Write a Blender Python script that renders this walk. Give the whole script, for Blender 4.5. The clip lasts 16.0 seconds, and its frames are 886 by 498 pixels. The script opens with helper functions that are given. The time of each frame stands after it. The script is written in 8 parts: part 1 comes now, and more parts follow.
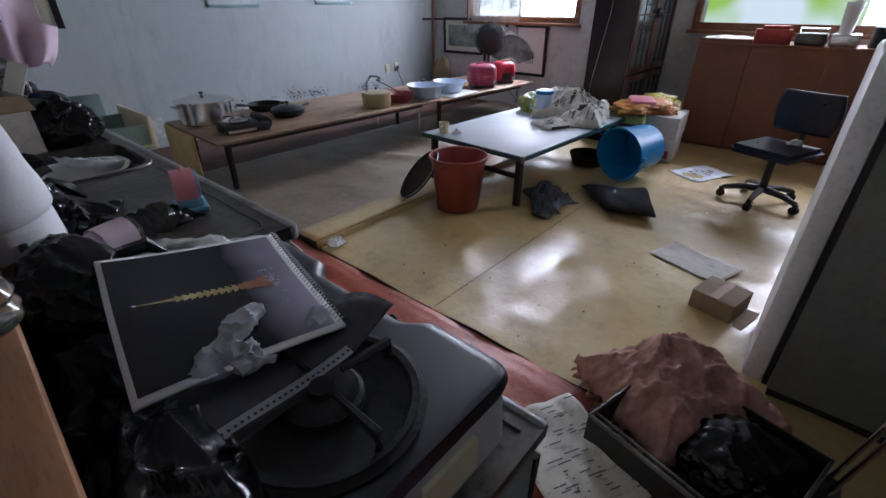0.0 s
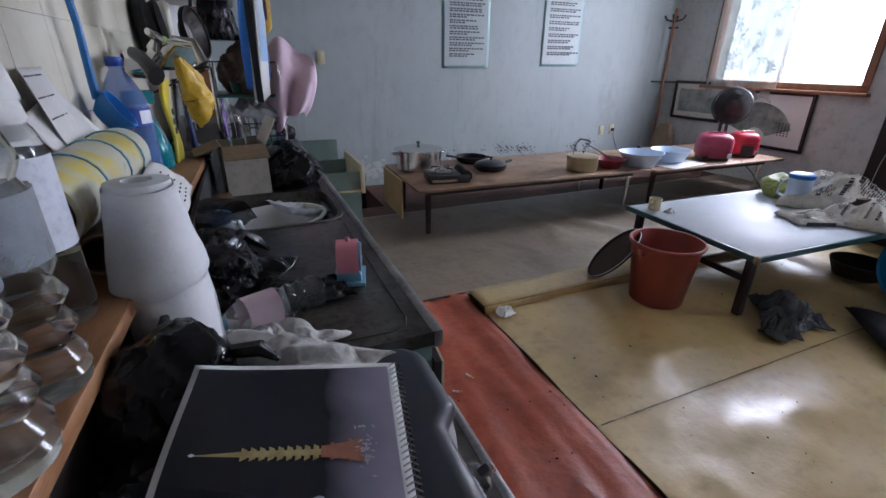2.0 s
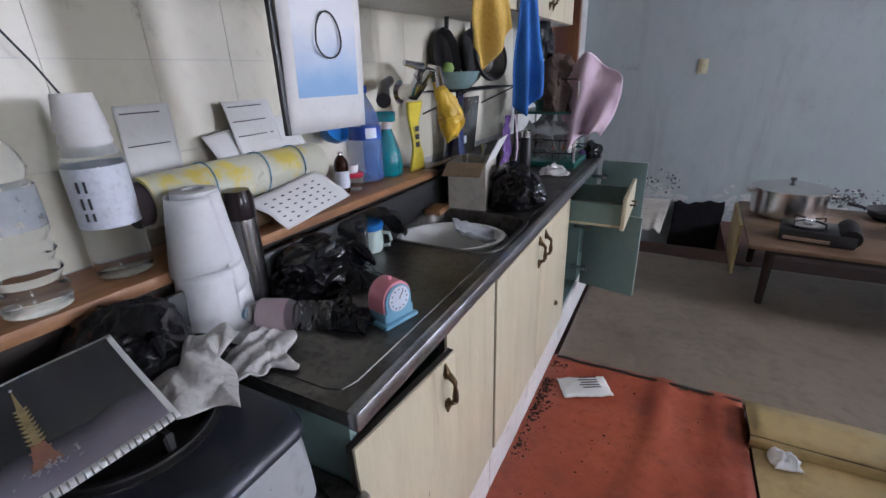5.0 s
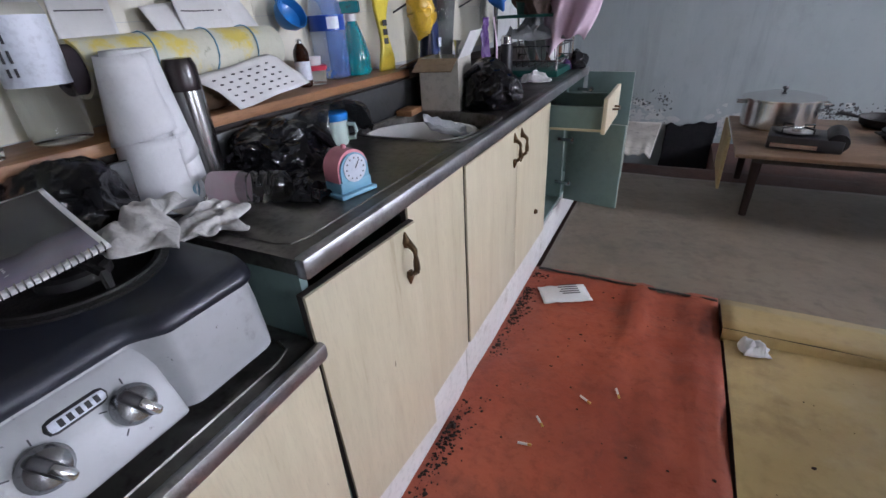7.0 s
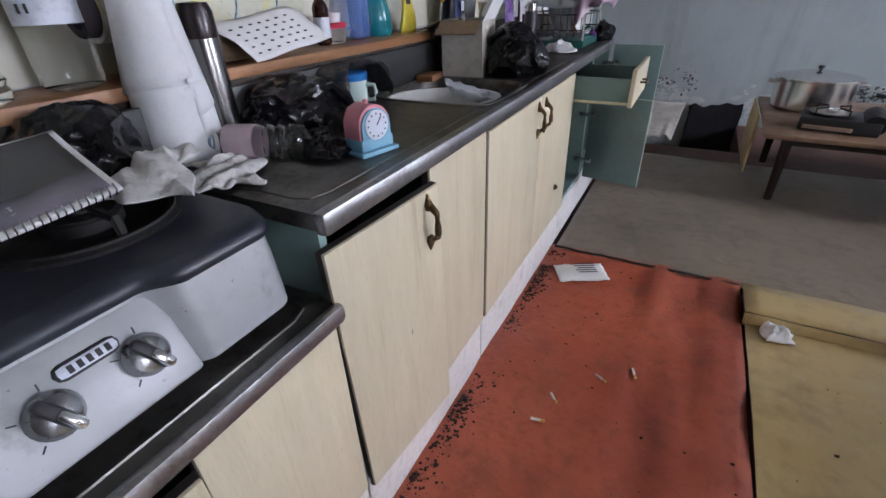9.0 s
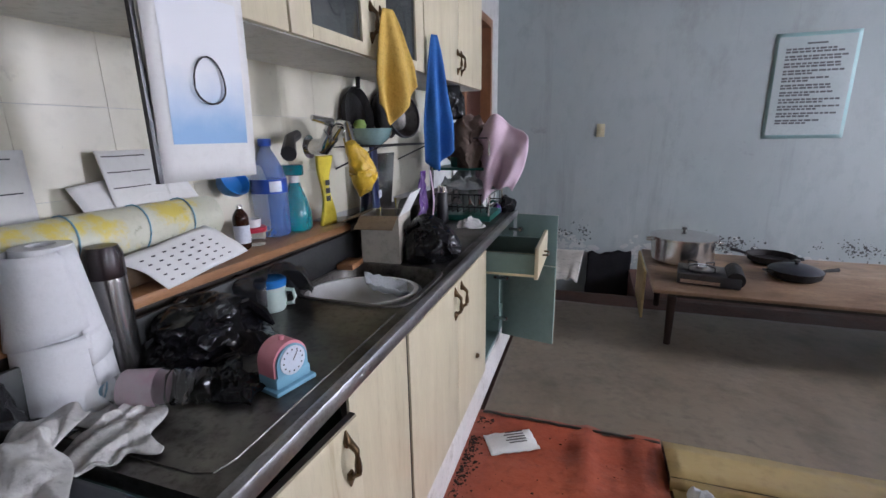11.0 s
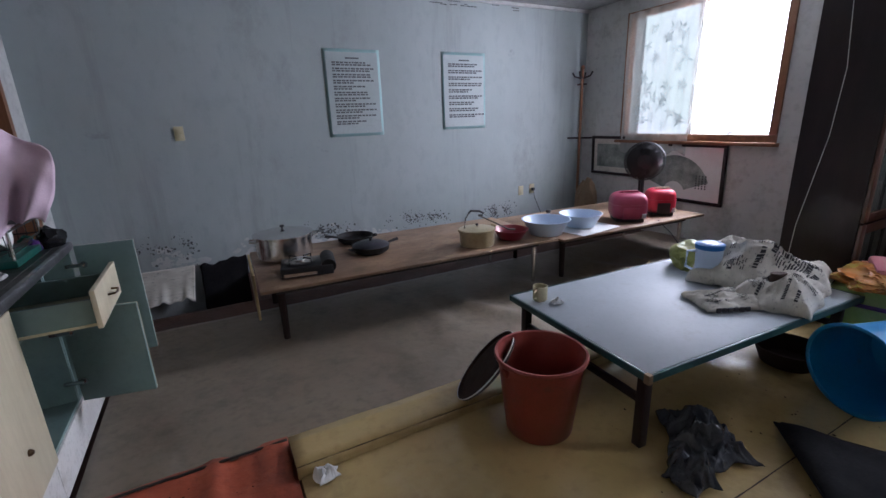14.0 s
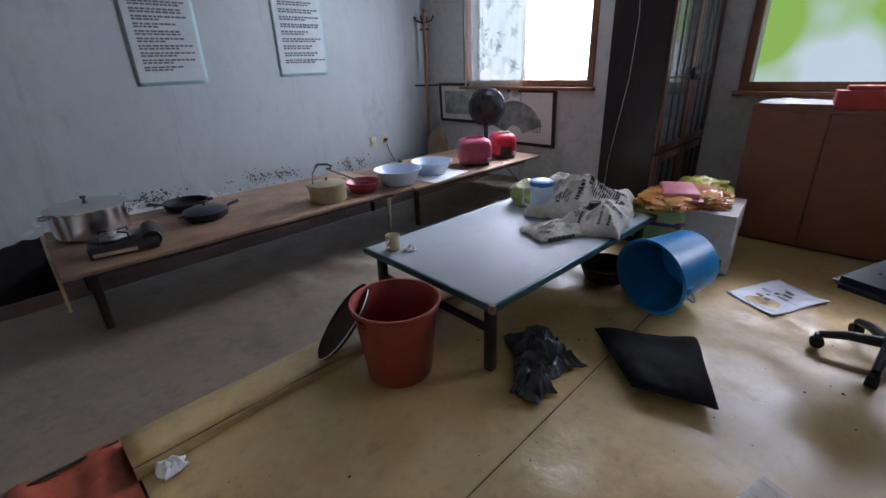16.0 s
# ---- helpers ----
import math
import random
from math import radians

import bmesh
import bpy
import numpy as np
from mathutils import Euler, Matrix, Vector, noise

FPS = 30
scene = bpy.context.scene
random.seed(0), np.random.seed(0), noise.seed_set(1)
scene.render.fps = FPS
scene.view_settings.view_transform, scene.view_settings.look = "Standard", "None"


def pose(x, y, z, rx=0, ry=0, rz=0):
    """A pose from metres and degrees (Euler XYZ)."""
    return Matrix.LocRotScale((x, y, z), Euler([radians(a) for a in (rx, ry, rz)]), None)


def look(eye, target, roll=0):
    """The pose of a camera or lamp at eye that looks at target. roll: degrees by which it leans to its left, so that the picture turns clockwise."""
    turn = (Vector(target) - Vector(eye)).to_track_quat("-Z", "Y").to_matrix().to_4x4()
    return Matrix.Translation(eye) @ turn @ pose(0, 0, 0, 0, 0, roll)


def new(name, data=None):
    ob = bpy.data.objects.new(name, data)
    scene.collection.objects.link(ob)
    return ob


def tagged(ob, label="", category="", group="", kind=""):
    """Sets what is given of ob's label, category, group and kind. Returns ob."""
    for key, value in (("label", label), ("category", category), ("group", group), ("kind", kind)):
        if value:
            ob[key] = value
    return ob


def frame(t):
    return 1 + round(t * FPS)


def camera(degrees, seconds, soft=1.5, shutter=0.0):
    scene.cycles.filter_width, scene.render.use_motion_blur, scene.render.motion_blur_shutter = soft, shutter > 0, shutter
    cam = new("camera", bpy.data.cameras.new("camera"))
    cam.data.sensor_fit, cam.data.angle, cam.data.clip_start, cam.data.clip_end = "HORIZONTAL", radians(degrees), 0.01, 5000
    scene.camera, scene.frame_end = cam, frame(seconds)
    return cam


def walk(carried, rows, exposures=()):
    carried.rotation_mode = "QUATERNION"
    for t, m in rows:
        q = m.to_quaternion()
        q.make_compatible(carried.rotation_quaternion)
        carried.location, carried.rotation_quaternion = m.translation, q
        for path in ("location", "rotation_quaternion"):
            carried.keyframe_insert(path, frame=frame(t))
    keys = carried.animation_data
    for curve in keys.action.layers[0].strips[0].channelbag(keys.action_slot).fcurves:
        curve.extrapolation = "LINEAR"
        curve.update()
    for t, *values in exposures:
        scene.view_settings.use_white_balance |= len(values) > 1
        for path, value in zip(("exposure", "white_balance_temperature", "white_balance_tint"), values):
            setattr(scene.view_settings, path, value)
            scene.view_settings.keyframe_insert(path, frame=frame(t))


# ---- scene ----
cam = camera(90.1, 16.0)
PATH = [
    (0, (0.377, 0.282, 1.3), (1.703, 1.423, 0.331), 0.1),
    (0.5, (0.375, 0.267, 1.308), (1.568, 1.549, 0.341), -0.4),
    (1, (0.401, 0.285, 1.331), (1.468, 1.716, 0.427), -0.5),
    (1.5, (0.49, 0.402, 1.319), (1.427, 1.97, 0.504), 0.2),
    (2, (0.564, 0.476, 1.329), (1.297, 2.166, 0.55), 0.6),
    (2.5, (0.776, 0.449, 1.36), (1.135, 2.267, 0.608), -0.6),
    (3, (0.911, 0.498, 1.397), (0.853, 2.375, 0.708), -1.7),
    (3.2, (0.929, 0.534, 1.408), (0.735, 2.413, 0.75), -1.9),
    (5.3, (1.272, 0.71, 1.342), (0.379, 2.331, 0.584), -1.6),
    (5.5, (1.28, 0.71, 1.326), (0.397, 2.326, 0.546), -1.1),
    (6, (1.302, 0.71, 1.27), (0.441, 2.321, 0.454), -0.5),
    (6.5, (1.324, 0.7, 1.222), (0.485, 2.293, 0.351), -1.8),
    (7, (1.332, 0.696, 1.193), (0.512, 2.257, 0.249), -3.4),
    (7.5, (1.332, 0.695, 1.172), (0.498, 2.208, 0.163), -3.8),
    (8, (1.322, 0.691, 1.142), (0.448, 2.146, 0.085), -3.7),
    (8.2, (1.315, 0.693, 1.135), (0.446, 2.143, 0.067), -3.3),
    (10.3, (1.29, 0.731, 1.254), (0.572, 2.457, 0.543), -1.6),
    (10.5, (1.292, 0.742, 1.284), (0.614, 2.51, 0.639), -1.5),
    (11, (1.29, 0.761, 1.335), (0.677, 2.599, 0.838), -0.9),
    (11.5, (1.319, 0.778, 1.356), (0.844, 2.67, 0.915), -1.0),
    (12, (1.363, 0.793, 1.382), (1.195, 2.734, 0.93), -1.1),
    (12.5, (1.406, 0.8, 1.383), (1.576, 2.736, 0.912), -1.4),
    (13, (1.45, 0.793, 1.395), (1.919, 2.671, 0.893), -1.9),
    (13.5, (1.483, 0.796, 1.392), (2.199, 2.587, 0.862), -1.9),
    (14, (1.531, 0.779, 1.387), (2.412, 2.486, 0.831), -2.1),
    (14.5, (1.571, 0.757, 1.393), (2.554, 2.396, 0.802), -2.4),
    (15, (1.606, 0.747, 1.378), (2.701, 2.292, 0.735), -2.4),
    (15.5, (1.619, 0.751, 1.359), (2.823, 2.181, 0.65), -2.2),
    (16, (1.632, 0.75, 1.352), (2.935, 2.058, 0.583), -2.1),
]
WARMTH, TINT = 5620, 22
EXPOSURES = [(t, e, WARMTH + w, TINT) for t, e, w in ((0.0, -0.03, 20), (1.0, 0.05, 40), (2.0, 0.05, 60), (2.5, -0.02, 150), (3.0, 0.13, 200), (5.5, 0.2, 200), (8.0, 0.3, 200), (11.0, 0.25, 290), (12.5, 0.25, 260), (13.0, -0.12, 190), (13.5, -0.36, 120), (15.0, -0.35, 60), (16.0, -0.3, 40))]
walk(cam, [(t, look(e, g, r)) for t, e, g, r in PATH], EXPOSURES)

# ---- daylight ----
world = bpy.data.worlds.new("world")
scene.world = world
world.use_nodes = True
wn = world.node_tree
sky = wn.nodes.new("ShaderNodeTexSky")
sky.sky_type = "NISHITA"
sky.sun_disc = False
sky.sun_elevation = radians(50)
sky.sun_rotation = radians(90)
wn.links.new(sky.outputs[0], wn.nodes["Background"].inputs[0])
wn.nodes["Background"].inputs[1].default_value = 0.1
sun = new("sun", bpy.data.lights.new("sun", "SUN"))
sun.data.energy = 0.8
sun.data.angle = radians(15)
sun.data.color = (1.0, 0.96, 0.9)
sun.matrix_world = look((12, 1, 14), (0, 1, 0))


def sky_panel(name, eye, target, w, h, watts, color=(0.96, 0.98, 1.0)):
    lamp = new(name, bpy.data.lights.new(name, "AREA"))
    lamp.data.shape, lamp.data.size, lamp.data.size_y = "RECTANGLE", w, h
    lamp.data.energy, lamp.data.color = watts, color
    lamp.matrix_world = look(eye, target)
    return lamp


sky_panel("window_sky_1", (6.34, 3.52, 1.82), (0, 3.52, 1.82), 0.78, 1.28, 112)
# fill lamp added in window 2's unseen south pane, to brighten the kitchen side
sky_panel("window_2_fill", (6.34, -0.16, 1.72), (0, -0.16, 1.72), 1.0, 1.16, 42)
sky_panel("window_sky_2", (9.0, 1.7, 3.9), (4.0, -0.2, 0.5), 3.0, 2.4, 560)


# ---- materials ----
def mat(name, c1, c2=None, scale=6.0, rough=0.6, metal=0.0, bump=0.0, bscale=40.0, fine=0.25, spec=0.5, dirt=None, dscale=2.0, damount=0.5, **kw):
    m = bpy.data.materials.new(name)
    m.use_nodes = True
    nt = m.node_tree
    p = nt.nodes["Principled BSDF"]
    tc = nt.nodes.new("ShaderNodeTexCoord")
    mp = nt.nodes.new("ShaderNodeMapping")
    place = nt.nodes.new("ShaderNodeNewGeometry").outputs["Position"] if kw.get("world") else tc.outputs["Object"]
    nt.links.new(place, mp.inputs["Vector"])
    mp.inputs["Scale"].default_value = kw.get("stretch", (1, 1, 1))
    c2 = c2 or tuple(v * 0.8 for v in c1)

    def noise_at(s, detail=5.0, r=0.6, stretch=None):
        n = nt.nodes.new("ShaderNodeTexNoise")
        n.inputs["Scale"].default_value, n.inputs["Detail"].default_value, n.inputs["Roughness"].default_value = s, detail, r
        src = mp
        if stretch is not None:
            src = nt.nodes.new("ShaderNodeMapping")
            nt.links.new(place, src.inputs["Vector"])
            src.inputs["Scale"].default_value = stretch
        nt.links.new(src.outputs[0], n.inputs["Vector"])
        return n

    def mixed(fac, a, b):
        x = nt.nodes.new("ShaderNodeMix")
        x.data_type = "RGBA"
        for sock, v in ((x.inputs[0], fac), (x.inputs[6], a), (x.inputs[7], b)):
            if isinstance(v, (tuple, float)):
                sock.default_value = v if isinstance(v, float) else (*v, 1.0)
            else:
                nt.links.new(v, sock)
        return x.outputs[2]

    def ramp(src, lo, hi):
        r = nt.nodes.new("ShaderNodeMapRange")
        nt.links.new(src, r.inputs[0])
        r.inputs[1].default_value, r.inputs[2].default_value = lo, hi
        return r.outputs[0]

    col = mixed(ramp(noise_at(scale).outputs["Fac"], 0.35, 0.65), c1, c2)
    grain = noise_at(scale * 12, 3.0)
    dark = tuple(v * (1 - fine) for v in c2)
    col = mixed(ramp(grain.outputs["Fac"], 0.5, 0.85), col, dark)
    if dirt:
        d = ramp(noise_at(dscale, 8.0, 0.7).outputs["Fac"], 0.62 - 0.2 * damount, 0.8)
        col = mixed(d, col, dirt)
    for tone, size, stretch, lo, hi, most in kw.get("layers", ()):
        f = nt.nodes.new("ShaderNodeMapRange")
        nt.links.new(noise_at(size, 6.0, 0.65, stretch).outputs["Fac"], f.inputs[0])
        f.inputs[1].default_value, f.inputs[2].default_value, f.inputs[4].default_value = lo, hi, most
        col = mixed(f.outputs[0], col, tone)
    nt.links.new(col, p.inputs["Base Color"])
    p.inputs["Metallic"].default_value = metal
    p.inputs["Specular IOR Level"].default_value = spec
    rr = nt.nodes.new("ShaderNodeMapRange")
    nt.links.new(noise_at(scale * 2.3, 6.0).outputs["Fac"], rr.inputs[0])
    rr.inputs[3].default_value, rr.inputs[4].default_value = max(0.03, rough * 0.75), min(1.0, rough * 1.25)
    nt.links.new(rr.outputs[0], p.inputs["Roughness"])
    if bump:
        b = nt.nodes.new("ShaderNodeBump")
        b.inputs["Strength"].default_value, b.inputs["Distance"].default_value = bump, 0.01
        nt.links.new(noise_at(bscale, 6.0).outputs["Fac"], b.inputs["Height"])
        nt.links.new(b.outputs[0], p.inputs["Normal"])
    if "alpha" in kw:
        p.inputs["Alpha"].default_value = kw["alpha"]
    if "trans" in kw:
        p.inputs["Transmission Weight"].default_value = kw["trans"]
    if "coat" in kw:
        p.inputs["Coat Weight"].default_value = kw["coat"]
        p.inputs["Coat Roughness"].default_value = kw.get("coat_rough", 0.1)
    if "ior" in kw:
        p.inputs["IOR"].default_value = kw["ior"]
    return m


def glow(name, c1, c2, scale, strength):
    m = bpy.data.materials.new(name)
    m.use_nodes = True
    nt = m.node_tree
    nt.nodes.remove(nt.nodes["Principled BSDF"])
    e = nt.nodes.new("ShaderNodeEmission")
    n = nt.nodes.new("ShaderNodeTexNoise")
    n.inputs["Scale"].default_value, n.inputs["Detail"].default_value = scale, 1.5
    tc = nt.nodes.new("ShaderNodeTexCoord")
    nt.links.new(tc.outputs["Object"], n.inputs["Vector"])
    cr = nt.nodes.new("ShaderNodeValToRGB")
    cr.color_ramp.elements[0].position, cr.color_ramp.elements[1].position = 0.48, 0.66
    cr.color_ramp.elements[0].color, cr.color_ramp.elements[1].color = (*c1, 1), (*c2, 1)
    nt.links.new(n.outputs["Fac"], cr.inputs[0])
    nt.links.new(cr.outputs[0], e.inputs[0])
    e.inputs[1].default_value = strength
    nt.links.new(e.outputs[0], nt.nodes["Material Output"].inputs[0])
    return m


WALLPAPER = mat("grey_wallpaper", (0.37, 0.415, 0.415), (0.32, 0.365, 0.365), 0.9, 0.75, bump=0.12, bscale=60, dirt=(0.21, 0.22, 0.21), dscale=1.1, damount=0.22, fine=0.06, stretch=(1, 1, 0.6), layers=[((0.18, 0.185, 0.175), 1.0, (5.0, 1, 0.35), 0.56, 0.80, 0.55), ((0.47, 0.51, 0.50), 1.0, (3.1, 1, 0.5), 0.60, 0.75, 0.45), ((0.12, 0.12, 0.11), 1.0, (2.6, 1, 3.4), 0.66, 0.80, 0.6), ((0.14, 0.14, 0.13), 1.0, (11.0, 1, 16.0), 0.70, 0.76, 0.5)])
WALLPLAIN = mat("dull_plaster", (0.56, 0.57, 0.55), (0.48, 0.49, 0.475), 1.2, 0.8, bump=0.15, dirt=(0.25, 0.24, 0.22), dscale=1.5, damount=0.2, layers=[((0.30, 0.29, 0.26), 1.0, (1, 6.0, 0.5), 0.60, 0.80, 0.5)])
# unseen wall behind the camera: dark brown added to weaken bounced light
BACKWALL = mat("unseen_dark_back", (0.16, 0.125, 0.10), (0.12, 0.09, 0.07), 1.5, 0.6, bump=0.1, stretch=(4, 1, 0.5))
TILE = mat("cream_tile", (0.72, 0.69, 0.57), (0.66, 0.63, 0.51), 2.0, 0.35, dirt=(0.33, 0.30, 0.23), dscale=3.0, damount=0.15, fine=0.05, world=True, layers=[((0.16, 0.14, 0.11), 1.0, (1, 9.0, 7.0), 0.66, 0.80, 0.8), ((0.40, 0.36, 0.26), 1.0, (1, 12.0, 1.2), 0.60, 0.78, 0.5), ((0.30, 0.33, 0.36), 1.0, (1, 26.0, 20.0), 0.72, 0.78, 0.6)])
CEIL = mat("ceiling_paper", (0.36, 0.36, 0.35), (0.29, 0.29, 0.28), 1.5, 0.8, dirt=(0.2, 0.18, 0.15), damount=0.2)
YLINO = mat("yellow_lino", (0.53, 0.39, 0.165), (0.44, 0.315, 0.12), 1.6, 0.34, bump=0.5, bscale=9, dirt=(0.22, 0.135, 0.055), dscale=2.0, damount=0.35, fine=0.12, coat=0.75, coat_rough=0.22, layers=[((0.16, 0.095, 0.045), 1.0, (5.0, 5.0, 1), 0.66, 0.80, 0.7), ((0.60, 0.50, 0.30), 1.0, (1.6, 2.2, 1), 0.58, 0.75, 0.5), ((0.10, 0.06, 0.03), 1.0, (22.0, 22.0, 1), 0.72, 0.78, 0.6)])
RLINO = mat("red_lino", (0.40, 0.090, 0.042), (0.29, 0.056, 0.026), 2.5, 0.45, bump=0.7, bscale=12, dirt=(0.14, 0.04, 0.026), dscale=4.0, damount=0.5, layers=[((0.045, 0.022, 0.016), 1.0, (9.0, 4.0, 1), 0.66, 0.80, 0.7), ((0.46, 0.20, 0.14), 1.0, (14.0, 14.0, 1), 0.66, 0.76, 0.45), ((0.03, 0.018, 0.014), 1.0, (28.0, 20.0, 1), 0.70, 0.76, 0.8)])
GLINO = mat("grey_lino", (0.245, 0.198, 0.145), (0.182, 0.145, 0.105), 1.4, 0.5, bump=0.4, bscale=16, dirt=(0.085, 0.068, 0.05), dscale=2.4, damount=0.5, fine=0.2, layers=[((0.07, 0.055, 0.042), 1.0, (6.0, 6.0, 1), 0.64, 0.76, 0.6), ((0.32, 0.285, 0.235), 1.0, (3.0, 1.2, 1), 0.60, 0.76, 0.5)])
CONC = mat("red_concrete", (0.13, 0.06, 0.045), (0.08, 0.045, 0.035), 3.0, 0.85, bump=0.4)
PEELED = mat("bare_plaster", (0.52, 0.54, 0.52), (0.46, 0.48, 0.46), 9, 0.9)
MOULD = mat("black_mould", (0.06, 0.063, 0.062), (0.10, 0.105, 0.105), 20, 0.95)
CREAMDOOR = mat("cream_laminate", (0.62, 0.56, 0.40), (0.55, 0.49, 0.34), 5.0, 0.4, stretch=(4, 4, 0.5), dirt=(0.35, 0.27, 0.15), dscale=5, damount=0.12, fine=0.08, layers=[((0.40, 0.33, 0.20), 1.0, (30, 30, 1.6), 0.60, 0.76, 0.5), ((0.10, 0.07, 0.04), 1.0, (70, 70, 17), 0.70, 0.76, 0.85)])
EDGEDARK = mat("dark_edge", (0.035, 0.026, 0.02), rough=0.7)
GREENCARC = mat("sage_green_board", (0.19, 0.28, 0.26), (0.16, 0.24, 0.225), 3.0, 0.5, fine=0.1)
GREENIN = mat("olive_drawer_lining", (0.32, 0.33, 0.22), (0.26, 0.27, 0.17), 4.0, 0.55)
STEEL = mat("stained_steel", (0.19, 0.18, 0.165), (0.085, 0.078, 0.07), 4.0, 0.36, metal=0.85, dirt=(0.03, 0.026, 0.022), dscale=6, damount=0.6, bump=0.05, layers=[((0.30, 0.28, 0.25), 1.0, (9, 4, 4), 0.60, 0.76, 0.5), ((0.03, 0.024, 0.02), 1.0, (30, 30, 30), 0.66, 0.74, 0.7)])
RIM = mat("steel_rim", (0.44, 0.44, 0.45), (0.30, 0.30, 0.31), 8.0, 0.38, metal=0.95, dirt=(0.08, 0.07, 0.06), dscale=9, damount=0.3)
CHROME = mat("chrome", (0.75, 0.75, 0.76), (0.65, 0.65, 0.66), 9, 0.15, metal=1.0)
ALU = mat("aluminium", (0.84, 0.83, 0.81), (0.72, 0.71, 0.69), 4, 0.23, metal=1.0, dirt=(0.40, 0.37, 0.33), dscale=5, damount=0.1, stretch=(1, 1, 4))
BRASS = mat("antique_brass", (0.20, 0.13, 0.06), (0.09, 0.06, 0.035), 30, 0.35, metal=0.9)
WHITEP = mat("white_paint", (0.72, 0.71, 0.68), (0.62, 0.61, 0.58), 4, 0.5, dirt=(0.3, 0.26, 0.2), dscale=5, damount=0.25)
BLACKGL = mat("black_enamel", (0.017, 0.020, 0.030), (0.022, 0.024, 0.034), 6, 0.42, dirt=(0.04, 0.038, 0.036), dscale=14, damount=0.1, spec=0.5, layers=[((0.08, 0.075, 0.065), 1.0, (60, 60, 60), 0.70, 0.76, 0.7)])
BLACKIRON = mat("cast_iron", (0.013, 0.013, 0.014), (0.020, 0.018, 0.016), 15, 0.65, bump=0.3, spec=0.3)
STOVEGREY = mat("grey_stove_paint", (0.39, 0.405, 0.415), (0.345, 0.36, 0.365), 3, 0.4, metal=0.15, dirt=(0.2, 0.19, 0.17), dscale=9, damount=0.1, fine=0.06, layers=[((0.05, 0.04, 0.03), 1.0, (100, 100, 100), 0.66, 0.72, 0.8), ((0.12, 0.095, 0.07), 1.0, (30, 30, 30), 0.68, 0.76, 0.7)])
KNOB = mat("silver_knob", (0.42, 0.43, 0.44), (0.30, 0.30, 0.31), 12, 0.25, metal=0.9)
BAG = mat("black_bag_film", (0.004, 0.004, 0.005), (0.007, 0.007, 0.008), 8, 0.17, bump=0.25, bscale=22, spec=0.35, fine=0.1)
GREYBAG = mat("dark_blue_bag_film", (0.075, 0.083, 0.096), (0.04, 0.045, 0.055), 8, 0.22, bump=0.4, bscale=22)
SMOKEBAG = mat("thin_smoky_bag_film", (0.02, 0.022, 0.026), (0.05, 0.05, 0.055), 8, 0.18, bump=0.3, bscale=22, alpha=0.62)
CAPDARK = mat("near_black_plastic", (0.020, 0.013, 0.014), (0.028, 0.019, 0.020), 8, 0.22)
WHITEBAG = mat("thin_white_bag_film", (0.60, 0.62, 0.64), (0.48, 0.50, 0.52), 10, 0.3, bump=0.3, bscale=40, alpha=0.6)
FLASK = mat("brushed_flask_steel", (0.30, 0.29, 0.285), (0.24, 0.23, 0.225), 20, 0.22, metal=0.95, stretch=(1, 1, 0.1))
PAPER = mat("white_paper", (0.74, 0.74, 0.73), (0.68, 0.68, 0.66), 6, 0.8, fine=0.05)
TISSUE = mat("white_tissue", (0.76, 0.77, 0.78), (0.70, 0.71, 0.72), 10, 0.95, bump=0.12, bscale=150, fine=0.05)
FADEDINK = mat("faded_ink", (0.07, 0.07, 0.075), (0.13, 0.13, 0.135), 30, 0.8)
LIDBROWN = mat("dark_brown_lid", (0.035, 0.022, 0.018), (0.05, 0.032, 0.026), 6, 0.75, spec=0.12)
INK = mat("print_ink", (0.05, 0.05, 0.055), rough=0.8)
POSTER = mat("aged_poster_paper", (0.41, 0.465, 0.465), (0.36, 0.415, 0.415), 3, 0.5, fine=0.05)
POSTEREDGE = mat("poster_mint", (0.26, 0.44, 0.44), (0.30, 0.43, 0.43), 5, 0.5, fine=0.05)
NEWS = mat("newsprint", (0.70, 0.67, 0.60), (0.60, 0.57, 0.50), 8, 0.9, dirt=(0.2, 0.19, 0.17), dscale=5, damount=0.2, fine=0.15, bump=0.1, stretch=(1, 3.2, 3.2), layers=[((0.12, 0.12, 0.12), 1.0, (16, 60, 60), 0.58, 0.66, 0.5)])


PET = mat("clear_plastic", (0.93, 0.95, 0.95), (0.90, 0.92, 0.92), 9, 0.05, trans=1.0, ior=1.14, spec=0.5, fine=0.0, coat=1.0)
THINLAB = mat("thin_pale_label", (0.36, 0.42, 0.52), (0.50, 0.55, 0.62), 24, 0.3, alpha=0.42, dirt=(0.05, 0.07, 0.16), dscale=22, damount=0.5)
PINKBAND = mat("thin_pink_label", (0.75, 0.50, 0.57), (0.70, 0.60, 0.64), 14, 0.3, alpha=0.6, fine=0.0)
PETBLUE = mat("blue_clear_plastic", (0.10, 0.20, 0.55), (0.14, 0.26, 0.6), 6, 0.08, alpha=0.55, coat=1.0)
PETTEAL = mat("teal_clear_plastic", (0.0, 0.26, 0.30), (0.0, 0.33, 0.36), 6, 0.1, alpha=0.7, coat=1.0)
SOYDARK = mat("dark_red_brown_plastic", (0.05, 0.012, 0.012), (0.035, 0.01, 0.01), 6, 0.15)
BROWNGLASS = mat("brown_glass", (0.035, 0.012, 0.006), rough=0.08)
ICE = mat("ice_blue_label", (0.32, 0.55, 0.75), (0.55, 0.72, 0.85), 14, 0.35)
BLUELAB = mat("deep_blue_label", (0.015, 0.05, 0.28), (0.02, 0.08, 0.38), 8, 0.3)
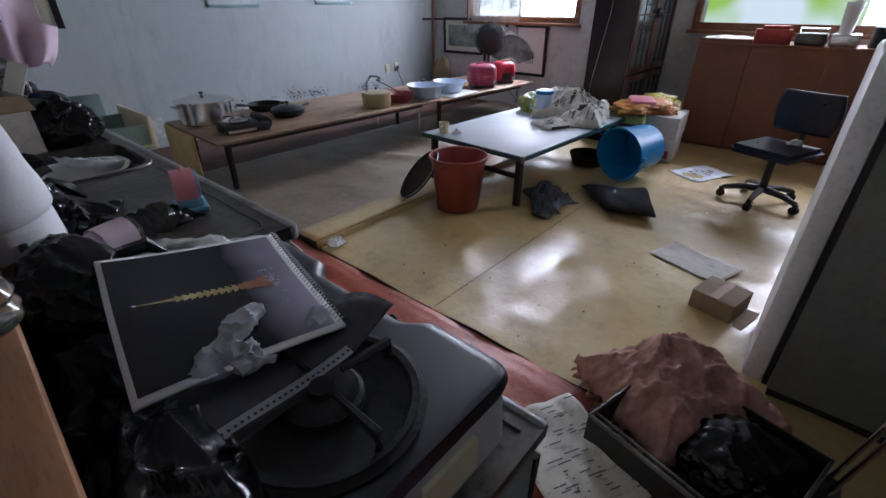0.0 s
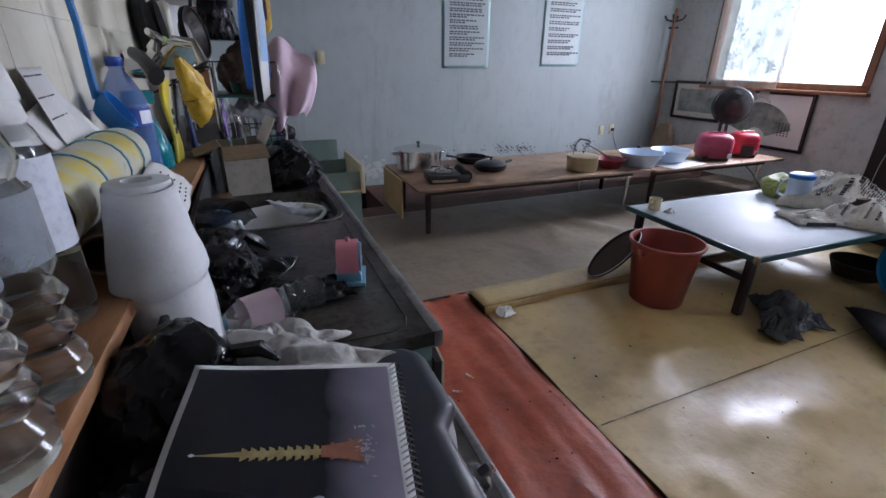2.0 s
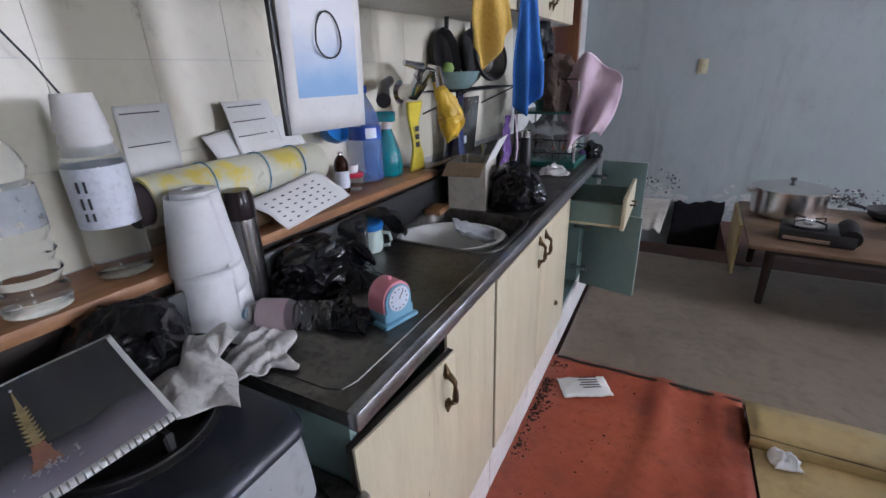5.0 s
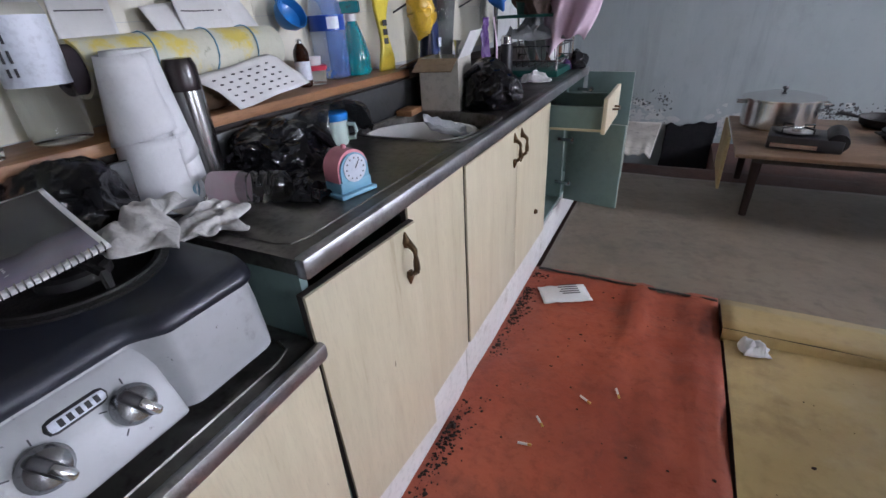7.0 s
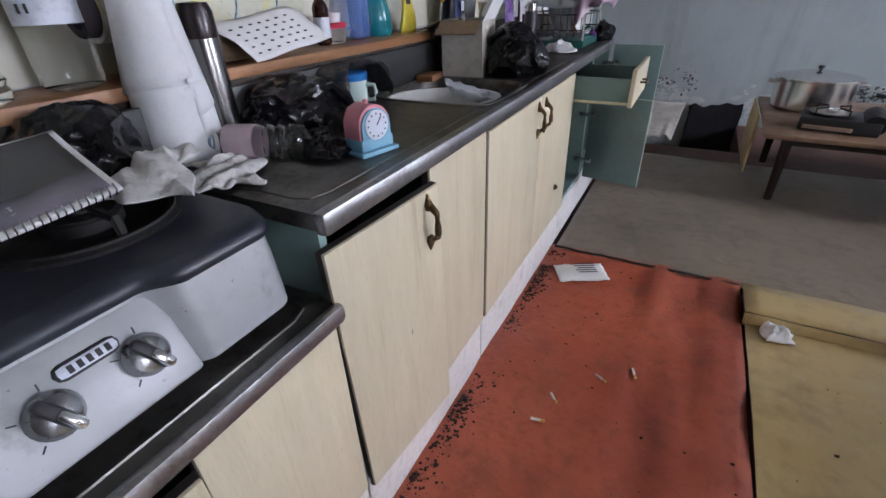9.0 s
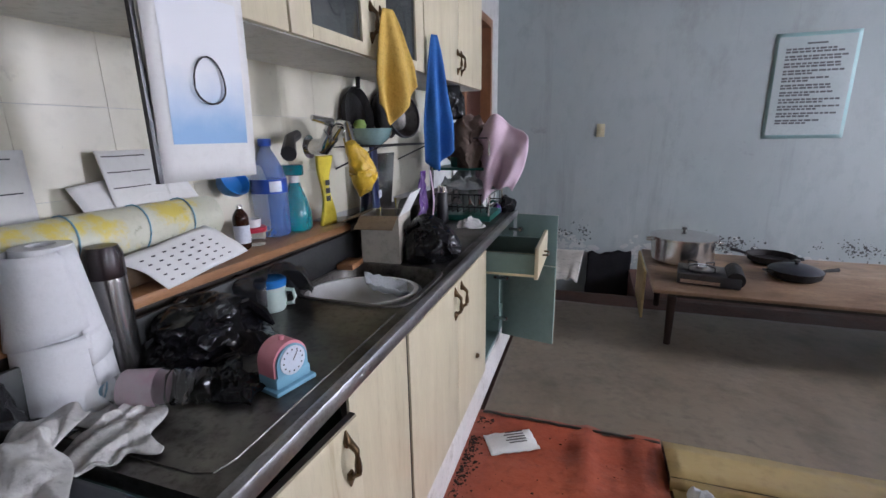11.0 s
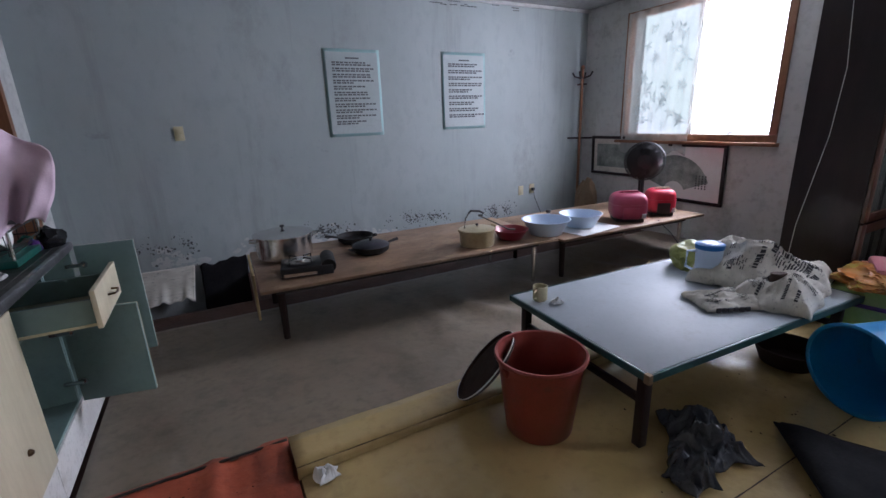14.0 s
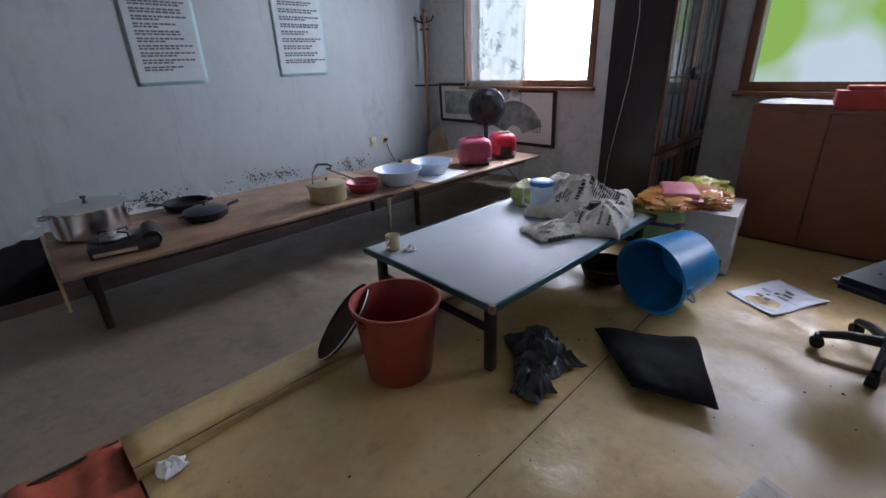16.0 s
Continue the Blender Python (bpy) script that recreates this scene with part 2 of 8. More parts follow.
INKNAVY = mat("navy_ink", (0.012, 0.025, 0.10), (0.010, 0.02, 0.08), 8, 0.4)
WHITELAB = mat("white_label", (0.66, 0.70, 0.76), (0.6, 0.64, 0.72), 8, 0.4)
BLUE = mat("blue_plastic", (0.012, 0.16, 0.46), (0.01, 0.13, 0.40), 5, 0.35, fine=0.08)
BUCKETBLUE = mat("sky_blue_plastic", (0.01, 0.24, 0.55), (0.01, 0.20, 0.48), 4, 0.38, dirt=(0.1, 0.15, 0.2), dscale=6, damount=0.12, fine=0.08)
BRICKRED = mat("brick_red_plastic", (0.25, 0.038, 0.026), (0.21, 0.032, 0.022), 4, 0.42, dirt=(0.12, 0.05, 0.04), dscale=6, damount=0.25, fine=0.1)
WINERED = mat("wine_red_plastic", (0.30, 0.03, 0.05), (0.25, 0.025, 0.04), 4, 0.35)
COOKER = mat("raspberry_plastic", (0.36, 0.05, 0.10), (0.31, 0.04, 0.085), 4, 0.35, fine=0.08)
COOKERRED = mat("bright_red_plastic", (0.48, 0.03, 0.06), (0.42, 0.025, 0.05), 4, 0.3, fine=0.08)
PALEBLUE = mat("pale_blue_plastic", (0.55, 0.66, 0.80), (0.50, 0.61, 0.76), 5, 0.35, fine=0.05)
PINK = mat("pink_plastic", (0.72, 0.28, 0.33), (0.68, 0.24, 0.29), 6, 0.4, fine=0.05)
LBLUE = mat("light_blue_plastic", (0.20, 0.42, 0.55), (0.17, 0.37, 0.5), 6, 0.4, fine=0.05)
MINT = mat("pale_mint_china", (0.52, 0.62, 0.57), (0.47, 0.57, 0.52), 6, 0.3, fine=0.05)
BOWLGLASS = mat("blue_green_glass", (0.20, 0.33, 0.36), (0.26, 0.38, 0.38), 6, 0.12, alpha=0.85, coat=1.0)
DARKPLASTIC = mat("black_plastic", (0.018, 0.018, 0.02), (0.028, 0.028, 0.03), 8, 0.4)
TUBEPLUM = mat("dark_plum_card", (0.06, 0.045, 0.055), (0.045, 0.033, 0.04), 8, 0.5)
BENCHWOOD = mat("worn_brown_board", (0.30, 0.19, 0.115), (0.20, 0.12, 0.07), 3.0, 0.5, stretch=(0.8, 1.6, 3), dirt=(0.09, 0.055, 0.035), dscale=3.5, damount=0.6, bump=0.1, layers=[((0.40, 0.29, 0.19), 1.0, (2.4, 6.0, 1), 0.58, 0.70, 0.6), ((0.06, 0.038, 0.025), 1.0, (7.0, 12.0, 1), 0.62, 0.74, 0.8)])
YELLOWPLY = mat("yellow_plywood", (0.56, 0.42, 0.20), (0.48, 0.35, 0.15), 4, 0.6, dirt=(0.25, 0.17, 0.08), dscale=5, damount=0.2)
PLANK = mat("orange_wood_plank", (0.32, 0.155, 0.066), (0.24, 0.112, 0.046), 6, 0.45, stretch=(4, 0.5, 4), dirt=(0.13, 0.06, 0.026), dscale=6, damount=0.3)
TABLETOP = mat("pale_grey_laminate", (0.47, 0.52, 0.56), (0.42, 0.47, 0.51), 3, 0.55, dirt=(0.33, 0.34, 0.34), dscale=5, damount=0.2, fine=0.06, spec=0.4, layers=[((0.2, 0.19, 0.18), 1.0, (40, 40, 1), 0.71, 0.76, 0.6)])
TEALRIM = mat("dark_teal_rim", (0.02, 0.085, 0.09), (0.015, 0.06, 0.065), 8, 0.35)
DARKWOOD = mat("dark_stained_wood", (0.026, 0.014, 0.015), (0.018, 0.010, 0.011), 4, 0.4, stretch=(4, 4, 0.6), fine=0.15, spec=0.35)
REDWOOD = mat("red_brown_wood", (0.085, 0.030, 0.020), (0.06, 0.022, 0.015), 5, 0.3, stretch=(4, 4, 0.6))
FRAMEWOOD = mat("window_frame_wood", (0.25, 0.11, 0.05), (0.19, 0.08, 0.035), 6, 0.4, stretch=(3, 3, 0.6))
ORANGECAB = mat("orange_brown_board", (0.235, 0.090, 0.045), (0.19, 0.070, 0.035), 2.5, 0.5, fine=0.1, dirt=(0.14, 0.058, 0.034), dscale=3, damount=0.25)
BLACKCLOTH = mat("black_cloth", (0.014, 0.014, 0.016), (0.018, 0.017, 0.019), 30, 0.95, bump=0.3, bscale=90, spec=0.1)
PINKCLOTH = mat("pink_patterned_cloth", (0.46, 0.26, 0.21), (0.36, 0.18, 0.14), 26, 0.95, bump=0.35, bscale=120, dirt=(0.24, 0.09, 0.07), dscale=24, damount=0.4)
ROSECLOTH = mat("pale_rose_cloth", (0.72, 0.56, 0.65), (0.66, 0.50, 0.59), 8, 0.95, bump=0.2, bscale=150, fine=0.05)
YELLOWCLOTH = mat("mustard_cloth", (0.60, 0.40, 0.09), (0.52, 0.33, 0.06), 8, 0.95, bump=0.3, bscale=140)
BLUECLOTH = mat("blue_cloth", (0.02, 0.13, 0.42), (0.015, 0.10, 0.34), 8, 0.9, bump=0.25, bscale=140)
WHITECLOTH = mat("grey_white_cloth", (0.62, 0.61, 0.59), (0.54, 0.53, 0.51), 8, 0.95, bump=0.3, bscale=120, dirt=(0.2, 0.19, 0.17), dscale=12, damount=0.25)
BROWNCLOTH = mat("brown_cloth", (0.10, 0.065, 0.05), (0.07, 0.045, 0.035), 8, 0.95, bump=0.3, bscale=120)
YELLOWPK = mat("yellow_packet", (0.72, 0.60, 0.06), (0.66, 0.53, 0.04), 10, 0.35, dirt=(0.08, 0.07, 0.03), dscale=22, damount=0.1)
LIMEPK = mat("yellow_green_packet", (0.55, 0.50, 0.06), (0.40, 0.42, 0.05), 7, 0.3, layers=[((0.20, 0.30, 0.04), 1.0, (9, 9, 9), 0.56, 0.62, 0.9), ((0.6, 0.56, 0.42), 1.0, (18, 18, 18), 0.62, 0.66, 0.8)])
ORANGEPK = mat("orange_packet", (0.58, 0.19, 0.03), (0.50, 0.25, 0.06), 12, 0.3, layers=[((0.62, 0.52, 0.10), 1.0, (7, 7, 7), 0.56, 0.60, 0.9), ((0.35, 0.05, 0.02), 1.0, (16, 16, 16), 0.62, 0.66, 0.9)])
GLOVEYEL = mat("amber_rubber", (0.66, 0.43, 0.03), (0.58, 0.36, 0.02), 8, 0.35, bump=0.2, bscale=60)
OLIVEPK = mat("olive_bag", (0.34, 0.36, 0.10), (0.28, 0.30, 0.08), 8, 0.5, bump=0.3)
PURPLE = mat("purple_film", (0.10, 0.03, 0.20), (0.08, 0.025, 0.16), 8, 0.3, bump=0.3)
GREENPL = mat("green_plastic", (0.01, 0.11, 0.085), (0.01, 0.085, 0.065), 6, 0.35)
SACK = mat("green_white_sack", (0.22, 0.40, 0.08), (0.4, 0.5, 0.2), 6, 0.5)
CARD = mat("brown_cardboard", (0.27, 0.19, 0.115), (0.21, 0.145, 0.085), 5, 0.85, dirt=(0.2, 0.15, 0.1), dscale=8, damount=0.3)
WHITECARD = mat("white_carton", (0.62, 0.60, 0.58), (0.55, 0.53, 0.51), 4, 0.75, dirt=(0.35, 0.31, 0.27), dscale=6, damount=0.2)
SILVERCARD = mat("faded_grey_carton", (0.52, 0.49, 0.42), (0.44, 0.41, 0.35), 5, 0.6, dirt=(0.2, 0.18, 0.15), dscale=9, damount=0.35)
REDCARD = mat("red_card", (0.42, 0.05, 0.035), (0.36, 0.04, 0.03), 5, 0.6)
CHECK = mat("yellow_floral_vinyl", (0.62, 0.61, 0.50), (0.55, 0.56, 0.44), 7, 0.35, fine=0.06, layers=[((0.66, 0.53, 0.07), 1.0, (9, 9, 9), 0.52, 0.62, 0.9), ((0.25, 0.27, 0.16), 1.0, (30, 30, 30), 0.62, 0.70, 0.6)])
FRIDGE = mat("grey_green_appliance", (0.15, 0.16, 0.14), (0.12, 0.13, 0.11), 3, 0.45, dirt=(0.10, 0.095, 0.08), dscale=6, damount=0.2)
DRIFT = mat("dark_metal_sheet", (0.035, 0.037, 0.037), (0.024, 0.026, 0.026), 6, 0.45, metal=0.5, dirt=(0.07, 0.06, 0.05), dscale=12, damount=0.2)
LACE = mat("sheer_lace", (0.82, 0.83, 0.80), (0.74, 0.76, 0.72), 9, 0.9, alpha=0.42, fine=0.0)
LACEPAT = mat("lace_flower", (0.62, 0.68, 0.70), (0.55, 0.61, 0.63), 9, 0.9, alpha=0.6)
GLASS = mat("window_glass", (0.95, 0.97, 0.96), (0.93, 0.95, 0.94), 3, 0.04, trans=1.0, ior=1.02, fine=0.0)
CABGLASS = mat("cabinet_glass", (0.06, 0.07, 0.07), (0.05, 0.06, 0.06), 3, 0.03, spec=1.0, alpha=0.45, coat=1.0)
REFLGLASS = mat("reflecting_cabinet_glass", (0.10, 0.11, 0.11), (0.08, 0.09, 0.09), 3, 0.13, alpha=0.6, ior=2.4, coat=1.0)


def fade_print(name, axis, lo, hi, c1, c2, rough, p1, p2):
    """A printed picture whose tone runs from c1 to c2 along one axis of the sheet."""
    m = bpy.data.materials.new(name)
    m.use_nodes = True
    nt = m.node_tree
    p = nt.nodes["Principled BSDF"]
    tc, sx, mr, nn, ad, cr = (nt.nodes.new("ShaderNode" + k) for k in ("TexCoord", "SeparateXYZ", "MapRange", "TexNoise", "Math", "ValToRGB"))
    nt.links.new(tc.outputs["Object"], sx.inputs[0])
    nt.links.new(sx.outputs[axis], mr.inputs[0])
    mr.inputs[1].default_value, mr.inputs[2].default_value = lo, hi
    nn.inputs["Scale"].default_value, nn.inputs["Detail"].default_value = 14.0, 4.0
    nt.links.new(tc.outputs["Object"], nn.inputs["Vector"])
    ad.operation = "MULTIPLY_ADD"
    nt.links.new(nn.outputs["Fac"], ad.inputs[0])
    ad.inputs[1].default_value = 0.3
    nt.links.new(mr.outputs[0], ad.inputs[2])
    nt.links.new(ad.outputs[0], cr.inputs[0])
    cr.color_ramp.elements[0].position, cr.color_ramp.elements[1].position = p1, min(1.0, p2)
    cr.color_ramp.elements[0].color, cr.color_ramp.elements[1].color = (*c1, 1), (*c2, 1)
    nt.links.new(cr.outputs[0], p.inputs["Base Color"])
    p.inputs["Roughness"].default_value = rough
    return m


NIGHT = fade_print("night_print", 0, 0.01, 0.135, (0.012, 0.013, 0.020), (0.42, 0.38, 0.50), 0.25, 0.34, 1.15)
CALBLUE = fade_print("blue_watercolour_print", 2, 0.06, 0.34, (0.24, 0.42, 0.66), (0.74, 0.76, 0.79), 0.55, 0.22, 0.62)
PICART = mat("faded_print", (0.34, 0.37, 0.34), (0.12, 0.15, 0.14), 7, 0.3, fine=0.2)
NOTEDARK = mat("night_photo", (0.035, 0.036, 0.048), (0.06, 0.058, 0.07), 6, 0.25)
NOTELILAC = mat("lilac_glow_photo", (0.38, 0.37, 0.42), (0.28, 0.275, 0.32), 5, 0.3)
TOWERGOLD = mat("lit_tower_photo", (0.45, 0.36, 0.16), (0.25, 0.2, 0.08), 60, 0.3)
TOWERRED = mat("brick_tower_photo", (0.34, 0.15, 0.08), (0.25, 0.10, 0.06), 50, 0.3)
IVORY = mat("ivory_plastic", (0.60, 0.55, 0.36), (0.55, 0.50, 0.32), 6, 0.4, fine=0.1)
CREAMENAM = mat("cream_enamel", (0.46, 0.39, 0.24), (0.40, 0.33, 0.20), 2, 0.3, metal=0.5, dirt=(0.2, 0.13, 0.06), dscale=9, damount=0.25)
RUBBER = mat("dark_rubber", (0.015, 0.015, 0.016), rough=0.7)
SKYGLOW = glow("outdoor_white", (0.92, 0.97, 1.0), (0.80, 0.92, 0.85), 0.5, 1.9)
LEAFGLOW = glow("outdoor_leaves", (0.72, 0.82, 0.78), (0.34, 0.58, 0.10), 1.4, 1.0)


# ---- building blocks ----
def box_in(bm, x0, x1, y0, y1, z0, z1, bevel=0.0, m=None):
    r = bmesh.ops.create_cube(bm, size=1, matrix=Matrix.LocRotScale(((x0 + x1) / 2, (y0 + y1) / 2, (z0 + z1) / 2), None, (x1 - x0, y1 - y0, z1 - z0)))
    vs = r["verts"]
    if m is not None:
        bmesh.ops.transform(bm, matrix=m, verts=vs)
    if bevel:
        es = list({e for v in vs for e in v.link_edges})
        bmesh.ops.bevel(bm, geom=es, offset=bevel, segments=2, affect="EDGES", profile=0.5)
    return bm


def box(*a, bevel=0.0, m=None):
    return box_in(bmesh.new(), *a, bevel=bevel, m=m)


def lathe_in(bm, profile, seg=28, m=None, close=False):
    rings = []
    for r, z in profile:
        if r < 1e-5:
            rings.append([bm.verts.new((0, 0, z))])
        else:
            rings.append([bm.verts.new((r * math.cos(2 * math.pi * i / seg), r * math.sin(2 * math.pi * i / seg), z)) for i in range(seg)])
    pairs = list(zip(rings, rings[1:]))
    if close:
        pairs.append((rings[-1], rings[0]))
    for a, b in pairs:
        for i in range(seg):
            j = (i + 1) % seg
            f = [a[i % len(a)], a[j % len(a)], b[j % len(b)], b[i % len(b)]]
            f = list(dict.fromkeys(f))
            if len(f) > 2:
                bm.faces.new(f)
    if m is not None:
        bmesh.ops.transform(bm, matrix=m, verts=[v for g in rings for v in g])
    return bm


def lathe(profile, seg=28, m=None, close=False):
    return lathe_in(bmesh.new(), profile, seg, m, close)


def tube_in(bm, pts, r, seg=10, caps=True):
    pts = [Vector(p) for p in pts]
    rings = []
    up = Vector((0, 0, 1))
    for i, p in enumerate(pts):
        d = (pts[min(i + 1, len(pts) - 1)] - pts[max(i - 1, 0)]).normalized()
        a = d.cross(up if abs(d.z) < 0.95 else Vector((1, 0, 0))).normalized()
        b = d.cross(a)
        rr = r[i] if isinstance(r, (list, tuple)) else r
        rings.append([bm.verts.new(p + rr * (math.cos(2 * math.pi * k / seg) * a + math.sin(2 * math.pi * k / seg) * b)) for k in range(seg)])
    for a, b in zip(rings, rings[1:]):
        for k in range(seg):
            bm.faces.new((a[k], a[(k + 1) % seg], b[(k + 1) % seg], b[k]))
    if caps:
        bm.faces.new(rings[0]), bm.faces.new(rings[-1])
    return bm


def tube(pts, r, seg=10):
    return tube_in(bmesh.new(), pts, r, seg)


def grid_in(bm, nx, ny, f):
    vs = [[bm.verts.new(f(i / nx, j / ny)) for i in range(nx + 1)] for j in range(ny + 1)]
    for j in range(ny):
        for i in range(nx):
            bm.faces.new((vs[j][i], vs[j][i + 1], vs[j + 1][i + 1], vs[j + 1][i]))
    return bm


def grid(nx, ny, f):
    return grid_in(bmesh.new(), nx, ny, f)


def nz(x, y, z=0.0, s=1.0):
    return noise.noise(Vector((x * s, y * s, z * s)))


def ridge(p, f):
    """1 along the creases of crumpled film, 0 in the flats between them."""
    d = noise.voronoi(p * f)[0]
    return max(0.0, 1 - 1.7 * (d[1] - d[0])) ** 1.5


def blob(rx, ry, rz, seed=0.0, amp=0.3, freq=3.0, sub=5, flat=0.0):
    """A crumpled lump that stands on z = 0."""
    bm = bmesh.new()
    bmesh.ops.create_icosphere(bm, subdivisions=sub, radius=1)
    for v in bm.verts:
        p = v.co.copy()
        w = p + 0.25 * Vector((noise.noise(p * 2 + Vector((seed, 0, 0))), noise.noise(p * 2 + Vector((0, seed, 0))), noise.noise(p * 2 + Vector((0, 0, seed)))))
        k = 1 + amp * 0.9 * noise.noise(p * freq * 0.4 + Vector((seed, seed * 2, 0))) + 0.34 * amp * (ridge(w + Vector((seed, 0, seed)), freq * 0.55) - 0.3) + 0.16 * amp * (ridge(w + Vector((0, seed, 0)), freq * 1.5) - 0.3)
        v.co = Vector((p.x * rx * k, p.y * ry * k, max(p.z * k, -0.55 + flat) * rz))
    low = min(v.co.z for v in bm.verts)
    bmesh.ops.translate(bm, verts=bm.verts, vec=(0, 0, -low))
    return bm


def mesh_of(name, bm, material, smooth=35):
    bmesh.ops.recalc_face_normals(bm, faces=bm.faces)
    me = bpy.data.meshes.new(name)
    bm.to_mesh(me)
    bm.free()
    me.materials.append(material)
    if smooth:
        me.shade_smooth()
        me.set_sharp_from_angle(angle=radians(smooth))
    return me


def part(name, bm, material, parent=None, label="", solid=0.0, smooth=35):
    ob = new(name, mesh_of(name, bm, material, smooth))
    ob.parent = parent
    if label:
        ob["label"] = label
    if solid:
        md = ob.modifiers.new("thickness", "SOLIDIFY")
        md.thickness, md.offset = solid, 0.0
    return ob


def thing(name, label, category, x=0, y=0, z=0, rz=0, group="", rx=0, ry=0):
    ob = new(name)
    ob.empty_display_size = 0.05
    ob.matrix_basis = pose(x, y, z, rx, ry, rz)
    return tagged(ob, label, category, group)


def structure(name, bm, material, label="", smooth=35, solid=0.0):
    ob = part(name, bm, material, None, "", solid, smooth)
    return tagged(ob, label, name.split("_")[0], kind="structure")

# ---- the room ----
SLOPE = -1.9


def west(y, off=0.0):
    """x of the kitchen wall's face at y."""
    return 0.19 + 0.033 * (y - 1.3) + off


bm = bmesh.new()
box_in(bm, -0.3, 6.5, -1.75, 4.62, -0.5, -0.02)
box_in(bm, 1.72, 6.5, 4.62, 5.7, -0.5, -0.02)
structure("floor", bm, CONC, "bare red-brown concrete under the floor sheets")
structure("floor_pit", box(-0.3, 1.72, 4.62, 5.7, -0.5, -0.33), CONC, "sunken dark reddish concrete by the door")

bm = bmesh.new()
WM = pose(0.19, 1.3, 0, 0, 0, SLOPE)
box_in(bm, -0.25, 0, -3.2, 3.02, -0.4, 2.69, m=WM)
box_in(bm, -0.25, 0, 3.02, 3.86, 2.33, 2.69, m=WM)
box_in(bm, -0.25, 0, 3.86, 4.3, -0.4, 2.69, m=WM)
wall_west = structure("wall_west", bm, WALLPLAIN, "stained cream kitchen wall")
structure("wall_north", box(0.0, 6.5, 5.485, 5.7, -0.4, 2.69), WALLPAPER, "blue-grey papered wall, streaked and mouldy")
# the south wall is never in view; its dark colour holds back bounce
structure("wall_south", box(-0.3, 6.5, -1.85, -1.65, -0.4, 2.69), BACKWALL, "unseen back wall, made dark to cut bounced light")
bm = bmesh.new()
for y0, y1, z0, z1 in ((4.78, 5.485, -.4, 2.69), (3.10, 4.78, -.4, 1.10), (3.10, 4.78, 2.50, 2.69), (1.69, 3.10, -.4, 2.69), (-0.7, 1.69, -.4, 1.08), (-0.7, 1.69, 2.35, 2.69), (-1.65, -0.7, -.4, 2.69)):
    box_in(bm, 6.205, 6.45, y0, y1, z0, z1)
structure("wall_east", bm, WALLPLAIN, "grey plastered window wall")
structure("ceiling", box(-0.3, 6.5, -1.85, 5.7, 2.69, 2.8), CEIL, "pale papered ceiling")
structure("ceiling_trim", box(0.3, 6.2, 5.455, 5.483, 2.655, 2.688), WALLPLAIN, "thin grey cornice strip")
structure("wall_ledge", box(-0.2, 0.172, -0.9, 2.55, -0.02, 0.98, m=WM), EDGEDARK, "boxed-out low wall behind the worktop")

# door in the kitchen wall
door = structure("door_1", box(-0.12, -0.08, 3.06, 3.82, -0.33, 2.29, m=WM), REDWOOD, "dark brown wooden door, shut")
bm = bmesh.new()
box_in(bm, -0.1, 0.02, 3.0, 3.06, -0.33, 2.36, m=WM)
box_in(bm, -0.1, 0.02, 3.82, 3.88, -0.33, 2.36, m=WM)
box_in(bm, -0.1, 0.02, 3.06, 3.82, 2.29, 2.36, m=WM)
part("door_frame", bm, FRAMEWOOD, door, "orange-brown wooden door frame")


# floor sheets
def sheet_floor(name, x0, x1, y0, y1, mat_, label, amp, s, z=0.0, n=60, waves=None):
    nx = max(8, int(n * (x1 - x0)) // 2)
    ny = max(8, int(n * (y1 - y0)) // 2)

    def f(u, v):
        x, y = x0 + u * (x1 - x0), y0 + v * (y1 - y0)
        h = amp * (nz(x, y, 3.0, s) + 0.5 * nz(x, y, 7.0, s * 2.7))
        if "yellow" in name:
            h += 0.014 * ridge(Vector((x + 0.15 * nz(x, y, 1, 3), y + 0.15 * nz(y, x, 1, 3), 2.0)), 2.4) * max(0.0, nz(x, y, 5, 1.1) + 0.35)
            h *= min(1.0, 0.02 + abs(y - 1.457) / 0.15)
        if waves:
            h += waves(x, y)
        return (x, y, z + max(h, -0.012))
    return structure(name, grid(nx, ny, f), mat_, label, smooth=60, solid=0.0 if "yellow" in name else 0.003)


def grey_waves(x, y):
    k = max(0.0, min(1.0, (x - 2.2) / 1.0)) * max(0.0, 1 - abs(y - 3.35) / 0.5)
    return 0.040 * k * (0.5 + 0.5 * math.sin((x + 0.35 * y) * 13 + 3 * nz(x, y, 0, 2))) ** 2


def red_waves(x, y):
    return 0.015 * math.exp(-((x - 1.25 - 0.10 * (y - 1.5)) / 0.03) ** 2) + 0.011 * math.exp(-((x - 1.56) / 0.025) ** 2) + 0.010 * math.exp(-((x - 1.40 + 0.06 * math.sin(3 * y)) / 0.035) ** 2) + 0.012 * max(0.0, nz(x * 2.2, y * 0.8, 4, 3)) + 0.012 * abs(nz(x, y, 6, 4)) + 0.004 * abs(nz(x, y, 2, 11))


sheet_floor("floor_red_sheet", 0.80, 1.655, -1.6, 2.66, RLINO, "worn brick-red vinyl sheet with wrinkles and grime", 0.006, 4.0, 0.0, 60, red_waves)
sheet_floor("floor_grey_sheet", 0.86, 6.2, 2.63, 4.30, GLINO, "dusty grey-brown vinyl sheet with ripples", 0.006, 2.0, 0.006, 50, grey_waves)
sheet_floor("floor_yellow_sheet_south", 1.662, 6.2, -1.6, 1.4568, YLINO, "glossy yellow vinyl sheet, buckled and stained", 0.009, 3.0, 0.0045, 60)
